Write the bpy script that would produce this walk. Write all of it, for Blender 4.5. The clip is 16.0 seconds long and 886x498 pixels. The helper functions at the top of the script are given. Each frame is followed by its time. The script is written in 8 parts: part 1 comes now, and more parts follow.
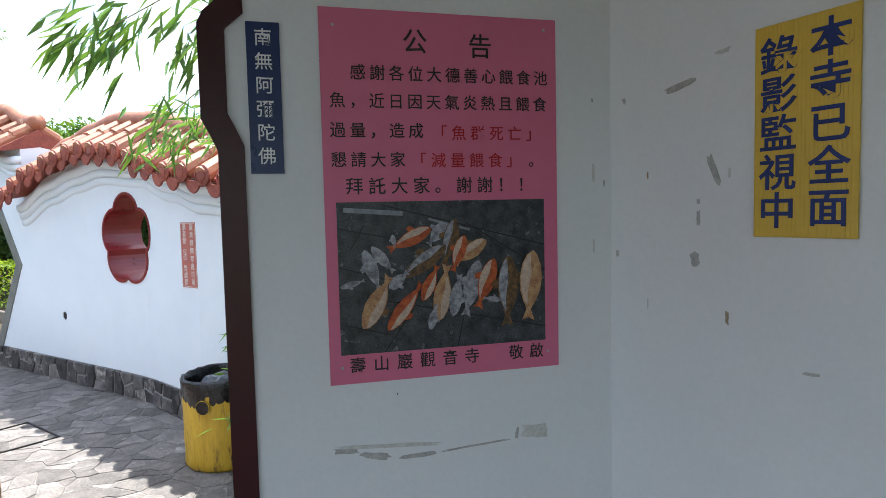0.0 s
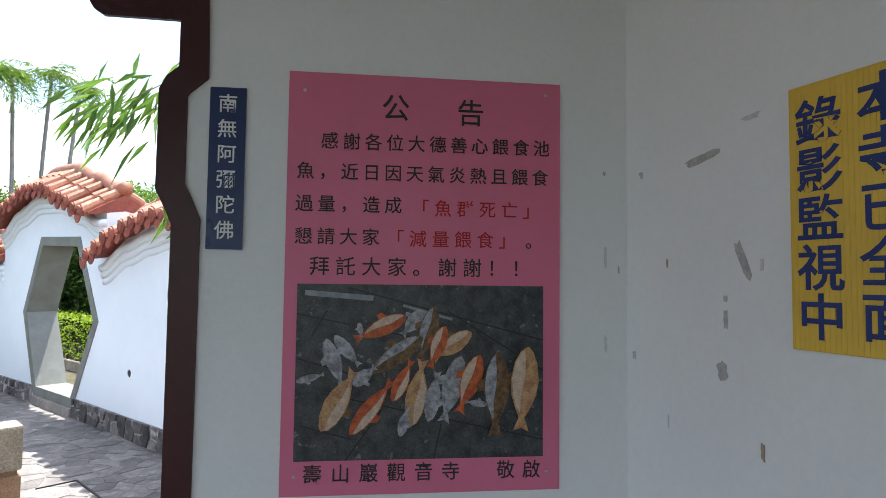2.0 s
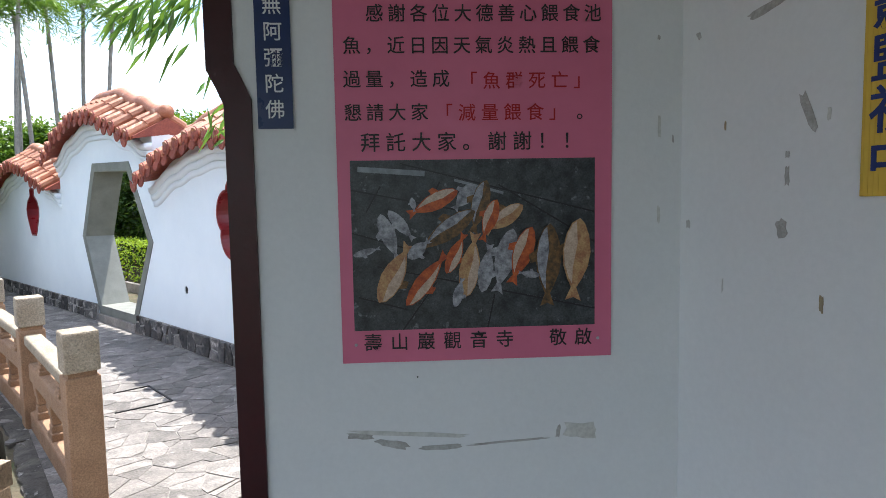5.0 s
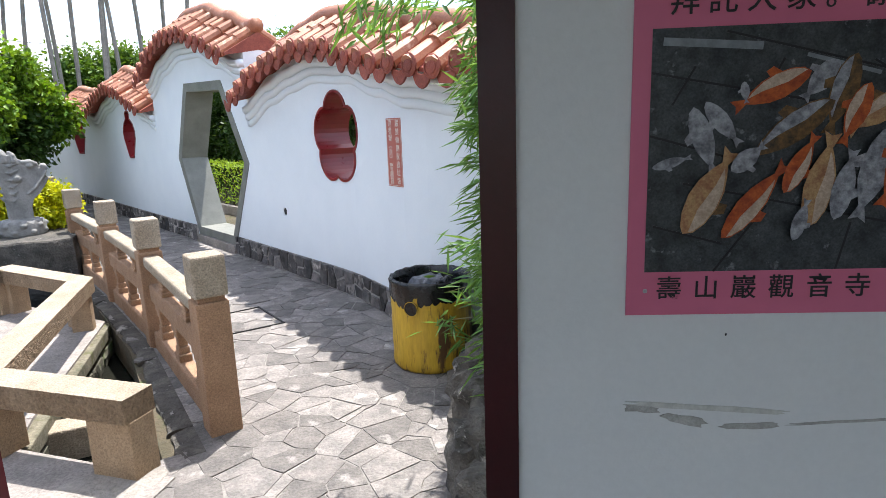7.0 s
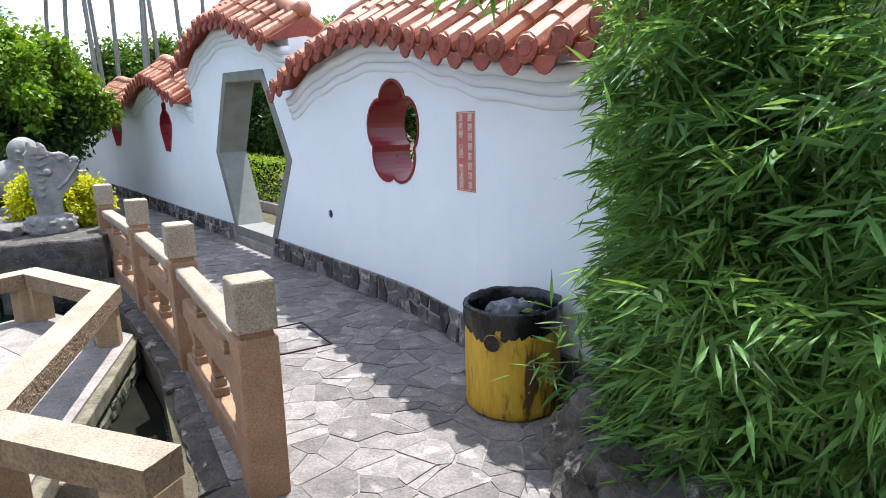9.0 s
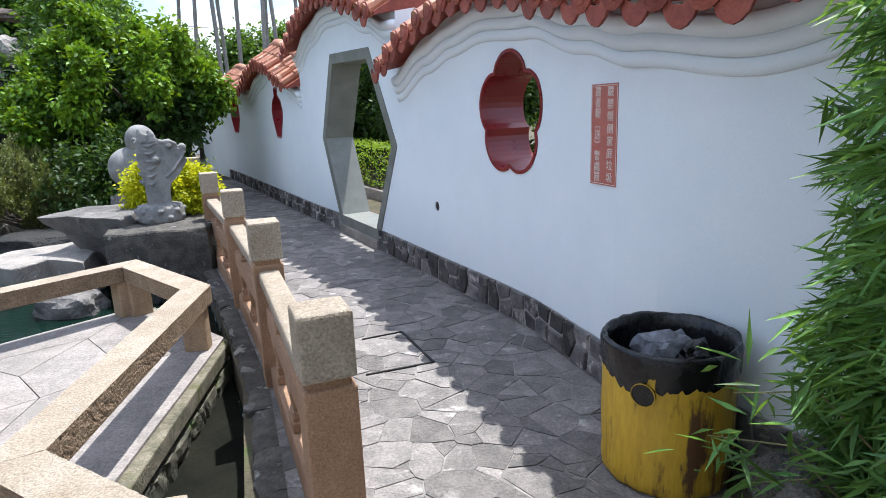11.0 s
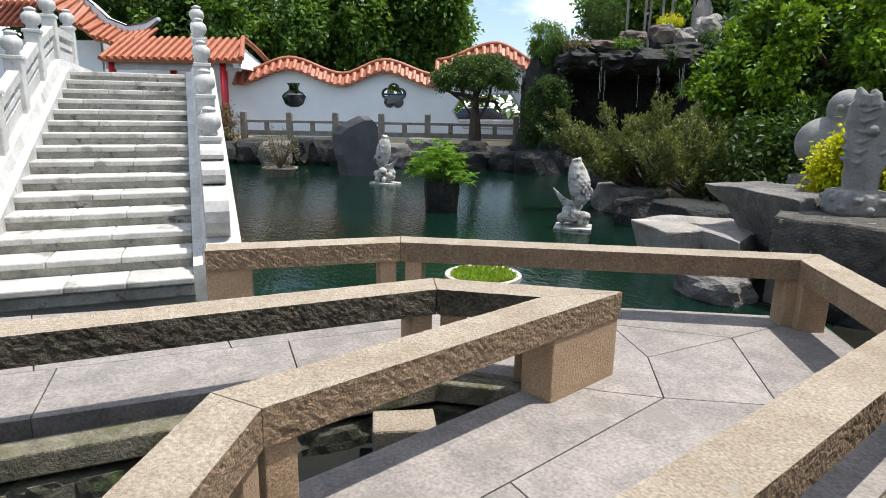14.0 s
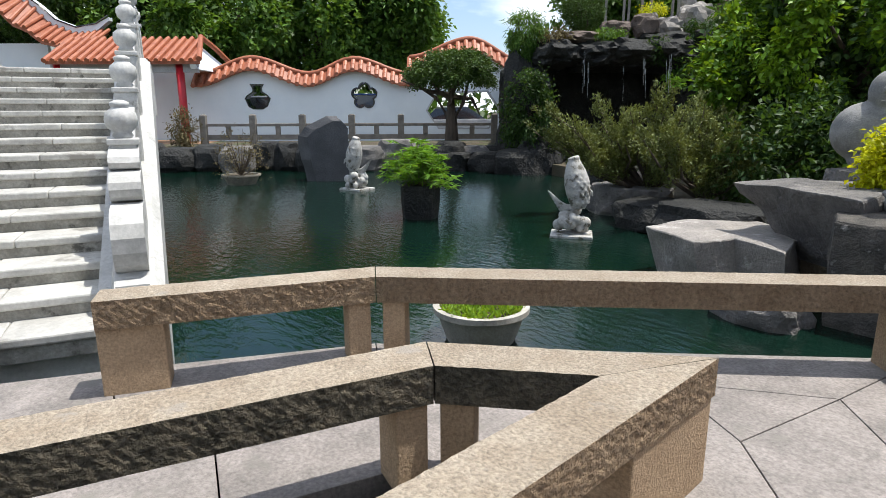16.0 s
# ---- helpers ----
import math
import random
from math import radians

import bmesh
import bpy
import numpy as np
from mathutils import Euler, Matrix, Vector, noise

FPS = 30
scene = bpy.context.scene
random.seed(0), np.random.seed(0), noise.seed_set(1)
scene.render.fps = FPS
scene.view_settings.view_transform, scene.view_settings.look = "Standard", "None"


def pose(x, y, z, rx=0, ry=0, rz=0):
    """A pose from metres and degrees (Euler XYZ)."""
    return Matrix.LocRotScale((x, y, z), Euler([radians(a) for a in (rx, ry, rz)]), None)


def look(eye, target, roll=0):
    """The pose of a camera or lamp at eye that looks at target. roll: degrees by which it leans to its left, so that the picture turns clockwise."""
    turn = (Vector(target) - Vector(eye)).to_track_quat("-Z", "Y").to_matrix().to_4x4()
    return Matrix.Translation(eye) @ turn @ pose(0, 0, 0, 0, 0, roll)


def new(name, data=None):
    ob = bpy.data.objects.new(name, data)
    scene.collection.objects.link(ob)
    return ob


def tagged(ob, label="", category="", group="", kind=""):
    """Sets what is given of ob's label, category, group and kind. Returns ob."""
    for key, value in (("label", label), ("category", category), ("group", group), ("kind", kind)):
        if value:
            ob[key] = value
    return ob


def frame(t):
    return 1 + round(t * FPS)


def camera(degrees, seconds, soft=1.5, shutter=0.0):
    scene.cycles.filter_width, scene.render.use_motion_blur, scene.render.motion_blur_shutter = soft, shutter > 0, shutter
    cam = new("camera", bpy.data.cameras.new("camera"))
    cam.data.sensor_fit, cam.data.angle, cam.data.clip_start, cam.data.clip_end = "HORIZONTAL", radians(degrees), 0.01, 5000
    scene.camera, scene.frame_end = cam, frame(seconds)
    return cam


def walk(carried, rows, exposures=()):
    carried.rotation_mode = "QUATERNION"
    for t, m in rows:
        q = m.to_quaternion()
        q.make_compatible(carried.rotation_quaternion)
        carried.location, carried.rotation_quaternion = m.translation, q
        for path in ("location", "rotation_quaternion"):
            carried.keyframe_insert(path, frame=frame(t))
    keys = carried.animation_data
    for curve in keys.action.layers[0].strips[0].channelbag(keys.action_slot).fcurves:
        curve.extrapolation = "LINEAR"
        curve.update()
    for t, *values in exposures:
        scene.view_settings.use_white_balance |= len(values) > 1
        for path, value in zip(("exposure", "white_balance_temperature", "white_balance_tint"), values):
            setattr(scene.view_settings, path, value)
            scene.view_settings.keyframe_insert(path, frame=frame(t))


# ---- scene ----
cam = camera(73.1, 16.0, 0.75)
PATH = [
    (0, (0.147, 0.09, 1.857), (1.219, 1.774, 1.731), -1.3),
    (0.5, (0.233, 0.173, 1.879), (1.315, 1.855, 1.915), -1.1),
    (1, (0.341, 0.203, 1.898), (1.407, 1.891, 2.005), -0.3),
    (1.5, (0.455, 0.154, 1.888), (1.386, 1.921, 1.999), 0.8),
    (2, (0.457, 0.157, 1.894), (1.301, 1.967, 2.001), 0.7),
    (2.5, (0.461, 0.156, 1.889), (1.263, 1.984, 2.001), 0.4),
    (3, (0.461, 0.148, 1.881), (1.238, 1.988, 1.99), 0.1),
    (3.2, (0.459, 0.148, 1.871), (1.229, 1.989, 1.987), 0.1),
    (5.3, (0.408, 0.164, 1.785), (1.124, 2.018, 1.567), -1.6),
    (5.5, (0.361, 0.194, 1.784), (1.074, 2.045, 1.528), -2.1),
    (6, (0.247, 0.287, 1.766), (0.943, 2.133, 1.443), -2.9),
    (6.5, (0.173, 0.42, 1.741), (0.797, 2.282, 1.359), -3.0),
    (6.6, (0.165, 0.458, 1.742), (0.753, 2.326, 1.338), -2.7),
    (7, (0.159, 0.635, 1.754), (0.649, 2.53, 1.342), -2.0),
    (7.5, (0.076, 0.842, 1.76), (0.501, 2.75, 1.335), -0.7),
    (8, (0.011, 0.991, 1.781), (0.416, 2.902, 1.35), -0.6),
    (8.2, (0.004, 1.073, 1.738), (0.414, 2.986, 1.321), -1.0),
    (10.3, (0.071, 2.042, 1.763), (0.318, 3.98, 1.336), -2.1),
    (10.5, (0.09, 2.114, 1.75), (0.278, 4.058, 1.323), -2.2),
    (11, (0.064, 2.26, 1.713), (0.098, 4.206, 1.253), -2.3),
    (11.2, (0.052, 2.345, 1.672), (-0.017, 4.289, 1.206), -2.3),
    (11.5, (-0.035, 2.557, 1.618), (-0.351, 4.477, 1.157), -3.2),
    (11.8, (-0.079, 2.71, 1.543), (-0.661, 4.572, 1.102), -4.3),
    (12, (-0.109, 2.805, 1.513), (-0.856, 4.607, 1.073), -4.1),
    (12.5, (-0.208, 3.028, 1.46), (-1.344, 4.611, 1.009), -2.3),
    (12.6, (-0.229, 3.067, 1.447), (-1.439, 4.594, 0.996), -2.0),
    (13, (-0.441, 3.16, 1.43), (-1.875, 4.479, 0.98), -1.6),
    (13.5, (-0.641, 3.31, 1.394), (-2.229, 4.442, 0.952), -0.6),
    (14, (-0.902, 3.415, 1.36), (-2.507, 4.519, 0.905), 1.0),
    (14.5, (-1.182, 3.495, 1.333), (-2.765, 4.633, 0.889), 1.2),
    (15, (-1.394, 3.672, 1.296), (-2.97, 4.819, 0.849), 1.0),
    (15.5, (-1.63, 3.803, 1.275), (-3.21, 4.942, 0.821), 0.7),
    (16, (-1.862, 3.988, 1.271), (-3.421, 5.158, 0.822), -0.2),
]
EXPOSURES = [(0.0, 1.4, 6200, 9), (2.0, 1.55, 6250, 10), (3.2, 1.55, 6250, 10), (5.3, 1.35, 6200, 9.5), (7.0, 1.22, 6300, 11), (8.2, 1.22, 6150, 11), (10.3, 0.92, 6000, 9), (11.0, 0.9, 5950, 10), (11.5, 0.65, 6050, 10), (12.0, 0.45, 6200, 9), (13.0, 0.35, 6400, 10), (14.0, 0.43, 6350, 9), (16.0, 0.34, 6350, 9)]
walk(cam, [(t, look(eye, target, roll)) for t, eye, target, roll in PATH], EXPOSURES)

# ---- world, sun ----
world = bpy.data.worlds.new("sky_world")
world.use_nodes = True
scene.world = world
wn, wl = world.node_tree.nodes, world.node_tree.links
SUN_EL, SUN_AZ = radians(71.5), math.atan2(0.5, 0.86)  # azimuth from +y towards +x
sky = wn.new("ShaderNodeTexSky")
sky.sky_type, sky.sun_disc = "NISHITA", False
sky.sun_elevation, sky.sun_rotation = SUN_EL, SUN_AZ
sky.dust_density, sky.ozone_density = 1.5, 1.5
bg = wn["Background"]
bg.inputs[1].default_value = 0.15
# a few soft clouds in the sky
tc = wn.new("ShaderNodeTexCoord")
cmap = wn.new("ShaderNodeMapping")
cmap.inputs["Scale"].default_value = (1.0, 1.0, 3.0)
cn = wn.new("ShaderNodeTexNoise")
cn.inputs["Scale"].default_value, cn.inputs["Detail"].default_value = 2.6, 9
cr = wn.new("ShaderNodeValToRGB")
cr.color_ramp.elements[0].position, cr.color_ramp.elements[1].position = 0.47, 0.60
cm = wn.new("ShaderNodeMix")
cm.data_type = "RGBA"
cm.inputs[7].default_value = (7.5, 7.8, 8.2, 1)
wl.new(tc.outputs["Generated"], cmap.inputs[0])
wl.new(cmap.outputs[0], cn.inputs["Vector"])
wl.new(cn.outputs[0], cr.inputs[0])
wl.new(cr.outputs[0], cm.inputs[0])
wl.new(sky.outputs[0], cm.inputs[6])
wl.new(cm.outputs[2], bg.inputs[0])
sun_data = bpy.data.lights.new("sun", "SUN")
sun_data.energy, sun_data.angle, sun_data.color = 4.5, radians(0.55), (1.0, 0.95, 0.87)
sun = new("sun", sun_data)
sun.matrix_world = look((0, 0, 30), (-30 * math.cos(SUN_EL) * math.sin(SUN_AZ), -30 * math.cos(SUN_EL) * math.cos(SUN_AZ), 30 - 30 * math.sin(SUN_EL)))

# ---- materials ----
def mat(name, c1, c2=None, rough=0.7, scale=6.0, fine=60.0, bump=0.3, stain=None, stain_scale=1.3, stain_at=0.6, spec=0.4,
        metal=0.0, rand=0.0, island=0.0, bump_size=0.01, stretch=None, rough_var=0.1, grain=0.3):
    """A surface with broad patches from c1 to c2, fine grain and bump, and stains with edges of their own."""
    m = bpy.data.materials.new(name)
    m.use_nodes = True
    n, l = m.node_tree.nodes, m.node_tree.links
    b = n["Principled BSDF"]
    c2 = c2 or tuple(x * 0.8 for x in c1)
    co = n.new("ShaderNodeTexCoord")
    src = co.outputs["Object"]
    if rand:  # shift the grain from piece to piece
        info = n.new("ShaderNodeObjectInfo")
        grow = n.new("ShaderNodeVectorMath")
        grow.operation = "MULTIPLY_ADD"
        l.new(info.outputs["Random"], grow.inputs[0])
        grow.inputs[1].default_value = (37.0, 53.0, 19.0)
        l.new(src, grow.inputs[2])
        src = grow.outputs[0]
    if stretch:
        mp = n.new("ShaderNodeMapping")
        mp.inputs["Scale"].default_value = stretch
        l.new(src, mp.inputs[0])
        src = mp.outputs[0]

    def noise_at(s, detail=6, seed=0.0):
        t = n.new("ShaderNodeTexNoise")
        t.inputs["Scale"].default_value, t.inputs["Detail"].default_value = s, detail
        t.inputs["Roughness"].default_value = 0.62
        l.new(src, t.inputs["Vector"])
        return t.outputs[0]

    def ramp(v, a, z):
        r = n.new("ShaderNodeMapRange")
        r.inputs["From Min"].default_value, r.inputs["From Max"].default_value = a, z
        l.new(v, r.inputs[0])
        return r.outputs[0]

    def mix(f, a, z, kind="MIX"):
        x = n.new("ShaderNodeMix")
        x.data_type, x.blend_type = "RGBA", kind
        if isinstance(f, float):
            x.inputs[0].default_value = f
        else:
            l.new(f, x.inputs[0])
        for k, v in ((6, a), (7, z)):
            if isinstance(v, tuple):
                x.inputs[k].default_value = (*v, 1)
            else:
                l.new(v, x.inputs[k])
        return x.outputs[2]

    col = mix(ramp(noise_at(scale), 0.35, 0.65), tuple(c1), tuple(c2))
    g = noise_at(fine, 4)
    col = mix(ramp(g, 0.3, 0.75), col, mix(float(grain), col, (0.0, 0.0, 0.0)))
    if stain:
        f = ramp(noise_at(stain_scale, 8), stain_at, stain_at + 0.07)
        col = mix(f, col, tuple(stain))
    if rand or island:
        src_r = n.new("ShaderNodeObjectInfo").outputs["Random"] if rand else n.new("ShaderNodeNewGeometry").outputs["Random Per Island"]
        amt = rand or island
        hsv = n.new("ShaderNodeHueSaturation")
        l.new(col, hsv.inputs["Color"])
        mr = n.new("ShaderNodeMapRange")
        mr.inputs["To Min"].default_value, mr.inputs["To Max"].default_value = 1 - amt, 1 + amt
        l.new(src_r, mr.inputs[0])
        l.new(mr.outputs[0], hsv.inputs["Value"])
        col = hsv.outputs[0]
    l.new(col, b.inputs["Base Color"])
    rr = n.new("ShaderNodeMapRange")
    rr.inputs["To Min"].default_value, rr.inputs["To Max"].default_value = max(0.02, rough - rough_var), min(1, rough + rough_var)
    l.new(noise_at(scale * 2.3), rr.inputs[0])
    l.new(rr.outputs[0], b.inputs["Roughness"])
    b.inputs["Specular IOR Level"].default_value = spec
    b.inputs["Metallic"].default_value = metal
    if bump:
        bp = n.new("ShaderNodeBump")
        bp.inputs["Strength"].default_value, bp.inputs["Distance"].default_value = bump, bump_size
        l.new(g, bp.inputs["Height"])
        l.new(bp.outputs[0], b.inputs["Normal"])
    return m


def leaf_mat(name, c1, c2, island=0.45, trans=0.25):
    m = mat(name, c1, c2, rough=0.5, scale=1.2, fine=25, bump=0.0, island=island, spec=0.22)
    b = m.node_tree.nodes["Principled BSDF"]
    tr = m.node_tree.nodes.new("ShaderNodeBsdfTranslucent")
    mx = m.node_tree.nodes.new("ShaderNodeMixShader")
    out = m.node_tree.nodes["Material Output"]
    l = m.node_tree.links
    tr.inputs[0].default_value = (c1[0] * 2.2, c1[1] * 2.0, c1[2] * 1.0, 1)
    mx.inputs[0].default_value = trans
    l.new(b.outputs[0], mx.inputs[1])
    l.new(tr.outputs[0], mx.inputs[2])
    l.new(mx.outputs[0], out.inputs[0])
    return m


M_WHITE = mat("white_limewash", (0.765, 0.81, 0.84), (0.715, 0.765, 0.80), 0.85, 1.2, 90, 0.12, spec=0.2, grain=0.05)
M_PORCH = mat("porch_paint", (0.70, 0.71, 0.70), (0.66, 0.67, 0.665), 0.75, 1.6, 70, 0.10, spec=0.25, grain=0.05)
M_SCAR = mat("bare_cement", (0.50, 0.49, 0.46), (0.38, 0.37, 0.345), 0.9, 25, 140, 0.4)
M_TAPE = mat("old_tape", (0.62, 0.62, 0.58), (0.55, 0.55, 0.5), 0.35, 20, 90, 0.1)
M_TAPE_BROWN = mat("brown_tape", (0.38, 0.30, 0.18), (0.3, 0.24, 0.15), 0.4, 20, 90, 0.1)
M_MAROON = mat("maroon_gloss_paint", (0.05, 0.008, 0.010), (0.036, 0.007, 0.008), 0.32, 4, 60, 0.08, spec=0.35, stain=(0.16, 0.10, 0.09), stain_scale=22, stain_at=0.74, grain=0.15)
M_REVEAL = mat("maroon_reveal_paint", (0.12, 0.025, 0.03), (0.09, 0.02, 0.024), 0.22, 3, 50, 0.06, spec=0.6, grain=0.12)
M_PINK = mat("pink_poster", (0.60, 0.155, 0.25), (0.57, 0.145, 0.235), 0.35, 2, 30, 0.0, spec=0.3, grain=0.04)
M_INK = mat("black_ink", (0.02, 0.018, 0.02), None, 0.5, 8, 60, 0, grain=0.1)
M_REDINK = mat("red_ink", (0.42, 0.006, 0.012), None, 0.5, 8, 60, 0, grain=0.05)
M_BLUE = mat("blue_plaque", (0.012, 0.028, 0.10), (0.01, 0.024, 0.09), 0.3, 4, 60, 0, grain=0.1)
M_WHITEINK = mat("white_ink", (0.75, 0.76, 0.76), None, 0.5, 8, 60, 0, grain=0.05)
M_YELLOW = mat("yellow_board", (0.66, 0.44, 0.055), (0.60, 0.40, 0.05), 0.4, 3, 60, 0.05, grain=0.08)
M_BLUEINK = mat("blue_ink", (0.012, 0.03, 0.15), None, 0.5, 8, 60, 0, grain=0.05)
M_PHOTO = mat("photo_paving", (0.085, 0.095, 0.10), (0.022, 0.026, 0.03), 0.35, 26, 260, 0, grain=0.7, stain=(0.16, 0.175, 0.185), stain_scale=38, stain_at=0.62)
M_PHOTO_LINE = mat("photo_dark_joint", (0.015, 0.015, 0.017), None, 0.35, 10, 60, 0)
M_PHOTO_LIGHT = mat("photo_wet_patch", (0.26, 0.29, 0.31), (0.18, 0.2, 0.22), 0.35, 30, 90, 0)
M_F_ORANGE = mat("photo_orange", (0.58, 0.13, 0.025), (0.30, 0.045, 0.012), 0.35, 70, 240, 0)
M_F_CREAM = mat("photo_cream", (0.52, 0.33, 0.15), (0.34, 0.15, 0.07), 0.35, 60, 240, 0)
M_F_GREY = mat("photo_pale_grey", (0.42, 0.43, 0.46), (0.13, 0.13, 0.15), 0.35, 70, 240, 0)
M_F_BROWN = mat("photo_brown", (0.22, 0.115, 0.035), (0.045, 0.03, 0.016), 0.35, 80, 240, 0)
M_F_PALE = mat("photo_pale_belly", (0.60, 0.47, 0.36), (0.45, 0.33, 0.24), 0.35, 60, 240, 0)
M_FLAG = mat("grey_flagstone", (0.30, 0.272, 0.254), (0.185, 0.172, 0.164), 0.8, 7, 55, 0.8, rand=0.28, grain=0.45, bump_size=0.02, stain=(0.37, 0.345, 0.325), stain_scale=5, stain_at=0.6)
M_FLAG_FAR = mat("grey_flagstone_far", (0.30, 0.272, 0.254), (0.185, 0.172, 0.164), 0.8, 7, 55, 0.8, island=0.28, grain=0.45, bump_size=0.02, stain=(0.37, 0.345, 0.325), stain_scale=5, stain_at=0.6)
M_MORTAR = mat("mortar", (0.36, 0.335, 0.31), (0.2, 0.19, 0.178), 0.95, 10, 120, 0.5)
M_PLINTH = mat("slate_rubble", (0.17, 0.155, 0.145), (0.06, 0.058, 0.06), 0.75, 9, 60, 0.7, rand=0.75, stain=(0.34, 0.31, 0.285), stain_scale=5, stain_at=0.55)
M_PALE_MORTAR = mat("pale_mortar", (0.42, 0.40, 0.37), (0.26, 0.25, 0.235), 0.95, 10, 120, 0.5)
M_TILE = mat("terracotta_tile", (0.44, 0.20, 0.115), (0.34, 0.125, 0.07), 0.55, 5, 60, 0.2, rand=0.22, stain=(0.56, 0.36, 0.25), stain_scale=4, stain_at=0.58, spec=0.4)
M_TILE_FAR = mat("orange_glazed_tile", (0.44, 0.155, 0.08), (0.33, 0.10, 0.05), 0.5, 3, 40, 0.15, island=0.22, stain=(0.6, 0.3, 0.2), stain_scale=3, stain_at=0.66)
M_TILE_RED = mat("tile_end_red", (0.34, 0.09, 0.055), (0.24, 0.055, 0.038), 0.6, 14, 70, 0.7, rand=0.2)
M_REDPAINT = mat("red_gloss_paint", (0.22, 0.018, 0.022), (0.17, 0.014, 0.018), 0.3, 3, 40, 0.05, spec=0.5, grain=0.1)
M_REDPOST = mat("bright_red_paint", (0.50, 0.02, 0.03), (0.42, 0.02, 0.03), 0.35, 3, 40, 0.05, grain=0.08)
M_GREYSTONE = mat("grey_green_terrazzo", (0.25, 0.255, 0.23), (0.18, 0.185, 0.165), 0.5, 3, 160, 0.15, spec=0.4)
M_GRANITE = mat("tan_granite", (0.45, 0.275, 0.165), (0.35, 0.205, 0.12), 0.8, 5, 110, 0.8, rand=0.1, grain=0.5, stain=(0.26, 0.2, 0.145), stain_scale=3.0, stain_at=0.66)
M_GRANITE_TOP = mat("pale_granite", (0.53, 0.45, 0.35), (0.42, 0.34, 0.25), 0.85, 5, 85, 1.0, grain=0.6, rand=0.07, stain=(0.33, 0.29, 0.24), stain_scale=6.0, stain_at=0.63, bump_size=0.015)
M_GRANITE_SIDE = mat("pitched_granite", (0.60, 0.43, 0.275), (0.47, 0.325, 0.20), 0.9, 7, 55, 1.0, rand=0.1, bump_size=0.09, grain=0.55, stain=(0.24, 0.18, 0.12), stain_scale=6, stain_at=0.68)
M_GRANITE_PLAIN = mat("tan_granite_block", (0.52, 0.375, 0.24), (0.41, 0.285, 0.175), 0.85, 4, 90, 0.9, rand=0.12, grain=0.5, stain=(0.2, 0.165, 0.12), stain_scale=4, stain_at=0.64)
# darker beam sides: moss and wear together with the shade on those faces
M_MOSSY_SHADED = mat("weathered_dark_granite", (0.30, 0.25, 0.175), (0.13, 0.115, 0.08), 0.9, 9, 60, 1.0, bump_size=0.07, grain=0.75, stain=(0.28, 0.25, 0.2), stain_scale=7, stain_at=0.66)
M_SLAB = mat("grey_slab", (0.375, 0.335, 0.31), (0.25, 0.227, 0.21), 0.85, 5, 60, 0.7, rand=0.08, grain=0.5, stain=(0.21, 0.195, 0.175), stain_scale=3.5, stain_at=0.58)
M_LEDGE = mat("mossy_ledge", (0.30, 0.27, 0.2), (0.13, 0.125, 0.08), 0.9, 9, 60, 0.9, grain=0.5, bump_size=0.02, stain=(0.12, 0.12, 0.055), stain_scale=6, stain_at=0.56)
M_RUBBLE = mat("bridge_rubble", (0.17, 0.16, 0.12), (0.06, 0.062, 0.045), 0.9, 9, 60, 0.7, island=0.35, stain=(0.09, 0.12, 0.04), stain_scale=4, stain_at=0.57)
M_ROCK = mat("grey_rock", (0.24, 0.225, 0.21), (0.12, 0.115, 0.11), 0.85, 2.5, 30, 0.9, bump_size=0.04, stain=(0.36, 0.33, 0.29), stain_scale=2.6, stain_at=0.6)
# near-black: wet rock with the grotto's shade in its colour
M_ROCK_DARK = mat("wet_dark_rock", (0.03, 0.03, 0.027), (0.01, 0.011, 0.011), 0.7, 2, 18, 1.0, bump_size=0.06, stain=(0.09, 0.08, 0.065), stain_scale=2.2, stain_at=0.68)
M_ROCK_FLAT = mat("pale_flat_rock", (0.40, 0.365, 0.33), (0.27, 0.25, 0.23), 0.85, 2.5, 40, 0.8, bump_size=0.03, stain=(0.5, 0.47, 0.44), stain_scale=4, stain_at=0.6)
M_ROCK_BROWN = mat("brown_weathered_rock", (0.19, 0.145, 0.12), (0.09, 0.07, 0.06), 0.85, 3, 30, 1.0, bump_size=0.04, stain=(0.3, 0.27, 0.24), stain_scale=3, stain_at=0.58)
M_ROCK_SLATE = mat("dark_smooth_slate", (0.11, 0.11, 0.115), (0.065, 0.066, 0.07), 0.6, 1.6, 30, 0.5, bump_size=0.02, stain=(0.2, 0.18, 0.16), stain_scale=1.5, stain_at=0.62)
M_STATUE = mat("grey_carved_stone", (0.32, 0.315, 0.30), (0.18, 0.18, 0.175), 0.85, 5, 70, 0.5, bump_size=0.015, stain=(0.18, 0.175, 0.165), stain_scale=4, stain_at=0.62)
M_STATUE_W = mat("white_carved_stone", (0.60, 0.59, 0.56), (0.36, 0.35, 0.32), 0.8, 9, 70, 0.5, bump_size=0.015, stain=(0.12, 0.11, 0.085), stain_scale=9, stain_at=0.56)
M_MARBLE = mat("white_marble", (0.64, 0.635, 0.61), (0.46, 0.455, 0.43), 0.6, 4, 40, 0.3, stain=(0.27, 0.265, 0.245), stain_scale=6, stain_at=0.62, grain=0.25)
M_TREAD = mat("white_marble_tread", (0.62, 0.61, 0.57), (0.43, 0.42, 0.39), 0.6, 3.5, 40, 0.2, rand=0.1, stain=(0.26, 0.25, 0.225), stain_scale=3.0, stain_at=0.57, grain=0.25)
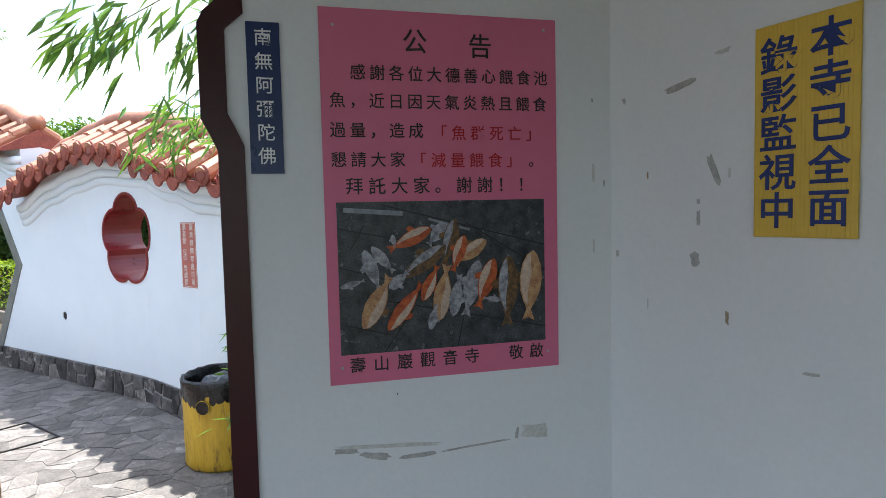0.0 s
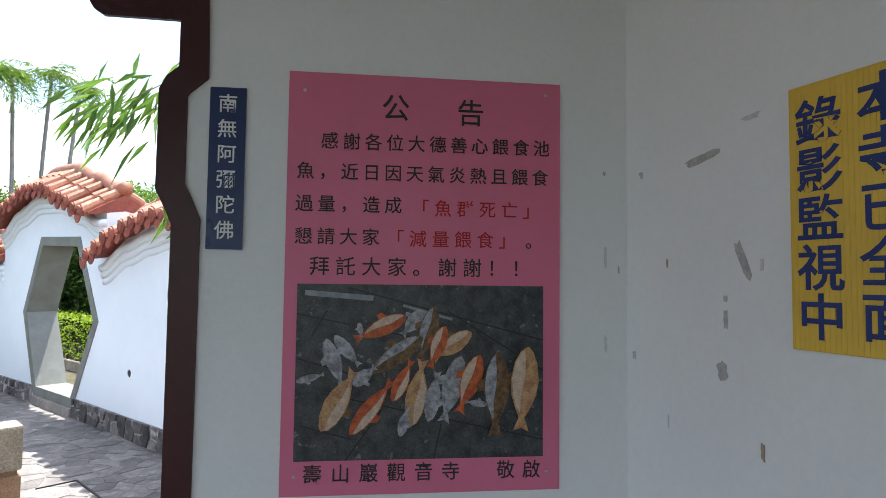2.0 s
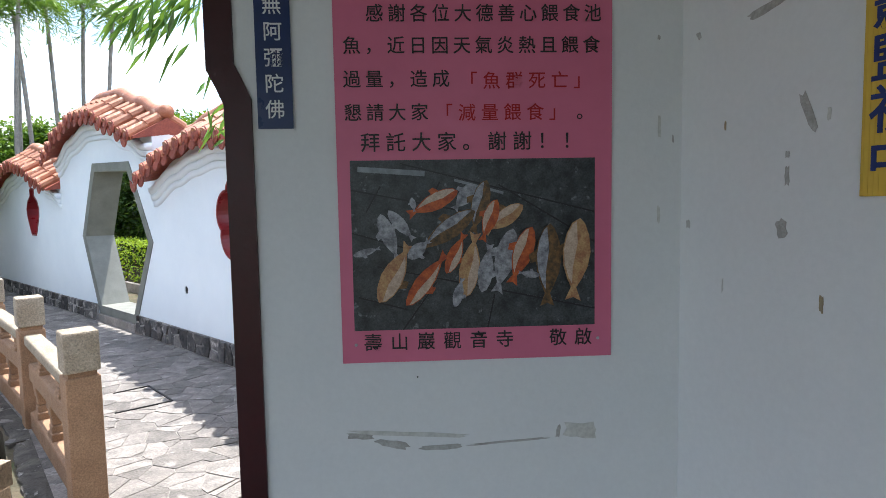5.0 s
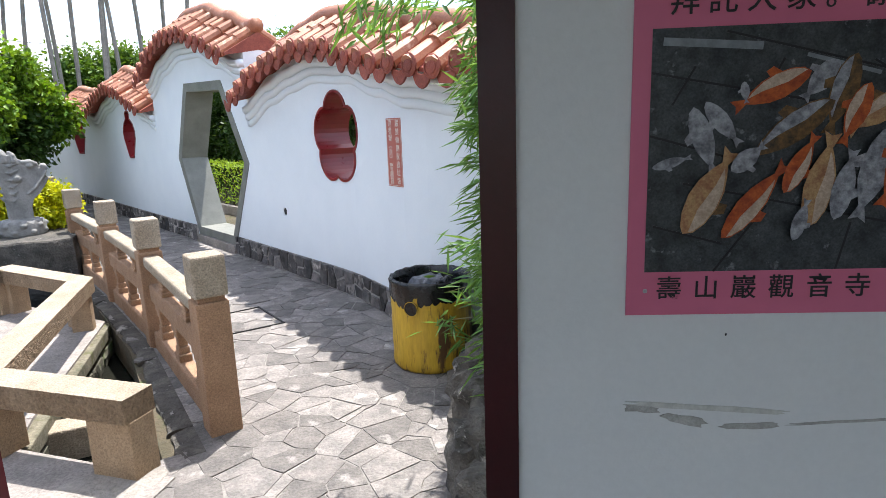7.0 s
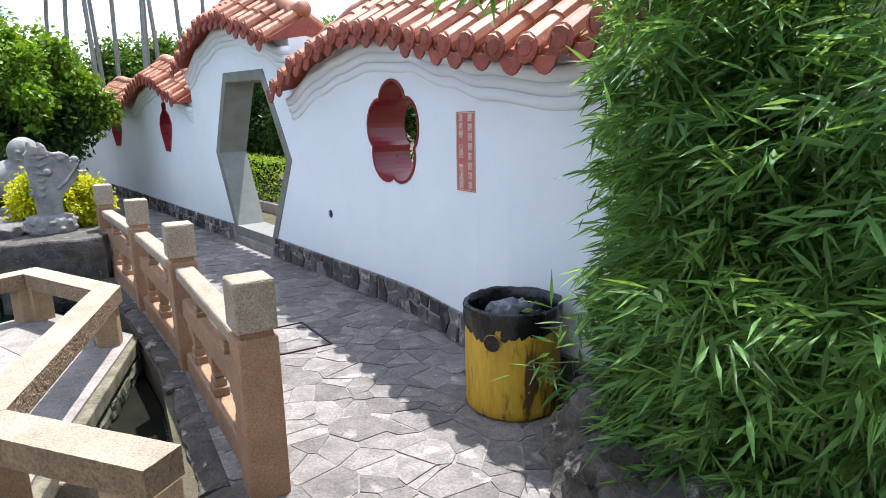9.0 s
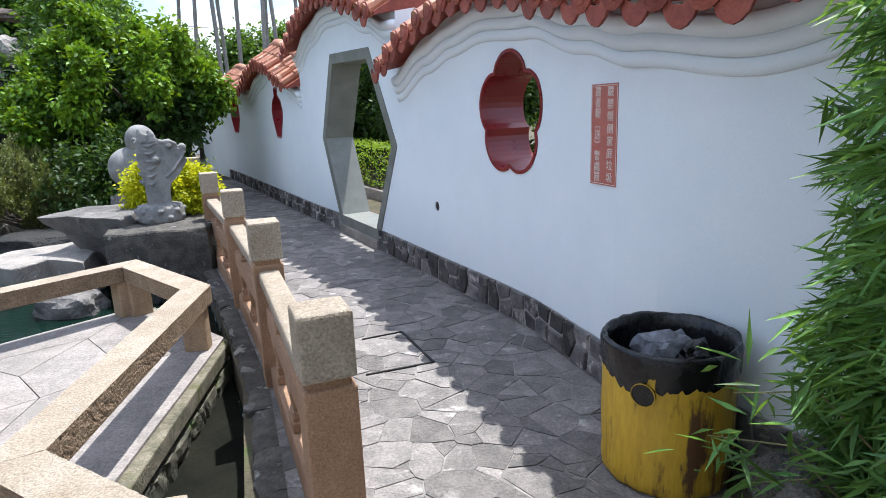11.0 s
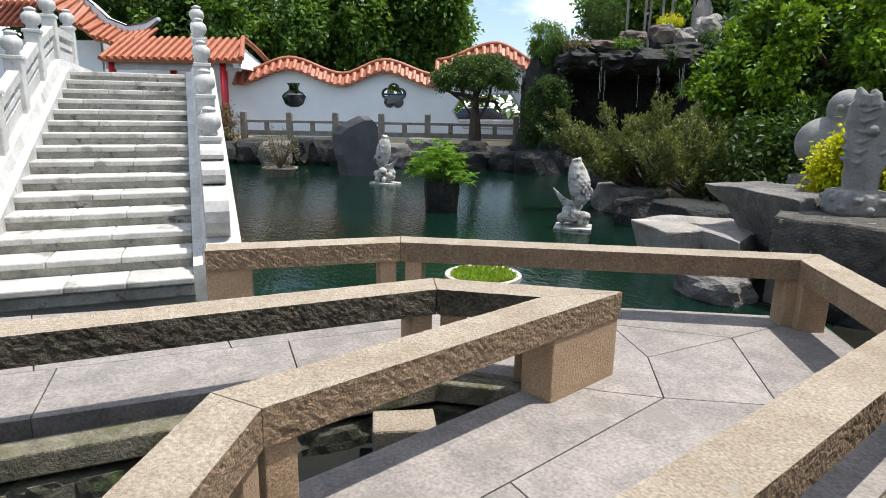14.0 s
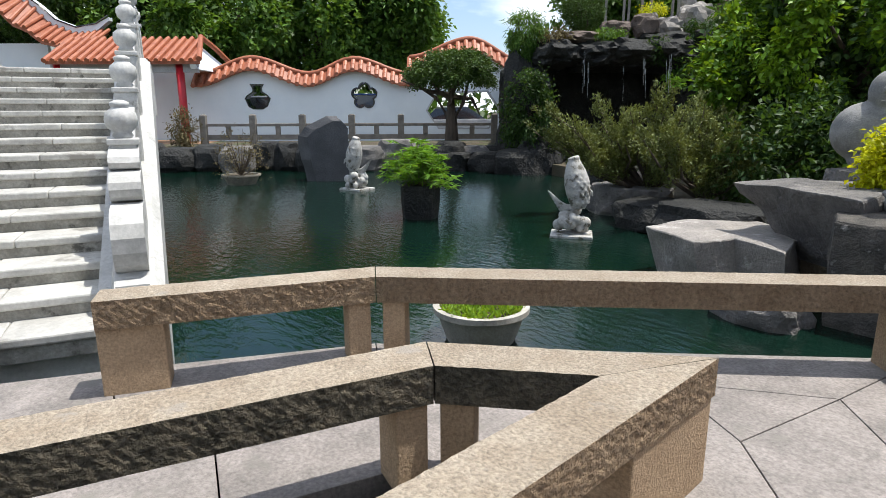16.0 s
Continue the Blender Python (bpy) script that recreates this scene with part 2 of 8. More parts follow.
# riser base darker than the tread's to hold the risers' shade; stains are dirt
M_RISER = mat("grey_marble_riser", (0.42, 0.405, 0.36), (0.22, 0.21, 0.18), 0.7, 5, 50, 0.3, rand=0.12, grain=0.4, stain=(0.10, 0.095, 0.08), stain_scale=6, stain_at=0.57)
M_FENCE = mat("weathered_grey_stone", (0.27, 0.245, 0.21), (0.17, 0.155, 0.14), 0.9, 6, 60, 0.6, stain=(0.1, 0.095, 0.085), stain_scale=4, stain_at=0.6)
M_BINY = mat("yellow_drum_paint", (0.58, 0.37, 0.03), (0.50, 0.30, 0.025), 0.5, 5, 40, 0.15, stain=(0.10, 0.05, 0.02), stain_scale=11.0, stain_at=0.515, stretch=(1, 1, 0.2))
M_BAG = mat("black_bin_bag", (0.007, 0.007, 0.008), (0.011, 0.011, 0.012), 0.26, 6, 22, 0.5, bump_size=0.015, spec=0.4)
M_BAGGREY = mat("grey_litter", (0.22, 0.23, 0.26), (0.10, 0.10, 0.12), 0.4, 20, 60, 0.3)
M_KERB = mat("dark_kerb_stone", (0.16, 0.145, 0.125), (0.06, 0.057, 0.052), 0.9, 6, 45, 1.0, bump_size=0.03, rand=0.15, stain=(0.36, 0.34, 0.31), stain_scale=6, stain_at=0.61)
M_SOIL = mat("soil_and_litter", (0.13, 0.10, 0.065), (0.07, 0.065, 0.04), 0.95, 2, 30, 0.8, bump_size=0.03, stain=(0.07, 0.09, 0.03), stain_scale=1.1, stain_at=0.55)
# near-black tone that puts the shade under and between the bridge arms into colour
M_BRIDGE_SHADE = mat("pond_bed", (0.011, 0.013, 0.009), (0.006, 0.007, 0.006), 0.95, 2, 20, 0.3)
# near-black for the shaded channel water; the stain is floating debris
M_SHADE_DEBRIS = mat("black_silt", (0.009, 0.010, 0.008), (0.018, 0.018, 0.013), 0.8, 3, 40, 0.4, spec=0.03, stain=(0.05, 0.048, 0.035), stain_scale=9, stain_at=0.7)
M_BARK = mat("bark", (0.12, 0.09, 0.065), (0.06, 0.047, 0.036), 0.9, 8, 40, 0.8, bump_size=0.02, stretch=(1, 1, 0.25))
M_PALM = mat("pale_palm_trunk", (0.33, 0.30, 0.27), (0.22, 0.2, 0.18), 0.85, 5, 40, 0.4)
M_CULM = mat("bamboo_culm", (0.16, 0.17, 0.05), (0.2, 0.16, 0.07), 0.5, 6, 40, 0.1)
M_LEAF_BAMBOO = leaf_mat("bamboo_leaf", (0.145, 0.275, 0.07), (0.062, 0.155, 0.055), 0.7)
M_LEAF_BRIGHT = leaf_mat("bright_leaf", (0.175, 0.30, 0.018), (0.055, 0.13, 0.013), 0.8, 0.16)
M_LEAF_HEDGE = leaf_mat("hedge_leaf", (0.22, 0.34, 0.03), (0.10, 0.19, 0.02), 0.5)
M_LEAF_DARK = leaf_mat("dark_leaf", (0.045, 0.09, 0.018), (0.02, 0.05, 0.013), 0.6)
M_LEAF_MID = leaf_mat("mid_leaf", (0.10, 0.19, 0.028), (0.04, 0.095, 0.02), 0.55)
M_LEAF_JUNIPER = leaf_mat("juniper_sprig", (0.17, 0.20, 0.06), (0.075, 0.10, 0.035), 0.6, 0.12)
M_LEAF_YELLOW = leaf_mat("yellow_green_leaf", (0.48, 0.50, 0.01), (0.30, 0.36, 0.012))
M_LEAF_PAPYRUS = leaf_mat("fresh_umbrella_leaf", (0.16, 0.31, 0.03), (0.10, 0.22, 0.025))
M_LEAF_DRY = leaf_mat("dry_sprig", (0.16, 0.13, 0.06), (0.1, 0.085, 0.04), trans=0.1)
M_LEAF_BONSAI = leaf_mat("bonsai_leaf", (0.07, 0.125, 0.025), (0.045, 0.085, 0.02), trans=0.12)
M_TERRACOTTA_POT = mat("weathered_pot", (0.34, 0.30, 0.24), (0.2, 0.18, 0.14), 0.85, 6, 60, 0.4)
M_POT_PALE = mat("pale_bowl", (0.55, 0.52, 0.46), (0.38, 0.36, 0.31), 0.85, 6, 60, 0.4)
M_PAVED = mat("grey_asphalt", (0.10, 0.10, 0.10), (0.075, 0.075, 0.08), 0.9, 1, 60, 0.3)
M_CARBLUE = mat("blue_car_paint", (0.015, 0.05, 0.22), None, 0.2, 2, 40, 0, spec=0.6)
M_CARWHITE = mat("white_car_paint", (0.7, 0.7, 0.7), None, 0.2, 2, 40, 0, spec=0.6)
M_GLASSDARK = mat("car_window", (0.02, 0.025, 0.03), None, 0.08, 2, 40, 0, spec=0.8)
M_TYRE = mat("tyre_rubber", (0.02, 0.02, 0.02), None, 0.8, 2, 40, 0.2)
M_GREYBLUE = mat("grey_ridge_plaster", (0.52, 0.53, 0.54), (0.4, 0.41, 0.42), 0.8, 3, 40, 0.2)
M_CABLE = mat("cable", (0.02, 0.02, 0.02), None, 0.6, 2, 40, 0)
M_SIGNRED = mat("faded_red_sign", (0.52, 0.17, 0.13), (0.46, 0.14, 0.11), 0.5, 8, 60, 0.05)
M_SIGNTEXT = mat("pale_sign_text", (0.78, 0.70, 0.62), None, 0.5, 8, 60, 0)
M_SPRAY = mat("falling_water", (0.5, 0.53, 0.55), (0.35, 0.4, 0.42), 0.3, 30, 90, 0.3, spec=0.6)


def water_mat():
    m = mat("pond_water", (0.004, 0.019, 0.012), (0.0025, 0.012, 0.008), 0.06, 0.5, 3, 0.0, spec=0.3, rough_var=0.03)
    n, l = m.node_tree.nodes, m.node_tree.links
    co = n.new("ShaderNodeTexCoord")
    mp = n.new("ShaderNodeMapping")
    mp.inputs["Rotation"].default_value, mp.inputs["Scale"].default_value = (0, 0, 0.6), (3.2, 7.5, 1)
    t = n.new("ShaderNodeTexNoise")
    t.inputs["Scale"].default_value, t.inputs["Detail"].default_value = 2.2, 4
    bp = n.new("ShaderNodeBump")
    bp.inputs["Strength"].default_value, bp.inputs["Distance"].default_value = 0.35, 0.02
    l.new(co.outputs["Object"], mp.inputs[0])
    l.new(mp.outputs[0], t.inputs["Vector"])
    l.new(t.outputs[0], bp.inputs["Height"])
    l.new(bp.outputs[0], n["Principled BSDF"].inputs["Normal"])
    return m


M_WATER = water_mat()


# ---- mesh helpers ----
def link_mesh(name, bm, material, parent=None, label="", smooth=False):
    me = bpy.data.meshes.new(name)
    bm.to_mesh(me)
    bm.free()
    for m in material if isinstance(material, (list, tuple)) else [material]:
        me.materials.append(m)
    if smooth:
        me.shade_smooth()
    ob = new(name, me)
    if parent is not None:
        ob.parent = parent
    if label:
        tagged(ob, label)
    return ob


def part(name, bm, material, parent, label="", smooth=False):
    return link_mesh(name, bm, material, parent, label, smooth)


def thing(name, label, category, at=(0, 0, 0), group="", kind="", turn=0.0):
    e = new(name)
    e.empty_display_size = 0.1
    e.matrix_world = pose(*at, 0, 0, turn)
    return tagged(e, label, category, group, kind)


def box(bm, c, size, turn=0.0, bevel=0.0, m=None):
    mt = (m or Matrix.Identity(4)) @ pose(*c, 0, 0, turn) @ Matrix.Diagonal((*size, 1))
    r = bmesh.ops.create_cube(bm, size=1.0, matrix=mt)
    if bevel:
        es = list({e for v in r["verts"] for e in v.link_edges})
        bmesh.ops.bevel(bm, geom=es, offset=bevel, segments=2, affect="EDGES", profile=0.5)
    return r["verts"]


def prism(bm, pts, z0, z1, bevel=0.0):
    vs = [bm.verts.new((x, y, z0)) for x, y in pts]
    f = bm.faces.new(vs)
    f.normal_update()
    if f.normal.z > 0:
        f.normal_flip()
    ex = bmesh.ops.extrude_face_region(bm, geom=[f])
    top = [v for v in ex["geom"] if isinstance(v, bmesh.types.BMVert)]
    for v in top:
        v.co.z = z1
    if bevel:
        es = list({e for v in top for e in v.link_edges if all(q in top for q in e.verts)})
        bmesh.ops.bevel(bm, geom=es, offset=bevel, segments=2, affect="EDGES", profile=0.6)
    return top


def lathe(bm, profile, segs=20, at=(0, 0, 0), m=None):
    """profile: (radius, height) pairs from bottom to top."""
    rings = []
    for r, h in profile:
        rings.append([bm.verts.new((m or Matrix.Identity(4)) @ Vector((at[0] + r * math.cos(2 * math.pi * i / segs), at[1] + r * math.sin(2 * math.pi * i / segs), at[2] + h))) for i in range(segs)])
    for a, b in zip(rings, rings[1:]):
        for i in range(segs):
            bm.faces.new((a[i], a[(i + 1) % segs], b[(i + 1) % segs], b[i]))
    bm.faces.new(rings[0][::-1])
    bm.faces.new(rings[-1])


def tube(bm, pts, radii, segs=7):
    pts = [Vector(p) for p in pts]
    rings = []
    for i, p in enumerate(pts):
        d = (pts[min(i + 1, len(pts) - 1)] - pts[max(i - 1, 0)]).normalized()
        a = d.orthogonal().normalized()
        b = d.cross(a)
        rings.append([bm.verts.new(p + radii[i] * (math.cos(2 * math.pi * k / segs) * a + math.sin(2 * math.pi * k / segs) * b)) for k in range(segs)])
    for r0, r1 in zip(rings, rings[1:]):
        off = min(range(segs), key=lambda o: (r1[o].co - r0[0].co).length)
        for k in range(segs):
            bm.faces.new((r0[k], r0[(k + 1) % segs], r1[(k + 1 + off) % segs], r1[(k + off) % segs]))
    bm.faces.new(rings[0][::-1])
    bm.faces.new(rings[-1])


def lump(bm, c, size, seed, rough=0.25, sub=3, freq=1.6, flat=0.0, turn=0.0):
    """A rock: a ball cut by noise, with facets."""
    r = bmesh.ops.create_icosphere(bm, subdivisions=sub, radius=1.0)
    off = Vector((seed * 7.3, seed * 3.1, seed * 1.7))
    rot = Matrix.Rotation(radians(turn), 3, "Z")
    for v in r["verts"]:
        d = v.co.normalized()
        k = 1 + rough * (noise.noise(d * freq + off) + 0.5 * noise.noise(d * freq * 2.6 + off) + 0.25 * noise.noise(d * freq * 6 + off))
        cell = noise.cell_vector(d * 1.7 + off)
        k += 0.12 * (cell.x - 0.5)
        p = Vector((d.x, d.y, d.z)) * k
        # square it off a little
        p = Vector([math.copysign(abs(q) ** 0.8, q) for q in p])
        if flat and p.z > flat:
            p.z = flat + (p.z - flat) * 0.12
        v.co = Vector(c) + rot @ Vector((p.x * size[0], p.y * size[1], p.z * size[2]))


def fill_shape(bm, outer, holes=()):
    """A flat filled outline with holes, in (x, z)."""
    es = []
    for loop in (outer, *holes):
        vs = [bm.verts.new((x, 0, z)) for x, z in loop]
        es += [bm.edges.new((a, b)) for a, b in zip(vs, vs[1:] + vs[:1])]
    bmesh.ops.triangle_fill(bm, edges=es, use_beauty=True, normal=(0, -1, 0))
    for f in bm.faces:
        f.normal_update()
        if f.normal.y > 0:
            f.normal_flip()


def slab_shape(bm, outer, holes, depth, cuts=()):
    fill_shape(bm, outer, holes)
    ex = bmesh.ops.extrude_face_region(bm, geom=list(bm.faces), use_keep_orig=True)
    for v in ex["geom"]:
        if isinstance(v, bmesh.types.BMVert):
            v.co.y += depth
    for c in cuts:
        bmesh.ops.bisect_plane(bm, geom=list(bm.verts) + list(bm.edges) + list(bm.faces), plane_co=(c, 0, 0), plane_no=(1, 0, 0))
    bmesh.ops.recalc_face_normals(bm, faces=list(bm.faces))


def ring_shape(outline, width):
    """The outline grown outwards by width."""
    n = len(outline)
    out = []
    area = sum(outline[i][0] * outline[(i + 1) % n][1] - outline[(i + 1) % n][0] * outline[i][1] for i in range(n))
    sg = 1 if area > 0 else -1
    for i in range(n):
        p, a, b = Vector(outline[i]), Vector(outline[i - 1]), Vector(outline[(i + 1) % n])
        d1, d2 = (p - a).normalized(), (b - p).normalized()
        n1, n2 = Vector((d1.y, -d1.x)) * sg, Vector((d2.y, -d2.x)) * sg
        k = (n1 + n2)
        k = k / max(0.35, k.length_squared) * 2
        q = p + k * width
        out.append((q.x, q.y))
    return out


def fcurve(pts, x):
    """Smooth interpolation through (x, value) pairs sorted by x."""
    if x <= pts[0][0]:
        return pts[0][1]
    for (x0, y0), (x1, y1) in zip(pts, pts[1:]):
        if x <= x1:
            u = (x - x0) / (x1 - x0)
            u = u * u * (3 - 2 * u)
            return y0 + (y1 - y0) * u
    return pts[-1][1]


def text(body, size, material, parent, m, spacing=1.0, name="lettering", align="LEFT", bold=0.006):
    cu = bpy.data.curves.new(name, "FONT")
    cu.body, cu.size, cu.space_character = body, size, spacing
    cu.align_x, cu.align_y = align, "CENTER"
    cu.extrude = 0.0006
    cu.offset = size * bold
    cu.resolution_u = 3
    cu.materials.append(material)
    ob = new(name, cu)
    ob.parent = parent
    ob.matrix_local = m
    return ob


# ---- garden wall line: distance along the wall to place ----
WALL_LINE = [(2.7, 2.7), (2.2, 3.6), (1.75, 4.4), (1.42, 5.0), (1.17, 5.5), (1.0, 6.07), (0.85, 6.6), (0.58, 7.22), (0.19, 8.02), (-0.31, 9.07), (-1.05, 10.6),
             (-1.98, 12.36), (-3.2, 14.8), (-4.4, 17.2), (-5.5, 19.3), (-7.4, 22.6)]
S0 = sum(math.dist(a, b) for a, b in zip(WALL_LINE[:3], WALL_LINE[1:4]))


def wall_at(s):
    """Point and tangent of the wall's face; s = 0 at y = 5.0, growing along the path."""
    d = s + S0
    pts = [Vector(p) for p in WALL_LINE]
    cum = [0.0]
    for a, b in zip(pts, pts[1:]):
        cum.append(cum[-1] + (b - a).length)
    d = max(0.0, min(cum[-1] - 1e-6, d))
    i = max(k for k in range(len(pts) - 1) if cum[k] <= d)
    u = (d - cum[i]) / (cum[i + 1] - cum[i])
    p = pts[i].lerp(pts[i + 1], u)
    tans = [(pts[min(k + 1, len(pts) - 1)] - pts[max(k - 1, 0)]).normalized() for k in range(len(pts))]
    return p, tans[i].lerp(tans[i + 1], u).normalized()


def wall_map(s, depth, z):
    p, t = wall_at(s)
    n = Vector((t.y, -t.x))  # away from the path
    q = p + n * depth
    return Vector((q.x, q.y, z))


def bend(bm):
    for v in bm.verts:
        v.co = wall_map(v.co.x, v.co.y, v.co.z)


# height of the eaves along the wall, three stepped waves
EAVE_NEAR = [(-2.32, 2.4), (-1.12, 2.28), (-0.12, 2.08), (0.58, 2.17), (1.08, 2.28), (1.83, 2.45), (2.48, 2.5), (2.98, 2.43), (3.48, 2.32), (4.23, 2.08)]
EAVE_GATE = [(3.83, 2.62), (4.38, 2.66), (5.08, 2.88), (5.88, 3.1), (6.58, 3.12), (7.28, 2.95), (8.08, 2.62)]
EAVE_FAR = [(8.03, 2.08), (8.68, 2.25), (9.48, 2.5), (10.28, 2.62), (11.08, 2.5), (12.28, 2.2), (13.28, 2.38), (14.48, 2.5), (15.38, 2.42), (16.28, 2.2)]
RUNS = [("near", EAVE_NEAR, -2.4, 4.23), ("gate", EAVE_GATE, 4.23, 8.08), ("far", EAVE_FAR, 8.08, 16.2)]


def flower(cx, cz, rx, rz, lobes=5, n=60, depth=0.26, start=90):
    out = []
    for i in range(n):
        a = 2 * math.pi * i / n
        r = 1 - depth * (1 - abs(math.cos(lobes / 2 * (a - radians(start)))) ** 0.75)
        out.append((cx + rx * r * math.cos(a), cz + rz * r * math.sin(a)))
    return out


def profile_shape(cx, cz, half, pts):
    """A mirrored outline from (half width, height) pairs, bottom to top."""
    right = [(cx + half * w, cz + h) for w, h in pts]
    left = [(cx - half * w, cz + h) for w, h in pts if w > 0.01][::-1]
    return right + left


HEX = [(5.09, 0.12), (4.36, 1.32), (5.07, 2.44), (6.53, 2.49), (7.12, 1.34), (6.57, 0.12)]
FLOWER = flower(2.08, 1.64, 0.47, 0.485, depth=0.17)
GOURD = profile_shape(9.85, 1.28, 0.42, [(0.35, 0), (0.5, 0.08), (0.95, 0.38), (1.0, 0.52), (0.75, 0.68), (0.3, 0.78), (0.35, 0.9), (0.1, 0.93)])
LEAFWIN = profile_shape(14.4, 1.3, 0.55, [(0.45, 0), (0.6, 0.1), (0.98, 0.35), (1.0, 0.55), (0.7, 0.78), (0.5, 0.84), (0.55, 0.96), (0.15, 1.0)])
HOLE = [(3.42 + 0.05 * math.cos(a), 0.76 + 0.05 * math.sin(a)) for a in [i * math.pi / 6 for i in range(12)]]
THICK = 0.40


def garden_wall():
    bm = bmesh.new()
    top = []
    for _, curve, a, b in RUNS:
        k = int((b - a) / 0.15)
        top += [(a + (b - a) * i / k + (0.002 if i == 0 else 0), fcurve(curve, a + (b - a) * i / k) + 0.13) for i in range(k + 1)]
    top += [(16.21, 1.95), (20.0, 1.95)]
    outer = [(-2.4, 0.0)] + top + [(20.0, 0.0)]
    slab_shape(bm, outer, [HEX, FLOWER, GOURD, LEAFWIN, HOLE], THICK, [i * 0.35 for i in range(-6, 57)])
    bend(bm)
    return tagged(link_mesh("wall_garden", bm, M_WHITE), "white limewashed garden wall with a wavy top", "wall", kind="structure")


WALL = garden_wall()


def reveal_frame(name, outline, width, proud, material, label, parent, lining=0.02, depth=THICK):
    """A surround that lines the opening and stands proud of the wall."""
    bm = bmesh.new()
    inner = ring_shape(outline, -lining)
    slab_shape(bm, ring_shape(outline, width), [inner], proud * 2 + depth)
    for v in bm.verts:
        v.co.y -= proud
    bmesh.ops.remove_doubles(bm, verts=list(bm.verts), dist=0.0005)
    bend(bm)
    return part(name, bm, material, parent, label)


gate = thing("door_gate", "hexagonal gateway with a grey terrazzo stone surround", "gateway", kind="structure")
reveal_frame("stone_surround", HEX, 0.0, 0.012, M_GREYSTONE, "", gate, lining=0.13)
for nm, shape, lab in (("window_1", FLOWER, "five-lobed flower opening with red painted lining"), ("window_2", GOURD, "gourd-shaped opening with red painted lining"), ("window_3", LEAFWIN, "vase-shaped opening with red painted lining")):
    w = thing(nm, lab, "window", kind="structure")
    reveal_frame("window_frame", shape, 0.0, 0.01, M_REDPAINT, "", w, lining=0.025)

# white relief bands under the eaves
for nm, curve, a, b in RUNS:
    for drop, high, out in ((0.06, 0.07, 0.085), (0.15, 0.06, 0.055), (0.235, 0.055, 0.028)):
        bm = bmesh.new()
        k = int((b - a) / 0.08)
        rings = []
        for i in range(k + 1):
            s = a + (b - a) * i / k
            zc = fcurve(curve, s) - drop
            rings.append([bm.verts.new(wall_map(s, d, zc + h)) for d, h in ((0.0, -high), (-out * 0.7, -high * 0.9), (-out, -high * 0.4), (-out, high * 0.3), (-out * 0.5, high * 0.5), (0.0, high * 0.5))])
        for r0, r1 in zip(rings, rings[1:]):
            for j in range(5):
                bm.faces.new((r0[j], r0[j + 1], r1[j + 1], r1[j]))
        for r in (rings[0], rings[-1]):
            bm.faces.new(r)
        bmesh.ops.recalc_face_normals(bm, faces=list(bm.faces))
        part("relief_band", bm, M_WHITE, WALL, smooth=True)


# ---- ground, pond, path ----
POND = [(-0.62, 3.92), (-1.22, 5.9), (-1.95, 7.6), (-2.75, 9.35), (-3.35, 9.3), (-4.6, 9.9), (-6.3, 11.4), (-8.3, 12.7), (-10.4, 14.6), (-13.41, 15.62), (-15.15, 13.88), (-16.49, 12.36),
        (-18.97, 8.9), (-20.17, 4.84), (-17.0, -2.0), (-7.0, -4.0), (-3.4, 0.4), (-1.5, 2.5)]
WATER_Z = -0.3


def ground():
    bm = bmesh.new()
    outer = [(-300, -300), (300, -300), (300, 300), (-300, 300)]
    es = []
    for loop in (outer, POND):
        vs = [bm.verts.new((x, y, -0.035)) for x, y in loop]
        es += [bm.edges.new((a, b)) for a, b in zip(vs, vs[1:] + vs[:1])]
    bmesh.ops.triangle_fill(bm, edges=es, use_beauty=True, normal=(0, 0, 1))
    n = len(POND)
    lo = [bm.verts.new((x, y, -1.3)) for x, y in POND]
    bm.verts.ensure_lookup_table()
    hi = [bm.verts[4 + i] for i in range(n)]
    for i in range(n):
        bm.faces.new((hi[i], hi[(i + 1) % n], lo[(i + 1) % n], lo[i]))
    bm.faces.new(lo)
    bmesh.ops.recalc_face_normals(bm, faces=list(bm.faces))
    return tagged(link_mesh("ground", bm, M_SOIL), "earth ground with soil and leaf litter", "ground", kind="structure")


ground()
bm = bmesh.new()
bm.faces.new([bm.verts.new((x, y, WATER_Z)) for x, y in POND])
bmesh.ops.triangulate(bm, faces=list(bm.faces))
tagged(link_mesh("water", bm, M_WATER), "dark green rippled pond water", "water", kind="structure")

# near-black sheet over the channel: the water's shade as colour, plus debris
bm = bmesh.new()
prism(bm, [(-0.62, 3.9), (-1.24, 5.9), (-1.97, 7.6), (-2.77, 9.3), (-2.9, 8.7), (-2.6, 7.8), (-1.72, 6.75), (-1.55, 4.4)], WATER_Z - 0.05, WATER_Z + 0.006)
tagged(link_mesh("shallows", bm, M_SHADE_DEBRIS), "near-black sheet for the channel's shaded water, with floating debris, beside the kerb", "water", kind="structure")

PAVE = [(-1.75, 2.2), (-0.78, 3.72), (-0.46, 3.98), (-1.08, 5.92), (-1.82, 7.62), (-2.66, 9.4), (-3.45, 11.0), (-4.6, 13.2), (-6.2, 16.6), (-7.4, 19.3)]
PAVE += [(p.x, p.y) for p in (wall_at(s)[0] for s in [15.5, 13, 11, 9, 7, 5, 4, 3, 2, 1, 0])] + [(1.2, 4.6), (1.3, 3.9), (1.25, 1.9)]
bm = bmesh.new()
prism(bm, PAVE, -0.3, -0.006)
PAVEMENT = tagged(link_mesh("pavement", bm, M_MORTAR), "crazy-paved garden path of grey flagstones", "path", kind="structure")


# ---- porch ----
PO, PD = Vector((0.564, 1.545)), Vector((0.9500, -0.3122))
PN = Vector((0.3122, 0.9500))  # outwards, to the garden


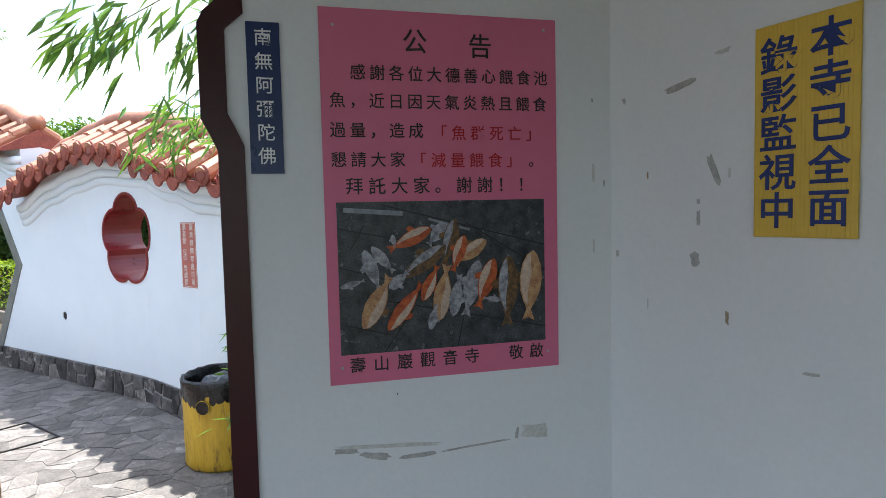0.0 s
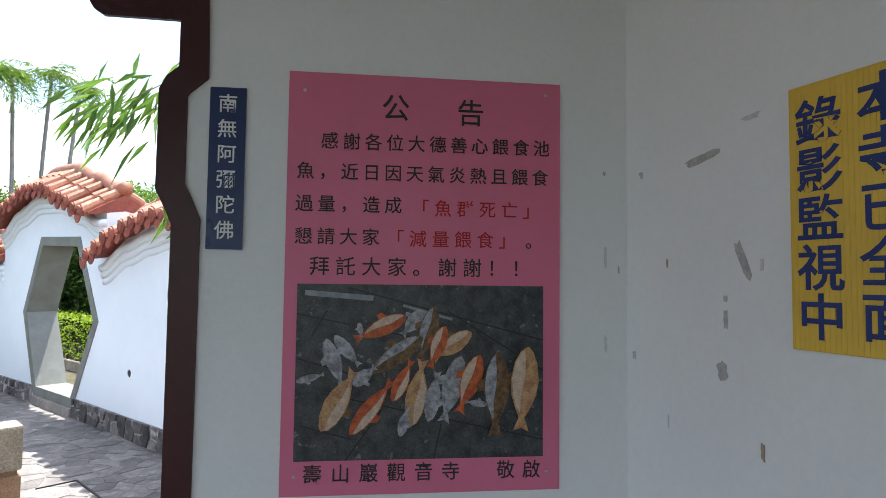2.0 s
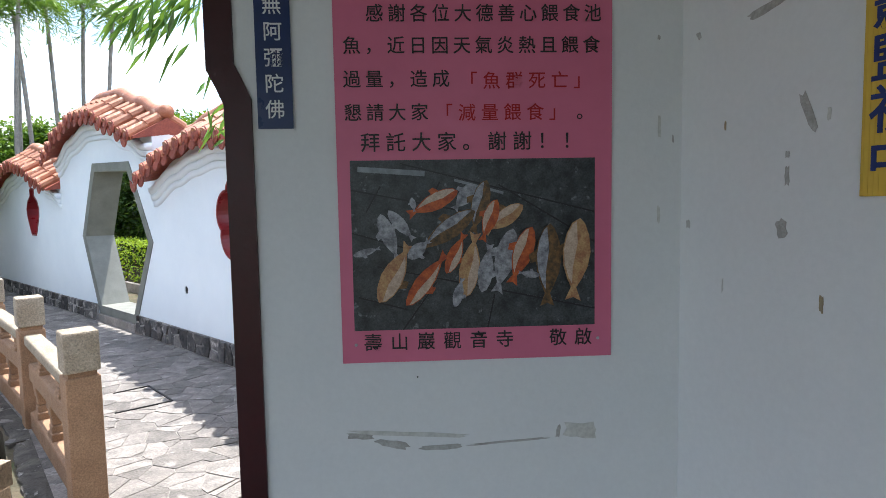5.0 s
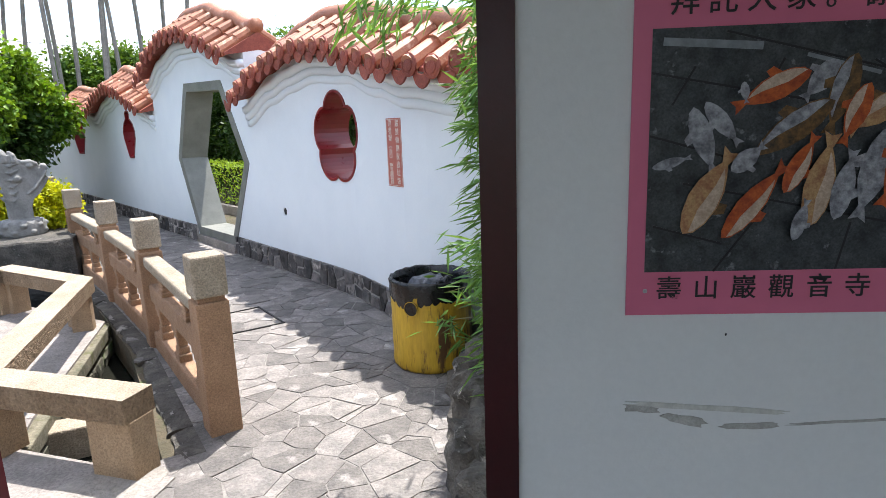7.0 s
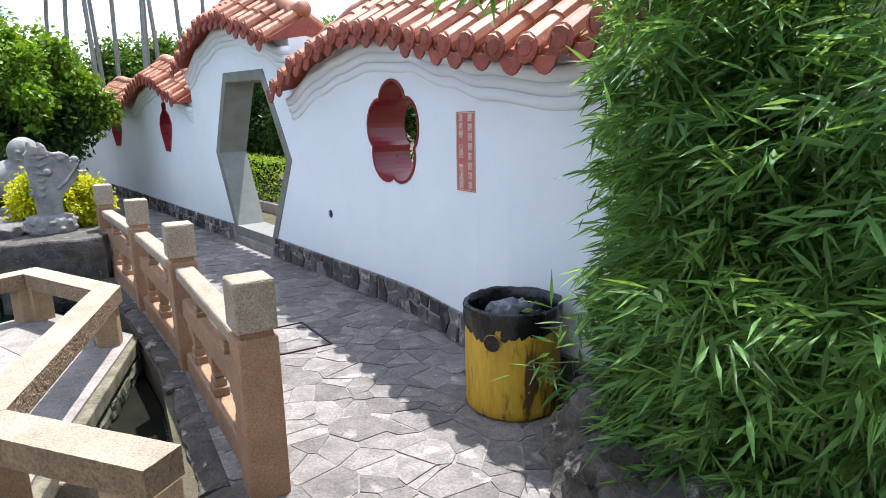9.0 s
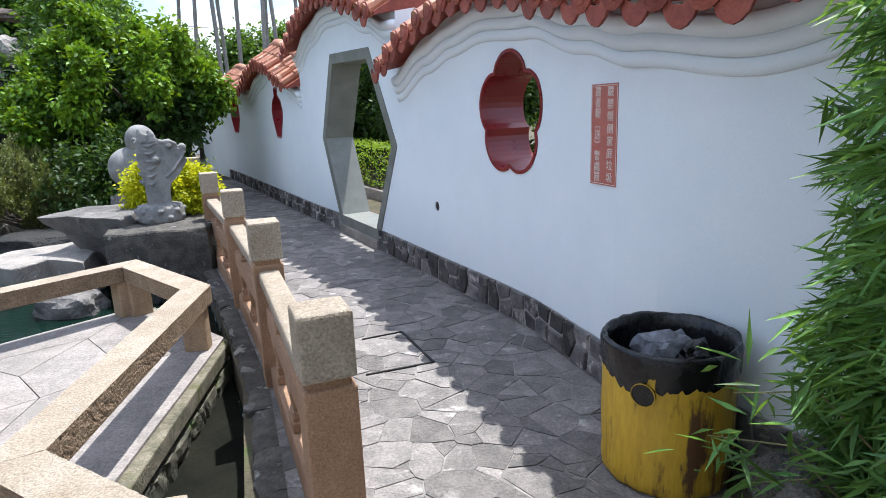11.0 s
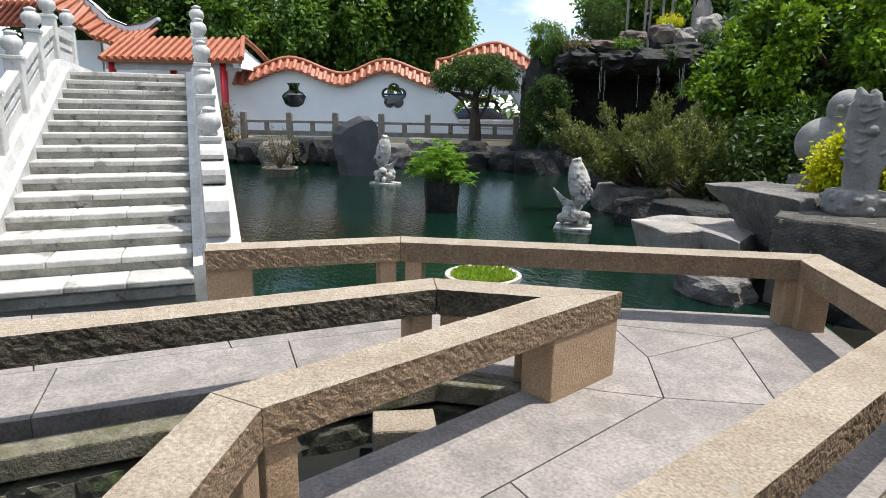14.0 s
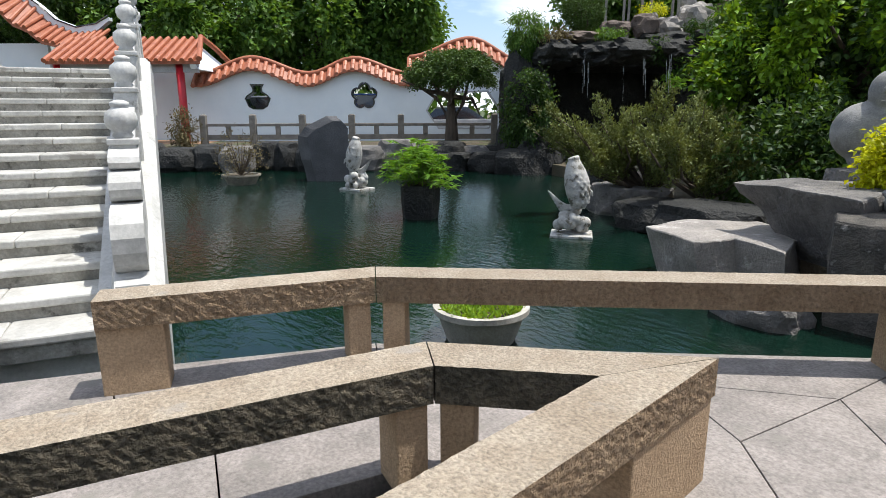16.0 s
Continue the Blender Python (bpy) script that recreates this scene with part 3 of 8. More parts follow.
def porch(u, d, z):
    """u along the wall, d out to the garden."""
    q = PO + PD * u + PN * d
    return Vector((q.x, q.y, z))


PORCH_FLOOR, PORCH_TOP, PORCH_THICK = 0.16, 3.05, 0.275
JAMB = [(-0.10, PORCH_FLOOR), (-0.10, 2.01), (-0.115, 2.045), (-0.135, 2.085), (-0.135, 2.305), (-0.12, 2.335), (-0.092, 2.36), (-0.094, 2.46), (-0.255, 2.462), (-0.275, 2.475), (-0.29, 2.50)]
DOOR = JAMB + [(-1.40 - u, z) for u, z in JAMB[::-1]]
HOLE_DOOR = [(-0.085, PORCH_FLOOR), (-0.085, 2.66), (-1.315, 2.66), (-1.315, PORCH_FLOOR)]
CORNER_U = 0.932


def porch_map(bm):
    for v in bm.verts:
        v.co = porch(v.co.x, v.co.y, v.co.z)


bm = bmesh.new()
slab_shape(bm, [(-3.0, -0.04), (CORNER_U, -0.04), (CORNER_U, PORCH_TOP), (-3.0, PORCH_TOP)], [HOLE_DOOR], PORCH_THICK)
porch_map(bm)
WALL_DOOR = tagged(link_mesh("wall_porch_front", bm, M_PORCH), "off-white painted porch wall with a shaped doorway", "wall", kind="structure")
frame_thing = thing("door_1", "doorway with maroon gloss-painted surround", "doorway", kind="structure")
bm = bmesh.new()
slab_shape(bm, ring_shape(DOOR, 0.060), [DOOR], 0.011)
for v in bm.verts:
    v.co.y -= 0.007
porch_map(bm)
part("door_frame", bm, M_MAROON, frame_thing)
bm = bmesh.new()
slab_shape(bm, [(-1.34, 2.545), (-0.06, 2.545), (-0.06, 2.70), (-1.34, 2.70)], [], 0.009)
for v in bm.verts:
    v.co.y -= 0.005
porch_map(bm)
part("head_board", bm, M_MAROON, frame_thing)
bm = bmesh.new()
slab_shape(bm, ring_shape(HOLE_DOOR, -0.001), [ring_shape(HOLE_DOOR, -0.013)], PORCH_THICK + 0.012)
for v in bm.verts:
    v.co.y += 0.0045
porch_map(bm)
part("door_lining", bm, M_REVEAL, frame_thing, "glossy maroon lining of the doorway")

CORNER = porch(CORNER_U, 0, 0)
SIDE_DIR = Vector((-0.03, -0.9995))
SIDE_N = Vector((-0.9995, 0.03))


def side(u, d, z):
    q = Vector((CORNER.x, CORNER.y)) + SIDE_DIR * u + SIDE_N * d
    return Vector((q.x, q.y, z))


bm = bmesh.new()
prism(bm, [tuple(side(u, d, 0).xy) for u, d in ((0, 0), (4.2, 0), (4.2, -0.25), (-0.35, -0.25))], -0.04, PORCH_TOP)
WALL_SIDE = tagged(link_mesh("wall_porch_side", bm, M_PORCH), "off-white painted porch wall with torn paint and tape scars", "wall", kind="structure")
fl = [tuple(porch(-3, 0.3, 0).xy), tuple(porch(0.93, 0.3, 0).xy), tuple(side(4.2, 0, 0).xy), (-3.6, -2.9)]
bm = bmesh.new()
prism(bm, fl, -0.03, PORCH_FLOOR)
tagged(link_mesh("floor", bm, M_SLAB), "grey stone porch floor", "floor", kind="structure")
bm = bmesh.new()
prism(bm, [tuple(porch(-3.1, 0.5, 0).xy), tuple(porch(1.3, 0.5, 0).xy), tuple(side(4.3, -0.4, 0).xy), (-3.7, -3.1)], PORCH_TOP, PORCH_TOP + 0.15)
tagged(link_mesh("ceiling", bm, M_PORCH), "off-white porch ceiling", "ceiling", kind="structure")


# unseen wall with a wide opening, added to cut the light in the porch
back_a, back_b = side(4.2, 0, 0).xy, Vector((-3.6, -2.9))
BACK_L = (back_b - back_a).length
BACK_D = (back_b - back_a) / BACK_L
bm = bmesh.new()
slab_shape(bm, [(0, -0.04), (BACK_L, -0.04), (BACK_L, PORCH_TOP), (0, PORCH_TOP)], [[(0.9, PORCH_FLOOR), (4.4, PORCH_FLOOR), (4.4, 2.7), (0.9, 2.7)]], 0.25)
for v in bm.verts:
    p = back_a + BACK_D * v.co.x + Vector((-BACK_D.y, BACK_D.x)) * v.co.y
    v.co = (p.x, p.y, v.co.z)
bmesh.ops.recalc_face_normals(bm, faces=list(bm.faces))
tagged(link_mesh("wall_porch_back", bm, M_PORCH), "plain off-white wall added unseen behind the porch to dim it", "wall", kind="structure")


# ---- stone railing along the path ----
POSTS = [(-0.33, 4.20), (-0.99, 5.95), (-1.71, 7.62), (-2.56, 9.42), (-3.34, 11.0)]
RAIL_TURN = math.degrees(math.atan2(1.75, -0.66)) - 90


def railing():
    top = thing("stone_railing", "tan granite railing with capped square posts and baluster blocks", "railing")
    for i, (x, y) in enumerate(POSTS):
        h = 0.865 if i < 4 else 0.95
        turn = RAIL_TURN if i < 3 else 25
        bm = bmesh.new()
        box(bm, (x, y, (h - 0.06) / 2 - 0.03), (0.185, 0.185, h), turn, 0.008)
        post = part("post", bm, M_GRANITE, top)
        bm = bmesh.new()
        box(bm, (x, y, h - 0.05), (0.15, 0.15, 0.07), turn, 0.0)
        part("neck", bm, M_GRANITE, post)
        bm = bmesh.new()
        box(bm, (x, y, h + 0.09), (0.19, 0.19, 0.24), turn, 0.012)
        part("cap", bm, M_GRANITE_TOP, post)
    for (x0, y0), (x1, y1) in zip(POSTS[:3], POSTS[1:4]):
        a, b = Vector((x0, y0)), Vector((x1, y1))
        d = b - a
        L, turn, c = d.length, math.degrees(math.atan2(d.y, d.x)), (a + b) / 2
        for nm, z, hh, ww, lab in (("handrail", 0.73, 0.09, 0.125, M_GRANITE_TOP), ("middle_beam", 0.47, 0.15, 0.09, M_GRANITE), ("bottom_beam", 0.06, 0.17, 0.11, M_GRANITE)):
            bm = bmesh.new()
            box(bm, (c.x, c.y, z), (L - 0.18, ww, hh), turn, 0.018)
            part(nm, bm, lab, top)
        for u, z0, z1 in ((0.3, 0.545, 0.69), (0.7, 0.545, 0.69), (0.18, 0.145, 0.4), (0.5, 0.145, 0.4), (0.82, 0.145, 0.4)):
            p = a + d * u
            bm = bmesh.new()
            hgt = z1 - z0
            for zz, w, t in ((0.1, 0.15, 0.09), (0.3, 0.11, 0.075), (0.55, 0.085, 0.065), (0.78, 0.12, 0.08), (0.95, 0.16, 0.09)):
                box(bm, (p.x, p.y, z0 + zz * hgt), (w, t, hgt * 0.24), turn, 0.01)
            part("baluster", bm, M_GRANITE, top)
    return top


railing()

# ---- zigzag bridge ----
OUTER = [(-0.66, 3.78), (-1.59, 4.35), (-1.745, 6.65), (-2.665, 7.53), (-4.46, 5.50), (-4.87, 4.28)]
INNER = [(-1.32, 2.72), (-2.67, 3.855), (-2.875, 5.63), (-3.42, 5.10), (-3.98, 2.2), (-4.3, 0.9)]
FLOOR_Z = 0.01
BEAM_W, BEAM_TOP, BEAM_H = 0.20, 0.465, 0.135


def mitre(line, half):
    """Left and right offset lines with mitred corners."""
    pts = [Vector(p) for p in line]
    left, right = [], []
    for i, p in enumerate(pts):
        d0 = (p - pts[i - 1]).normalized() if i else (pts[1] - p).normalized()
        d1 = (pts[i + 1] - p).normalized() if i < len(pts) - 1 else d0
        n0, n1 = Vector((-d0.y, d0.x)), Vector((-d1.y, d1.x))
        k = n0 + n1
        k = k * (2 / max(0.25, k.length_squared)) * half
        left.append(p + k)
        right.append(p - k)
    return left, right


def rough_beam(bm, quad, z0, z1, seed):
    """A stone beam with hand-pitched, uneven sides: quad a, b (start), c, d (end)."""
    a, b, c, d = quad
    L = max((d - a).length, (c - b).length)
    nu, nz = max(2, int(L / 0.018)), 8
    ring = [(0.0, j / nz) for j in range(nz + 1)] + [(0.33, 1.0), (0.67, 1.0)] + [(1.0, 1 - j / nz) for j in range(nz + 1)] + [(0.5, 0.0)]
    rows = []
    for i in range(nu + 1):
        u = i / nu
        row = []
        for w, h in ring:
            p = a.lerp(d, u).lerp(b.lerp(c, u), w)
            z = z0 + (z1 - z0) * h
            side_amt = 1.0 if w in (0.0, 1.0) and 0 < h < 1 else 0.25
            nv = 0.7 * noise.noise(Vector((p.x * 24 + seed, p.y * 24, z * 30))) + 0.9 * noise.noise(Vector((p.x * 52 + seed, p.y * 52, z * 60)))
            q = (b - a).normalized() * (0.0058 * side_amt * nv * (1 if w >= 0.5 else -1)) if 0 < i < nu else Vector((0, 0))
            dz = 0.002 * nv if h == 1.0 else 0.0
            row.append(bm.verts.new((p.x + q.x, p.y + q.y, z + dz)))
        rows.append(row)
    n = len(ring)
    for r0, r1 in zip(rows, rows[1:]):
        for k in range(n):
            f = bm.faces.new((r0[k], r1[k], r1[(k + 1) % n], r0[(k + 1) % n]))
            w0, h0 = ring[k]
            w1, h1 = ring[(k + 1) % n]
            f.material_index = 1 if (h0 == 1.0 and h1 == 1.0) else 0
    bm.faces.new(rows[0])
    bm.faces.new(rows[-1][::-1])
    bmesh.ops.recalc_face_normals(bm, faces=list(bm.faces))


def low_rail(name, line, label, dark=(), skip_posts=(), tip_at=None):
    top = thing(name, label, "railing")
    left, right = mitre(line, BEAM_W / 2)
    gap = 0.0025
    for i in range(len(line) - 1):
        d = (Vector(line[i + 1]) - Vector(line[i])).normalized() * gap
        bm = bmesh.new()
        side_m = M_MOSSY_SHADED if i in dark else M_GRANITE_SIDE
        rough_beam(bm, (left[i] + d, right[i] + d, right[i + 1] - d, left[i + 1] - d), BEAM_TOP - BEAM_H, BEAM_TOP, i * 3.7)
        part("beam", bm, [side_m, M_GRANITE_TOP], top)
    for i, p in enumerate(line):
        if i in skip_posts:
            continue
        for sg in (-1, 1):
            j = i + sg
            if not 0 <= j < len(line):
                continue
            d = (Vector(line[j]) - Vector(p)).normalized()
            tip = (name, i) == tip_at
            long_tip = tip and sg < 0
            off = 0.07 if long_tip else 0.17 if tip else (0.105 if 0 < i < len(line) - 1 else 0.14)
            c = Vector(p) + d * off
            bm = bmesh.new()
            wide = 0.52 if long_tip else 0.30 if tip else (0.115 if 0 < i < len(line) - 1 else 0.28)
            box(bm, (c.x, c.y, (BEAM_TOP - BEAM_H + FLOOR_Z) / 2), (wide, 0.19 if long_tip else 0.17, BEAM_TOP - BEAM_H - FLOOR_Z + 0.01), math.degrees(math.atan2(d.y, d.x)), 0.007)
            part("support", bm, M_GRANITE_PLAIN, top)
    return top


low_rail("bridge_rail", OUTER, "low tan granite bridge rail with rough pitched sides", dark=())
low_rail("bridge_rail", INNER, "low granite bridge rail, partly dark with weathering and painted shade", dark=(2, 3, 4), tip_at=("bridge_rail", 2))

# walking surface between the rails, in slabs
DECK = [
    [(-1.1, 2.45), (-0.52, 3.70), (-1.46, 4.30), (-2.30, 3.95), (-2.78, 3.83)],
    [(-1.46, 4.30), (-1.50, 4.55), (-1.52, 4.70), (-2.38, 4.754), (-2.336, 4.291), (-2.30, 3.95)],
    [(-1.52, 4.70), (-1.62, 6.76), (-2.14, 6.23), (-2.49, 5.83), (-2.38, 4.754)],
    [(-2.78, 3.83), (-2.30, 3.95), (-2.336, 4.291), (-2.38, 4.754), (-2.49, 5.83), (-2.70, 5.63), (-2.94, 5.45)],
    [(-1.62, 6.76), (-2.68, 7.72), (-2.76, 6.88), (-2.14, 6.23)],
    [(-2.14, 6.23), (-2.76, 6.88), (-2.85, 6.18), (-2.49, 5.83)],
    [(-2.76, 6.88), (-2.68, 7.72), (-3.6, 6.66), (-3.33, 6.42)],
    [(-2.76, 6.88), (-3.33, 6.42), (-2.85, 6.18)],
    [(-2.85, 6.18), (-3.33, 6.42), (-3.6, 6.66), (-4.6, 5.57), (-3.98, 5.24), (-3.5, 5.0), (-2.94, 5.45), (-2.70, 5.63), (-2.49, 5.83)],
    [(-4.6, 5.57), (-5.1, 4.32), (-4.22, 4.24), (-3.98, 5.24)],
    [(-3.98, 5.24), (-4.15, 4.55), (-3.62, 4.42), (-3.5, 5.0)],
    [(-4.15, 4.55), (-4.42, 3.4), (-3.87, 3.28), (-3.62, 4.42)],
    [(-5.1, 4.32), (-5.45, 3.3), (-4.44, 3.3), (-4.22, 4.24)],
    [(-5.45, 3.3), (-5.8, 2.2), (-4.7, 2.2), (-4.44, 3.3)],
    [(-4.42, 3.4), (-4.7, 2.2), (-4.12, 2.1), (-3.87, 3.28)],
    [(-5.8, 2.2), (-6.2, 0.9), (-4.5, 0.9), (-4.12, 2.1), (-4.7, 2.2)],
]


def inset(poly, g):
    return ring_shape(poly, -g)


deck = thing("bridge_deck", "grey stone slabs of the zigzag bridge", "bridge", kind="structure")
for poly in DECK:
    bm = bmesh.new()
    prism(bm, inset(poly, 0.003), FLOOR_Z - 0.12, FLOOR_Z, 0.004)
    part("slab", bm, M_SLAB, deck)
# stone-faced sides and edge ledges over the water
EDGES = [OUTER[0:2], OUTER[1:3], OUTER[2:4], OUTER[3:5], OUTER[4:6], INNER[0:2], INNER[1:3], INNER[2:4], INNER[3:5]]
rng = random.Random(5)
for k, (a, b) in enumerate(EDGES):
    a, b = Vector(a), Vector(b)
    d = (b - a).normalized()
    n = Vector((d.y, -d.x))
    L = (b - a).length
    # outwards is away from the deck's middle line
    mid = (a + b) / 2
    inner_ref = Vector((-2.2, 5.2)) if k in (0, 1, 2, 6) else (Vector((-3.3, 6.2)) if k in (3, 7) else Vector((-4.4, 4.2)))
    if k == 5:
        inner_ref = Vector((-1.2, 3.4))
    if (mid - inner_ref).dot(n) < 0:
        n = -n
    bm = bmesh.new()
    c = mid + n * 0.11
    box(bm, (c.x, c.y, FLOOR_Z - 0.075), (L + 0.1, 0.14, 0.11), math.degrees(math.atan2(d.y, d.x)), 0.01)
    if k in (5, 6):
        # no ledge here: a recessed near-black box colours in the shade below
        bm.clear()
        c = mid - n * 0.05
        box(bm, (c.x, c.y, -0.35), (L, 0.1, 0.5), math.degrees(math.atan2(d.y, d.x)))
        part("footing", bm, M_BRIDGE_SHADE, deck)
        continue
    part("ledge", bm, M_LEDGE, deck, "mossy stone edge")
    bm = bmesh.new()
    u = 0.0
    while u < L:
        w = rng.uniform(0.12, 0.34)
        p = a + d * (u + w / 2) + n * 0.125
        hgt = rng.uniform(0.2, 0.27)
        lump(bm, (p.x, p.y, FLOOR_Z - 0.13 - hgt / 2 + rng.uniform(-0.01, 0.01)), (w * 0.6, 0.06, hgt * 0.62), rng.random() * 50, 0.32, 3, 2.2, 0.5, turn=math.degrees(math.atan2(d.y, d.x)))
        u += w
    ob = part("rubble_facing", bm, M_RUBBLE, deck)
    tagged(ob, kind="stuff")
    # near-black box behind the rubble, shade below the deck as colour
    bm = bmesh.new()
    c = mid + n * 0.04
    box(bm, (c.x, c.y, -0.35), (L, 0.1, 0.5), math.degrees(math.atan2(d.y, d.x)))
    part("footing", bm, M_BRIDGE_SHADE, deck)
# near-black sheet in the gap between the bridge's two arms: shade put into colour
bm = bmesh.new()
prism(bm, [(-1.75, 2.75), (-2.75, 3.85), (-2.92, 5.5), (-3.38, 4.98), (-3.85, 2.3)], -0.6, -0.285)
part("gap_bed", bm, M_BRIDGE_SHADE, deck)
# cut blocks on the pond bed beside the bridge
for x, y, z, t in ((-1.32, 4.75, -0.2, 10), (-3.13, 4.74, -0.2, 62), (-0.9, 4.3, -0.24, 50)):
    bm = bmesh.new()
    box(bm, (x, y, z), (0.30, 0.2, 0.24), t, 0.012)
    tagged(link_mesh("stone_block", bm, M_GRANITE_TOP), "pale cut stone block at the water's edge", "stone block", group="cut blocks")

# ---- white marble stairs of the arch bridge ----
ST_P, ST_D, ST_R = Vector((-5.568, 4.334)), Vector((-0.9767, 0.2147)), Vector((0.2147, 0.9767))
TREAD, RISE, Z0, STEPS, ST_W = 0.331, 0.12, 0.09, 15, 1.47


def stair_pt(i, w, z):
    """i steps in, w metres to the left of the right-hand edge."""
    q = ST_P + ST_D * (i * TREAD) - ST_R * w
    return Vector((q.x, q.y, z))


st_turn = math.degrees(math.atan2(ST_D.y, ST_D.x))
stairs = thing("staircase", "white marble steps with rounded nosings, stained grey, risers darkened for shade", "stairs", kind="structure")
for i in range(STEPS + 1):
    z = Z0 + RISE * i
    run = TREAD if i < STEPS - 1 else 3.0
    if i == STEPS:
        break
    cuts = [0, ST_W * rng.uniform(0.25, 0.42), ST_W * rng.uniform(0.55, 0.8), ST_W]
    for w0, w1 in zip(cuts, cuts[1:]):
        bm = bmesh.new()
        c = stair_pt(i, (w0 + w1) / 2, z - 0.027) + Vector((*(ST_D * (run / 2 + 0.005)), 0))
        box(bm, c, (run + 0.03, w1 - w0 - 0.002, 0.054), st_turn, 0.012)
        part("tread", bm, M_TREAD, stairs, smooth=False)
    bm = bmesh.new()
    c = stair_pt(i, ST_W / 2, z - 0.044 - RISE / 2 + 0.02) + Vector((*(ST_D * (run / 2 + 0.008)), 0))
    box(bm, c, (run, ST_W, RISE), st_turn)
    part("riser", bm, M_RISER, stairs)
bm = bmesh.new()
vs = []
for w in (0.0, ST_W):
    vs.append([bm.verts.new(p) for p in (stair_pt(0.3, w, -0.5), stair_pt(0.3, w, 0.0), stair_pt(STEPS, w, Z0 + RISE * (STEPS - 1) - 0.1), stair_pt(STEPS + 8, w, Z0 + RISE * (STEPS - 1) - 0.1), stair_pt(STEPS + 8, w, 0.8), stair_pt(STEPS, w, 0.5), stair_pt(6, w, -0.5))])
bm.faces.new(vs[0])
bm.faces.new(vs[1][::-1])
for k in range(7):
    bm.faces.new((vs[0][k], vs[1][k], vs[1][(k + 1) % 7], vs[0][(k + 1) % 7]))
bmesh.ops.recalc_face_normals(bm, faces=list(bm.faces))
part("arch_body", bm, M_MARBLE, stairs)


def marble_balustrade(w, outward, label):
    top = thing("marble_balustrade", label, "balustrade")
    zt = lambda i: Z0 + RISE * min(i, STEPS - 1)
    # sloping string outside the steps
    bm = bmesh.new()
    rows = []
    for i in [0.2 + k * 0.95 for k in range(16)] + [22]:
        z = zt(i) + (0.02 if i < 22 else 0)
        rows.append([bm.verts.new(stair_pt(i, w + o * outward, zz)) for o, zz in ((-0.07, z - 0.5), (-0.07, z + 0.02), (0.0, z + 0.03), (0.03, z + 0.13), (0.25, z + 0.13), (0.30, z + 0.08), (0.30, z - 0.55))])
    for r0, r1 in zip(rows, rows[1:]):
        for k in range(7):
            bm.faces.new((r0[k], r0[(k + 1) % 7], r1[(k + 1) % 7], r1[k]))
    bm.faces.new(rows[0])
    bm.faces.new(rows[-1][::-1])
    bmesh.ops.recalc_face_normals(bm, faces=list(bm.faces))
    part("string", bm, M_MARBLE, top)
    posts = [2.6, 5.6, 8.6, 11.6, 14.6, 18.6]
    ph = 0.57
    for i in posts:
        z = zt(i)
        p = stair_pt(i, w + 0.13 * outward, 0)
        bm = bmesh.new()
        box(bm, (p.x, p.y, z + 0.1 + ph / 2), (0.16, 0.16, ph), st_turn, 0.012)
        post = part("post", bm, M_MARBLE, top)
        bm = bmesh.new()
        box(bm, (p.x, p.y, z + 0.1 + ph + 0.012), (0.19, 0.19, 0.04), st_turn, 0.008)
        part("post_cap", bm, M_MARBLE, post)
        bm = bmesh.new()
        n = 24
        prof = [(0.05, 0.0), (0.068, 0.02), (0.055, 0.04), (0.085, 0.075), (0.096, 0.12), (0.088, 0.165), (0.058, 0.195), (0.05, 0.205), (0.06, 0.215), (0.058, 0.235), (0.02, 0.25)]
        rings = []
        for r, h in prof:
            rings.append([bm.verts.new((p.x + r * (1 + (0.07 * math.cos(8 * a) if 0.05 < h < 0.19 else 0)) * math.cos(a), p.y + r * (1 + (0.07 * math.cos(8 * a) if 0.05 < h < 0.19 else 0)) * math.sin(a), z + 0.13 + ph + h)) for a in [2 * math.pi * k / n for k in range(n)]])
        for r0, r1 in zip(rings, rings[1:]):
            for k in range(n):
                bm.faces.new((r0[k], r0[(k + 1) % n], r1[(k + 1) % n], r1[k]))
        bm.faces.new(rings[-1])
        part("finial", bm, M_MARBLE, post, "fluted melon-shaped finial", smooth=True)
    for i0, i1 in zip(posts, posts[1:]):
        a, b = stair_pt(i0, w + 0.13 * outward, zt(i0)), stair_pt(i1, w + 0.13 * outward, zt(i1))
        n = Vector((*(ST_R * 0.045), 0))
        for nm, h0, h1, k in (("handrail", 0.48, 0.58, 1.2), ("panel_rail", 0.34, 0.40, 0.8), ("lower_panel", 0.12, 0.29, 0.7)):
            bm = bmesh.new()
            ea, eb = a + (b - a) * 0.05, b - (b - a) * 0.05
            v = [bm.verts.new(q) for q in (ea - n * k + Vector((0, 0, h0)), ea + n * k + Vector((0, 0, h0)), eb + n * k + Vector((0, 0, h0)), eb - n * k + Vector((0, 0, h0)), ea - n * k + Vector((0, 0, h1)), ea + n * k + Vector((0, 0, h1)), eb + n * k + Vector((0, 0, h1)), eb - n * k + Vector((0, 0, h1)))]
            for f in ((0, 1, 2, 3), (4, 7, 6, 5), (0, 4, 5, 1), (1, 5, 6, 2), (2, 6, 7, 3), (3, 7, 4, 0)):
                bm.faces.new([v[q] for q in f])
            bmesh.ops.recalc_face_normals(bm, faces=list(bm.faces))
            part(nm, bm, M_MARBLE, top)
        for u in (0.25, 0.5, 0.75):
            c = a.lerp(b, u)
            bm = bmesh.new()
            box(bm, (c.x, c.y, c.z + 0.44), (0.05, 0.05, 0.10), st_turn, 0.01)
            part("baluster", bm, M_MARBLE, top)
    # scroll stone at the foot
    bm = bmesh.new()
    prof = [(0.3, 0.10), (0.3, 0.20), (0.5, 0.215)]
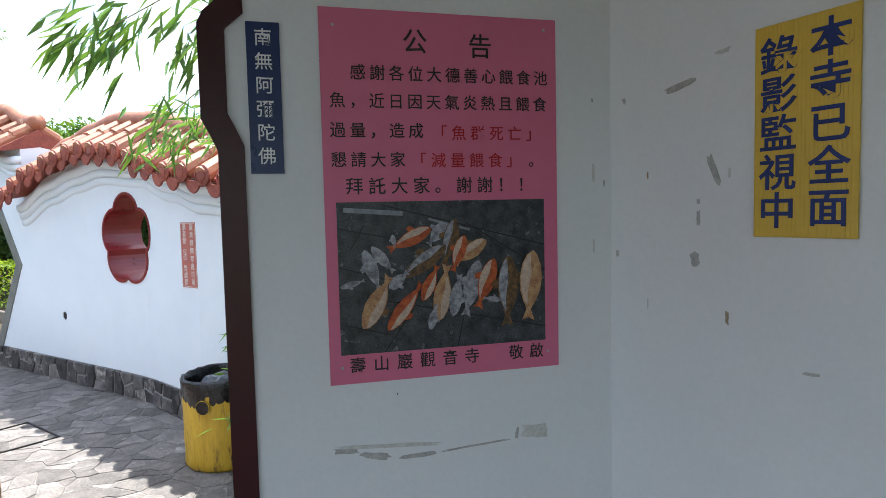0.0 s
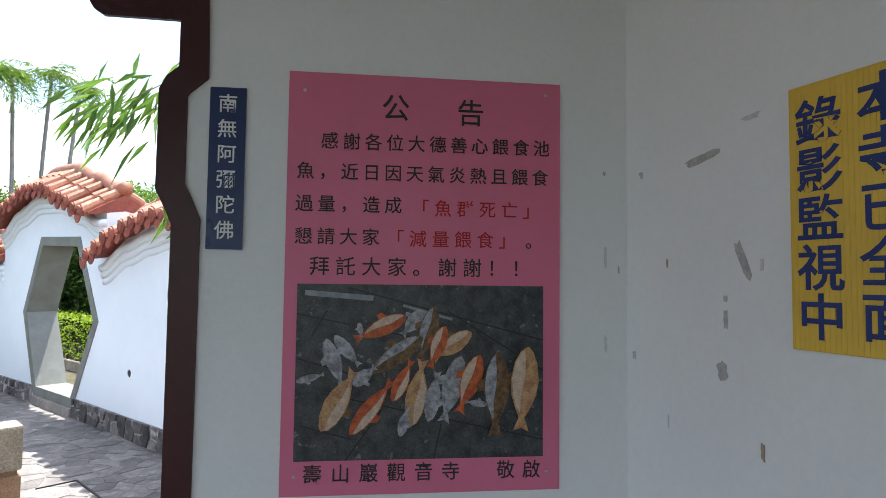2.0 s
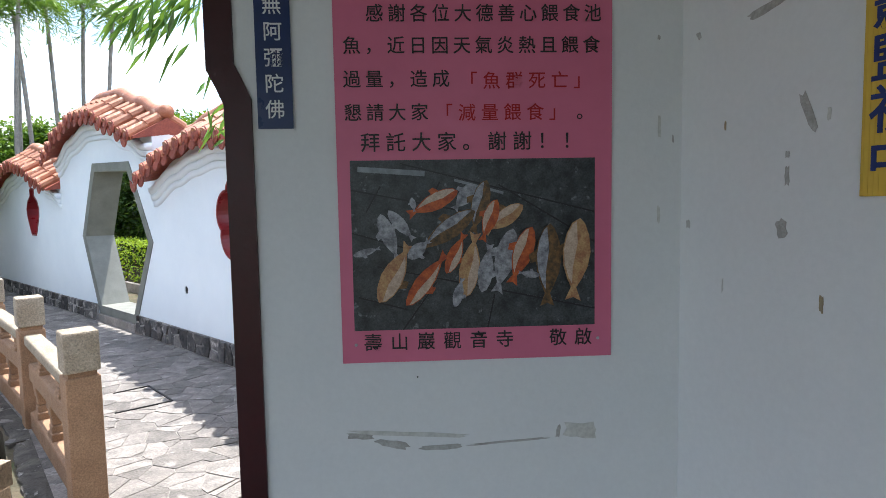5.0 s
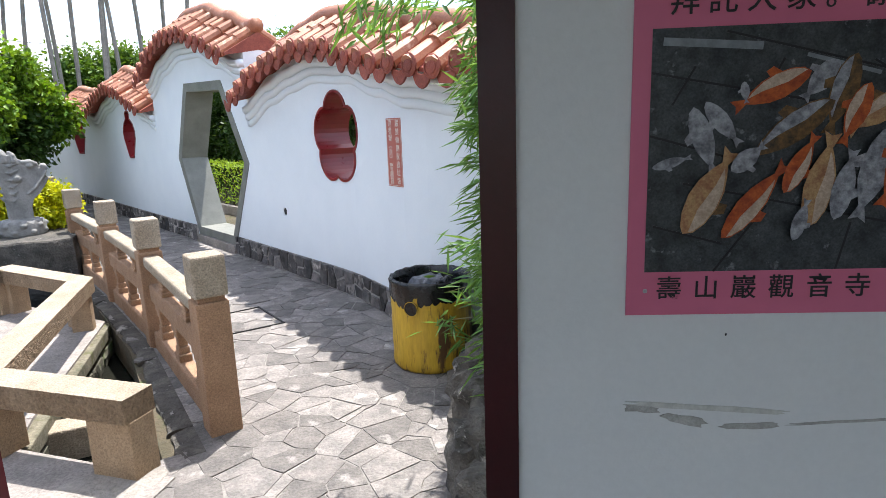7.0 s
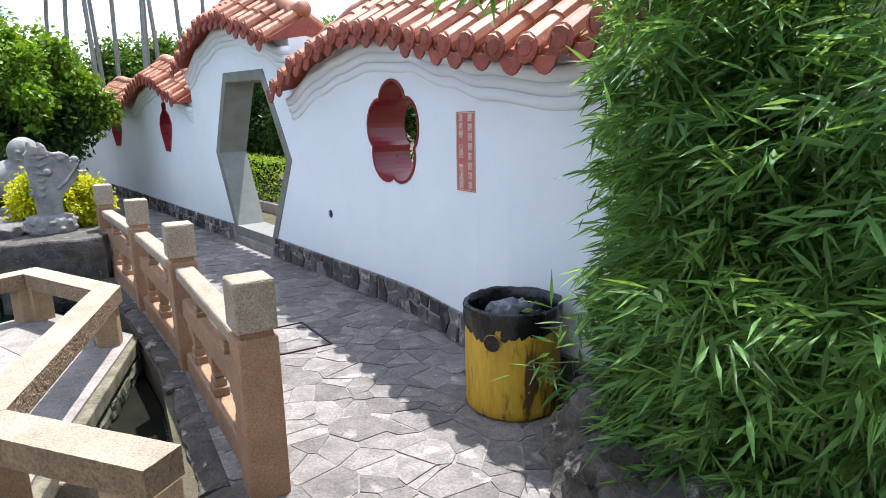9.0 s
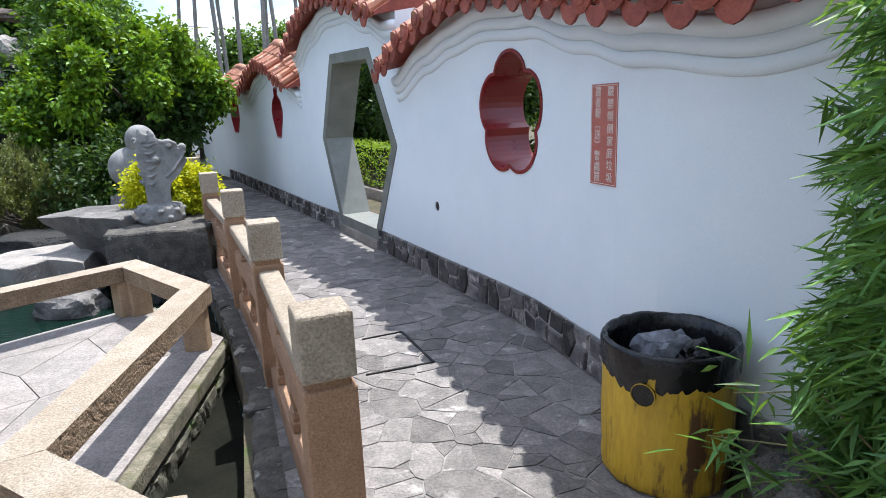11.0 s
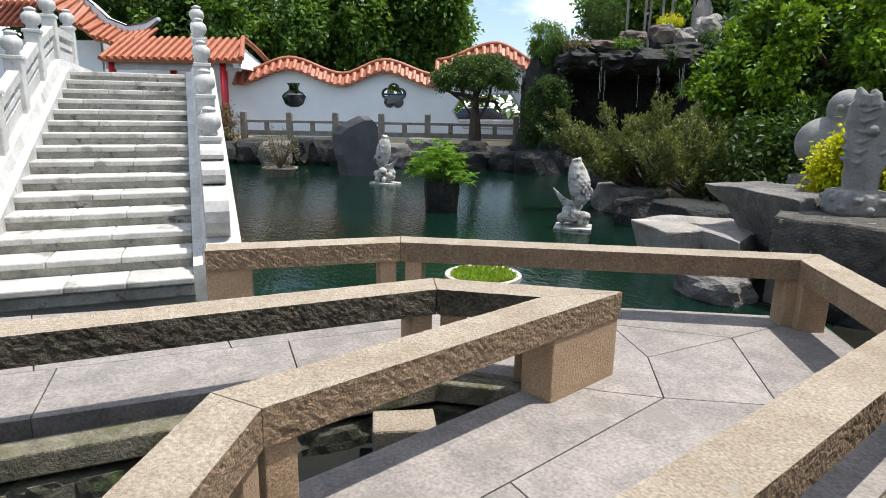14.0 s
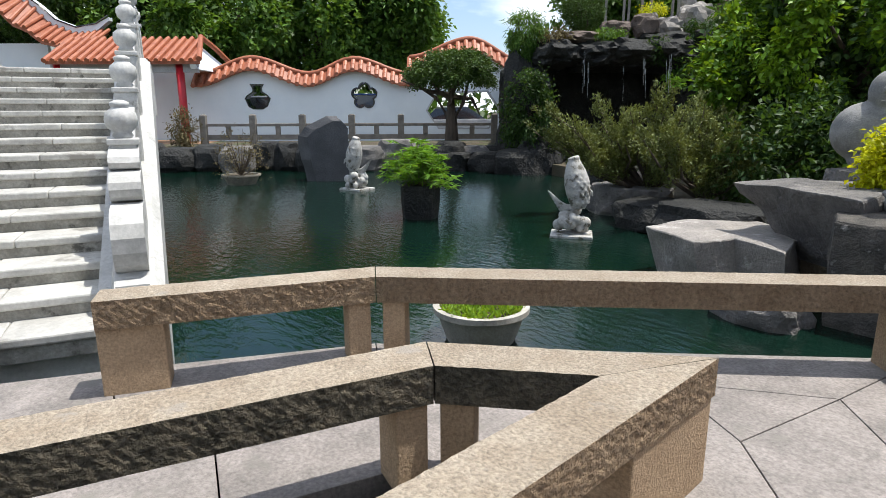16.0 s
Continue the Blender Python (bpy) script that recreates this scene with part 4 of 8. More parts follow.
    prof += [(1.02 - 0.55 * math.sin(q * math.pi / 7), 0.42 - 0.2 * math.cos(q * math.pi / 7)) for q in range(8)]
    prof += [(1.2, 0.625)] + [(1.62 - 0.32 * math.sin(q * math.pi / 6), 0.72 - 0.085 * math.cos(q * math.pi / 6)) for q in range(7)]
    prof += [(1.75, 0.81)] + [(2.05 - 0.2 * math.sin(q * math.pi / 4), 0.87 - 0.05 * math.cos(q * math.pi / 4)) for q in range(5)]
    prof += [(2.2, 0.94), (2.5, 0.96), (2.5, 0.30)]
    loops = [[bm.verts.new(stair_pt(i, w + o * outward, Z0 + h)) for i, h in prof] for o in (0.04, 0.22)]
    bm.faces.new(loops[0])
    bm.faces.new(loops[1][::-1])
    for k in range(len(prof)):
        bm.faces.new((loops[0][k], loops[1][k], loops[1][(k + 1) % len(prof)], loops[0][(k + 1) % len(prof)]))
    bmesh.ops.recalc_face_normals(bm, faces=list(bm.faces))
    part("scroll_stone", bm, M_MARBLE, top)
    return top


marble_balustrade(-0.07, -1, "white marble balustrade with melon finials above the pond")
marble_balustrade(ST_W, 1, "white marble balustrade with melon finials, sunlit")


# ---- far side of the pond: places given across the water ----
FO, FF, FR = Vector((-1.18, 3.5)), Vector((-0.812, 0.5837)), Vector((0.5837, 0.812))


def across(lat, dist, z=0.0):
    """lat metres to the right of the line of sight over the pond, dist metres along it."""
    q = FO + FF * dist + FR * lat
    return Vector((q.x, q.y, z))


FAR_TURN = math.degrees(math.atan2(FR.y, FR.x))
rng = random.Random(11)


def across_map(bm):
    for v in bm.verts:
        v.co = across(v.co.x, v.co.y, v.co.z)


# far wall with two wavy runs; coordinates are metres to the right of the view line
FD = 23.0
FAR_TOP_A = [(-8.9, 2.12), (-8.2, 2.2), (-6.3, 2.75), (-4.3, 2.2), (-2.7, 2.72), (-0.75, 2.2)]
FAR_TOP_B = [(-0.75, 2.75), (1.45, 3.38), (3.3, 2.6)]
VASE = profile_shape(-6.15, 1.36, 0.46, [(0.35, 0), (0.75, 0.1), (1.0, 0.38), (0.8, 0.5), (0.38, 0.62), (0.38, 0.74), (0.55, 0.88)])
BLOSSOM = flower(-2.35, 1.82, 0.48, 0.48)
HEXFAR = [(0.3, 0.65), (-0.15, 1.3), (0.25, 1.95), (2.1, 2.0), (2.55, 1.35), (2.15, 0.65)]
bm = bmesh.new()
top = [(-8.9 + 8.15 * i / 40, fcurve(FAR_TOP_A, -8.9 + 8.15 * i / 40) + 0.2) for i in range(41)] + [(-0.748 + 4.05 * i / 24, fcurve(FAR_TOP_B, -0.748 + 4.05 * i / 24) + 0.2) for i in range(25)]
slab_shape(bm, [(-8.9, 0.0)] + top + [(3.3, 2.2), (7.0, 2.2), (7.0, 0.0)], [VASE, BLOSSOM, HEXFAR], 0.35)
for v in bm.verts:
    v.co.y += FD
across_map(bm)
WALL_FAR = tagged(link_mesh("wall_far", bm, M_WHITE), "white wall across the pond with a wavy tiled top", "wall", kind="structure")
for nm, shape, lab in (("window_4", VASE, "vase-shaped wall opening with dark rim"), ("window_5", BLOSSOM, "blossom-shaped wall opening with dark rim"), ("door_2", HEXFAR, "wide hexagonal wall opening with white rim")):
    w = thing(nm, lab, "window", kind="structure")
    bm = bmesh.new()
    slab_shape(bm, shape, [ring_shape(shape, -0.05)], 0.39)
    for v in bm.verts:
        v.co.y += FD - 0.02
    across_map(bm)
    part("window_frame", bm, M_GLASSDARK if nm != "door_2" else M_GREYBLUE, w)


def tile_run(name, curve, a, b, pitch, label):
    """Short barrel tiles over the wall's coping, seen from the front, with a smooth ridge."""
    top = thing(name, label, "roof tiles", kind="structure")
    k = int((b - a) / pitch)
    for j in range(k + 1):
        x = a + (b - a) * j / k
        z = fcurve(curve, x)
        bm = bmesh.new()
        n = 8
        for row, (y0, z0, y1, z1) in enumerate(((-0.30, -0.02, -0.10, 0.17), (-0.14, 0.14, 0.10, 0.36))):
            r = 0.085
            rings = []
            for yy, zz in ((y0, z0), (y1, z1)):
                rings.append([bm.verts.new(across(x + r * math.cos(q), FD + yy, z + zz + r * 0.9 * math.sin(q))) for q in [2 * math.pi * i / n for i in range(n)]])
            for i in range(n):
                bm.faces.new((rings[0][i], rings[0][(i + 1) % n], rings[1][(i + 1) % n], rings[1][i]))
            bm.faces.new(rings[0])
            bm.faces.new(rings[1][::-1])
        part("tile", bm, M_TILE_FAR, top, smooth=False)
    for drop, y0, y1, r, m in ((0.40, 0.0, 0.0, 0.085, M_TILE_FAR), (0.03, -0.13, -0.1, 0.07, M_WHITE)):
        bm = bmesh.new()
        pts = [across(a + (b - a) * i / 30, FD + 0.12 + y0 * 1.5, fcurve(curve, a + (b - a) * i / 30) + drop) for i in range(31)]
        tube(bm, pts, [r] * 31, 8)
        part("ridge" if drop > 0.1 else "coping_band", bm, m, top, smooth=True)
    bm = bmesh.new()
    rows = []
    for i in range(41):
        x = a + (b - a) * i / 40
        z = fcurve(curve, x)
        rows.append([bm.verts.new(across(x, FD + yy, z + zz)) for yy, zz in ((-0.24, -0.06), (-0.24, -0.01), (0.1, 0.34), (0.5, 0.02), (0.5, -0.06))])
    for r0, r1 in zip(rows, rows[1:]):
        for q in range(5):
            bm.faces.new((r0[q], r0[(q + 1) % 5], r1[(q + 1) % 5], r1[q]))
    bmesh.ops.recalc_face_normals(bm, faces=list(bm.faces))
    part("tile_bed", bm, M_TILE_FAR, top)


tile_run("roof_far_1", FAR_TOP_A, -8.3, -0.75, 0.27, "orange tiled coping with a wavy ridge")
tile_run("roof_far_2", FAR_TOP_B, -0.72, 3.3, 0.27, "orange tiled coping in a high arch")

# fence along the far bank
fence = thing("pond_fence", "weathered stone fence with square posts along the far bank", "fence")
FX = [-7.35, -5.75, -4.15, -2.55, -0.95, 0.65, 2.1]
for x in FX:
    bm = bmesh.new()
    box(bm, across(x, 20.8, 0.70), (0.2, 0.2, 0.95), FAR_TURN, 0.015)
    box(bm, across(x, 20.8, 1.12), (0.15, 0.15, 0.16), FAR_TURN, 0.03)
    part("post", bm, M_FENCE, fence)
for x0, x1 in zip(FX, FX[1:]):
    for z, h, nm in ((0.86, 0.09, "top_rail"), (0.47, 0.16, "bottom_rail")):
        bm = bmesh.new()
        box(bm, across((x0 + x1) / 2, 20.8, z), (x1 - x0 - 0.2, 0.12, h), FAR_TURN, 0.012)
        part(nm, bm, M_FENCE, fence)
    bm = bmesh.new()
    box(bm, across((x0 + x1) / 2, 20.8, 0.68), (0.16, 0.11, 0.3), FAR_TURN, 0.03)
    part("baluster", bm, M_FENCE, fence)

# raised bank behind the rocks
bm = bmesh.new()
prism(bm, [tuple(across(x, y).xy) for x, y in ((-11, 18.4), (3.6, 18.6), (3.8, 26), (-11, 26))], -0.04, 0.24)
tagged(link_mesh("bank", bm, M_SOIL), "raised earth bank behind the pond", "ground", kind="structure")
bm = bmesh.new()
prism(bm, [tuple(across(x, y).xy) for x, y in ((-30, 24.5), (30, 24.5), (30, 48), (-30, 48))], -0.034, -0.02)
tagged(link_mesh("road", bm, M_PAVED), "grey asphalt car park beyond the wall", "road", kind="structure")


def rock(c, size, seed, material, label, rough=0.25, flat=0.0, turn=0, group="", sub=3):
    bm = bmesh.new()
    lump(bm, c, size, seed, rough, sub, 1.5, flat, turn)
    return tagged(link_mesh("rock", bm, material), label, "rock", group)


# rocks along the far shore
x = -9.0
while x < 3.2:
    w = rng.uniform(0.5, 1.0)
    y = 17.75 + rng.uniform(-0.25, 0.25)
    p = across(x + w / 2, y, 0.0 + rng.uniform(-0.05, 0.08))
    rock(p, (w * 0.66, 0.62, rng.uniform(0.42, 0.62)), x * 3 + 40, rng.choice([M_ROCK, M_ROCK_DARK, M_ROCK_DARK]), "rough grey shore rock at the water's edge", 0.22, 0.75, FAR_TURN, "shore rocks")
    x += w
for lx, ly, s, sd in ((-2.1, 17.3, 0.5, 3), (0.6, 17.2, 0.55, 7), (1.6, 17.0, 0.6, 9), (2.5, 16.4, 0.8, 13), (0.0, 17.1, 0.35, 17)):
    rock(across(lx, ly, -0.1), (s, s * 0.8, s * 0.75), sd, M_ROCK_DARK, "dark wet rock at the water's edge", 0.3, 0.7, FAR_TURN, "shore rocks")
# standing stone
bm = bmesh.new()
face = [(-3.04, 0.75), (-2.86, 0.93), (-2.37, 1.18), (-2.15, 1.18), (-1.98, 0.97), (-1.96, 0.3), (-2.01, -0.34), (-2.86, -0.34), (-3.01, 0.40)]
rings = []
for d, k in ((14.72, 0.86), (14.82, 1.0), (15.1, 0.98), (15.3, 0.8)):
    rings.append([bm.verts.new(across(-2.5 + (x + 2.5) * k + (0.18 if d < 14.8 else 0.0), d, 0.4 + (z - 0.4) * k if z > 0 else z)) for x, z in face])
for r0, r1 in zip(rings, rings[1:]):
    for k in range(len(face)):
        bm.faces.new((r0[k], r0[(k + 1) % len(face)], r1[(k + 1) % len(face)], r1[k]))
bm.faces.new(rings[0])
bm.faces.new(rings[-1][::-1])
bmesh.ops.recalc_face_normals(bm, faces=list(bm.faces))
bmesh.ops.subdivide_edges(bm, edges=list(bm.edges), cuts=3, use_grid_fill=True)
for v in bm.verts:
    v.co += Vector((noise.noise(v.co * 3.1), noise.noise(v.co * 3.1 + Vector((9, 0, 0))), noise.noise(v.co * 3.1 + Vector((0, 9, 0))))) * 0.035
tagged(link_mesh("rock", bm, M_ROCK_SLATE), "tall dark slab-sided standing stone in the pond", "rock")
# waterfall cliff: dark boulders piled into a cave with a jutting lip
# the boulders' near-black colour holds the cave's shade as well as the wet
cliff = []
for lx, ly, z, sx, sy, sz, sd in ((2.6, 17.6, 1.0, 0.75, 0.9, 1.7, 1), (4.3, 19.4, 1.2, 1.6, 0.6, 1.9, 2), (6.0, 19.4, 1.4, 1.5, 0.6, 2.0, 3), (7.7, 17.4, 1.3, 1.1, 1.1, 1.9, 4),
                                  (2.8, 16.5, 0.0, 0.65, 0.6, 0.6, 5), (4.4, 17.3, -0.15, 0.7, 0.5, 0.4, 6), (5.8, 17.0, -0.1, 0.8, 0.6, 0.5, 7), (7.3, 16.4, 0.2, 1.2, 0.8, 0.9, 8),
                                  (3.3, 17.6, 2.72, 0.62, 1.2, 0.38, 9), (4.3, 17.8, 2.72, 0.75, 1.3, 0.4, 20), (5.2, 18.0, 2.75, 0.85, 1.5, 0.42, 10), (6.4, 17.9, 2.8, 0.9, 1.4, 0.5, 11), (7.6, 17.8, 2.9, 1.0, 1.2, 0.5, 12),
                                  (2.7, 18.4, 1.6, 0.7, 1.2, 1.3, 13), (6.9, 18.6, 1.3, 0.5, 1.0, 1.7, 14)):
    rock(across(lx, ly, z), (sx, sy, sz), sd * 4.3, M_ROCK_DARK, "wet boulder of the waterfall grotto, near-black for wet and cave shade", 0.3, 0, FAR_TURN, "grotto boulders", 4)
for lx, ly, z, sx, sy, sz, sd in ((4.95, 17.6, 3.4, 0.42, 0.35, 0.2, 31), (5.75, 17.5, 3.45, 0.36, 0.3, 0.32, 32), (6.4, 17.6, 3.4, 0.35, 0.3, 0.28, 39), (3.9, 17.2, 3.15, 0.5, 0.4, 0.14, 40), (7.2, 17.8, 3.65, 0.45, 0.4, 0.42, 33), (7.15, 18.4, 4.15, 0.22, 0.25, 0.5, 36),
                                  (7.6, 18.4, 4.72, 0.62, 0.35, 0.16, 35), (8.2, 17.9, 3.6, 0.6, 0.4, 0.25, 34), (8.35, 18.3, 4.0, 0.4, 0.3, 0.22, 41), (9.3, 18.2, 3.9, 0.7, 0.5, 0.4, 37), (9.6, 17.8, 3.3, 1.1, 0.9, 0.8, 38), (8.9, 17.6, 3.45, 0.4, 0.3, 0.3, 42)):
    rock(across(lx, ly, z), (sx, sy, sz), sd * 2.1, M_ROCK_BROWN if sd % 3 else M_ROCK_FLAT, "brown weathered rock stacked above the waterfall", 0.45, 0.0, FAR_TURN, "stacked rocks")
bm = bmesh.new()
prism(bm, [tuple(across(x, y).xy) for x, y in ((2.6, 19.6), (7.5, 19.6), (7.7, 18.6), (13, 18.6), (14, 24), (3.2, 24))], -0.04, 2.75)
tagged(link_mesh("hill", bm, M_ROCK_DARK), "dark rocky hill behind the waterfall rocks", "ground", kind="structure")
fall = thing("waterfall", "thin strands of water falling over dark rock", "waterfall")
for k in range(14):
    lx = rng.choice([3.9, 4.9, 5.4, 5.45, 6.0, 6.05]) + rng.uniform(-0.08, 0.08)
    z1 = rng.uniform(2.2, 2.75)
    z0 = z1 - rng.uniform(0.25, 1.0)
    bm = bmesh.new()
    pts = [across(lx + 0.006 * math.sin(i * 1.7 + k), 16.35 - 0.02 * i, z1 + (z0 - z1) * i / 6) for i in range(7)]
    tube(bm, pts, [rng.uniform(0.0015, 0.0045) for _ in range(7)], 5)
    part("strand", bm, M_SPRAY, fall)

# flat shore rocks and the dragon's pedestal on the near right bank
def slab_rock(outline, z1, z0, foot, shift, seed, material, label):
    """An angular rock with a nearly flat top; foot: size of the bottom against the top."""
    pts = [Vector(p) for p in outline]
    fine = []
    for a, b in zip(pts, pts[1:] + pts[:1]):
        k = max(1, int((b - a).length / 0.09))
        fine += [a.lerp(b, q / k) for q in range(k)]
    c = sum(fine, Vector((0, 0))) / len(fine)
    bm = bmesh.new()
    rows = []
    for u in (0.0, 0.02, 0.12, 0.3, 0.55, 0.8, 1.0):
        s = (0.985 if u == 0 else 1.0) + (foot - 1.0) * u
        row = []
        for p in fine:
            q = c + (p - c) * s + Vector(shift) * u
            e = 0.035 * noise.noise(Vector((q.x * 3 + seed, q.y * 3, u * 2.5))) + 0.02 * noise.noise(Vector((q.x * 9 + seed, q.y * 9, u * 7)))
            q = q + (q - c).normalized() * e * (1.6 if u > 0.02 else 0.7)
            z = z1 + (z0 - z1) * u + 0.03 * noise.noise(Vector((q.x * 2.2 + seed, q.y * 2.2, 3.0))) * (1 - u)
            row.append(bm.verts.new((q.x, q.y, z)))
        rows.append(row)
    n = len(fine)
    for r0, r1 in zip(rows, rows[1:]):
        for k in range(n):
            bm.faces.new((r0[k], r0[(k + 1) % n], r1[(k + 1) % n], r1[k]))
    prev = rows[0]
    for s in (0.72, 0.4, 0.12):
        cur = []
        for p in fine:
            q = c + (p - c) * s
            cur.append(bm.verts.new((q.x, q.y, z1 + 0.012 + 0.035 * noise.noise(Vector((q.x * 2.2 + seed, q.y * 2.2, 3.0))) + 0.012 * noise.noise(Vector((q.x * 8 + seed, q.y * 8, 3.0))))))
        for k in range(n):
            bm.faces.new((cur[k], cur[(k + 1) % n], prev[(k + 1) % n], prev[k]))
        prev = cur
    bm.faces.new(prev)
    bm.faces.new(rows[-1][::-1])
    bmesh.ops.recalc_face_normals(bm, faces=list(bm.faces))
    return tagged(link_mesh("rock", bm, material), label, "rock")


slab_rock([(-5.32, 9.08), (-5.25, 9.75), (-4.75, 10.2), (-4.15, 9.8), (-3.95, 9.0), (-4.45, 9.15), (-4.62, 8.78)], 0.16, -0.42, 0.92, (0.05, 0.1), 3.0, M_ROCK_FLAT, "broad flat-topped pale rock beside the water")
slab_rock([(-4.66, 9.45), (-4.55, 10.15), (-4.0, 10.5), (-3.5, 9.9), (-3.5, 9.1), (-3.95, 9.2)], 0.62, -0.1, 0.55, (0.28, 0.12), 9.0, M_ROCK, "overhanging grey rock with a flat top")
slab_rock([(-3.56, 8.78), (-2.98, 8.8), (-2.5, 8.98), (-2.42, 9.9), (-2.9, 10.35), (-3.7, 10.0), (-3.7, 9.25)], 0.5, -0.45, 1.0, (0.02, 0.0), 15.0, M_KERB, "blocky dark pedestal rock with pale lichen patches")
slab_rock([(-4.3, 10.5), (-3.7, 10.3), (-3.1, 10.5), (-3.2, 11.1), (-3.9, 11.3)], 0.72, 0.0, 1.05, (0, 0), 21.0, M_ROCK, "flat brown-grey rock on the bank")
rock((-2.9, 9.0, -0.3), (0.35, 0.3, 0.3), 55, M_ROCK_DARK, "dark wet rock at the path's edge", 0.3)
rock((-3.9, 8.55, -0.25), (0.35, 0.25, 0.22), 56, M_ROCK, "small grey rock in the shallow water", 0.3)
rock((-6.6, 11.2, -0.15), (0.6, 0.5, 0.35), 57, M_ROCK_DARK, "dark rock under the juniper", 0.3, 0.6)
rock((-7.5, 11.9, -0.1), (0.7, 0.5, 0.4), 58, M_ROCK, "grey rock under the juniper", 0.3, 0.6)
rock((-5.6, 11.0, -0.1), (0.8, 0.55, 0.4), 59, M_ROCK_DARK, "dark rock on the bank", 0.3, 0.6)
rock((-8.8, 13.2, 0.0), (0.8, 0.6, 0.5), 60, M_ROCK_DARK, "dark rock on the bank", 0.3, 0.6)


def remeshed(ob, voxel, smooth=4):
    r = ob.modifiers.new("fuse", "REMESH")
    r.mode, r.voxel_size, r.use_smooth_shade = "VOXEL", voxel, True
    s = ob.modifiers.new("soften", "SMOOTH")
    s.iterations, s.factor = smooth, 0.5
    return ob


def ball(bm, c, r, sub=2):
    bmesh.ops.create_icosphere(bm, subdivisions=sub, radius=1.0, matrix=Matrix.Translation(c) @ Matrix.Diagonal((*(r if isinstance(r, tuple) else (r, r, r)), 1)))


# dragon: an upright neck with a long-snouted head in profile, on a carved round plinth
def dragon():
    bm = bmesh.new()
    ax = Vector((0.9, 0.436, 0))  # the way it faces
    sd = Vector((-ax.y, ax.x, 0))
    o = Vector((-3.21, 9.51, 0.48))

    def q(f, h, s=0.0):
        return o + (ax * f + sd * s) * 0.74 + Vector((0, 0, h * 0.89))
    lathe(bm, [(0.23, 0.0), (0.265, 0.05), (0.27, 0.14), (0.26, 0.2), (0.2, 0.24)], 28, o)
    side_line = [(-0.17, 0.2), (-0.18, 0.5), (-0.2, 0.75), (-0.24, 0.95), (-0.22, 1.12), (-0.14, 1.2), (0.0, 1.19), (0.1, 1.13), (0.26, 1.09), (0.36, 1.08), (0.38, 1.03), (0.36, 0.99), (0.46, 1.0), (0.5, 0.97),
                 (0.49, 0.92), (0.36, 0.89), (0.3, 0.86), (0.36, 0.85), (0.48, 0.87), (0.5, 0.83), (0.44, 0.75), (0.34, 0.64), (0.22, 0.55), (0.18, 0.45), (0.18, 0.2)]
    loops = []
    for s in (-1, 1):
        loops.append([bm.verts.new(q(f, h, s * (0.16 if h < 0.7 else 0.17 - 0.19 * max(0.0, f)))) for f, h in side_line])
    bm.faces.new(loops[0])
    bm.faces.new(loops[1][::-1])
    for k in range(len(side_line)):
        k2 = (k + 1) % len(side_line)
        bm.faces.new((loops[0][k], loops[0][k2], loops[1][k2], loops[1][k]))
    for s in (-1, 1):
        tube(bm, [q(-0.12, 1.1, s * 0.12), q(-0.13, 1.2, s * 0.14), q(-0.16, 1.27, s * 0.14)], [0.06, 0.045, 0.012], 8)
        tube(bm, [q(0.02, 1.1, s * 0.12), q(0.01, 1.2, s * 0.13), q(-0.02, 1.25, s * 0.13)], [0.055, 0.04, 0.012], 8)
        ball(bm, q(0.24, 1.04, s * 0.12), (0.05, 0.05, 0.04))
        tube(bm, [q(0.12, 1.09, s * 0.14), q(0.26, 1.09, s * 0.13), q(0.36, 1.05, s * 0.1)], [0.02, 0.032, 0.02], 8)
        ball(bm, q(0.45, 1.01, s * 0.05), 0.045)
        tube(bm, [q(0.47, 0.95, s * 0.09), q(0.4, 0.85, s * 0.13), q(0.28, 0.72, s * 0.16), q(0.14, 0.63, s * 0.175)], [0.018, 0.018, 0.018, 0.012], 6)
        ball(bm, q(0.03, 0.86, s * 0.175), (0.055, 0.055, 0.05))
        for k in range(4):
            ball(bm, q(0.34 + 0.035 * k, 0.875, s * 0.09), 0.017, 1)
        for k in range(6):
            h = 1.1 - 0.1 * k
            tube(bm, [q(0.08 - 0.02 * k, h - 0.02, s * 0.165), q(-0.06, h - 0.06, s * 0.185), q(-0.2, h - 0.03, s * 0.14), q(-0.245, h, s * 0.09)], [0.01, 0.02, 0.024, 0.012], 6)
    for k in range(16):
        a = k * math.pi / 8
        ball(bm, o + Vector((0.25 * math.cos(a), 0.25 * math.sin(a), 0.09 + 0.08 * (k % 2))), (0.045, 0.045, 0.035))
        ball(bm, o + Vector((0.225 * math.cos(a + 0.2), 0.225 * math.sin(a + 0.2), 0.205)), 0.034)
    ob = link_mesh("dragon_statue", bm, M_STATUE)
    return tagged(remeshed(ob, 0.009, 1), "grey carved stone dragon head rearing on a round plinth", "statue")


dragon()


def happy_stone():
    bm = bmesh.new()
    ball(bm, (-4.13, 10.84, 1.06), (0.30, 0.28, 0.29), 4)
    ball(bm, (-3.87, 10.88, 1.16), (0.24, 0.24, 0.22), 4)
    ball(bm, (-3.95, 10.84, 1.44), (0.20, 0.19, 0.21), 4)
    ball(bm, (-3.92, 10.58, 1.45), (0.04, 0.04, 0.04), 2)
    tube(bm, [(-4.0, 10.62, 1.36), (-3.93, 10.6, 1.345), (-3.85, 10.62, 1.36)], [0.012, 0.018, 0.012], 6)
    ball(bm, (-4.0, 10.86, 0.8), (0.26, 0.24, 0.14), 3)
    ob = link_mesh("boulder_statue", bm, M_STATUE)
    return tagged(remeshed(ob, 0.02, 2), "rounded grey stone statue of a reclining figure", "statue")


happy_stone()


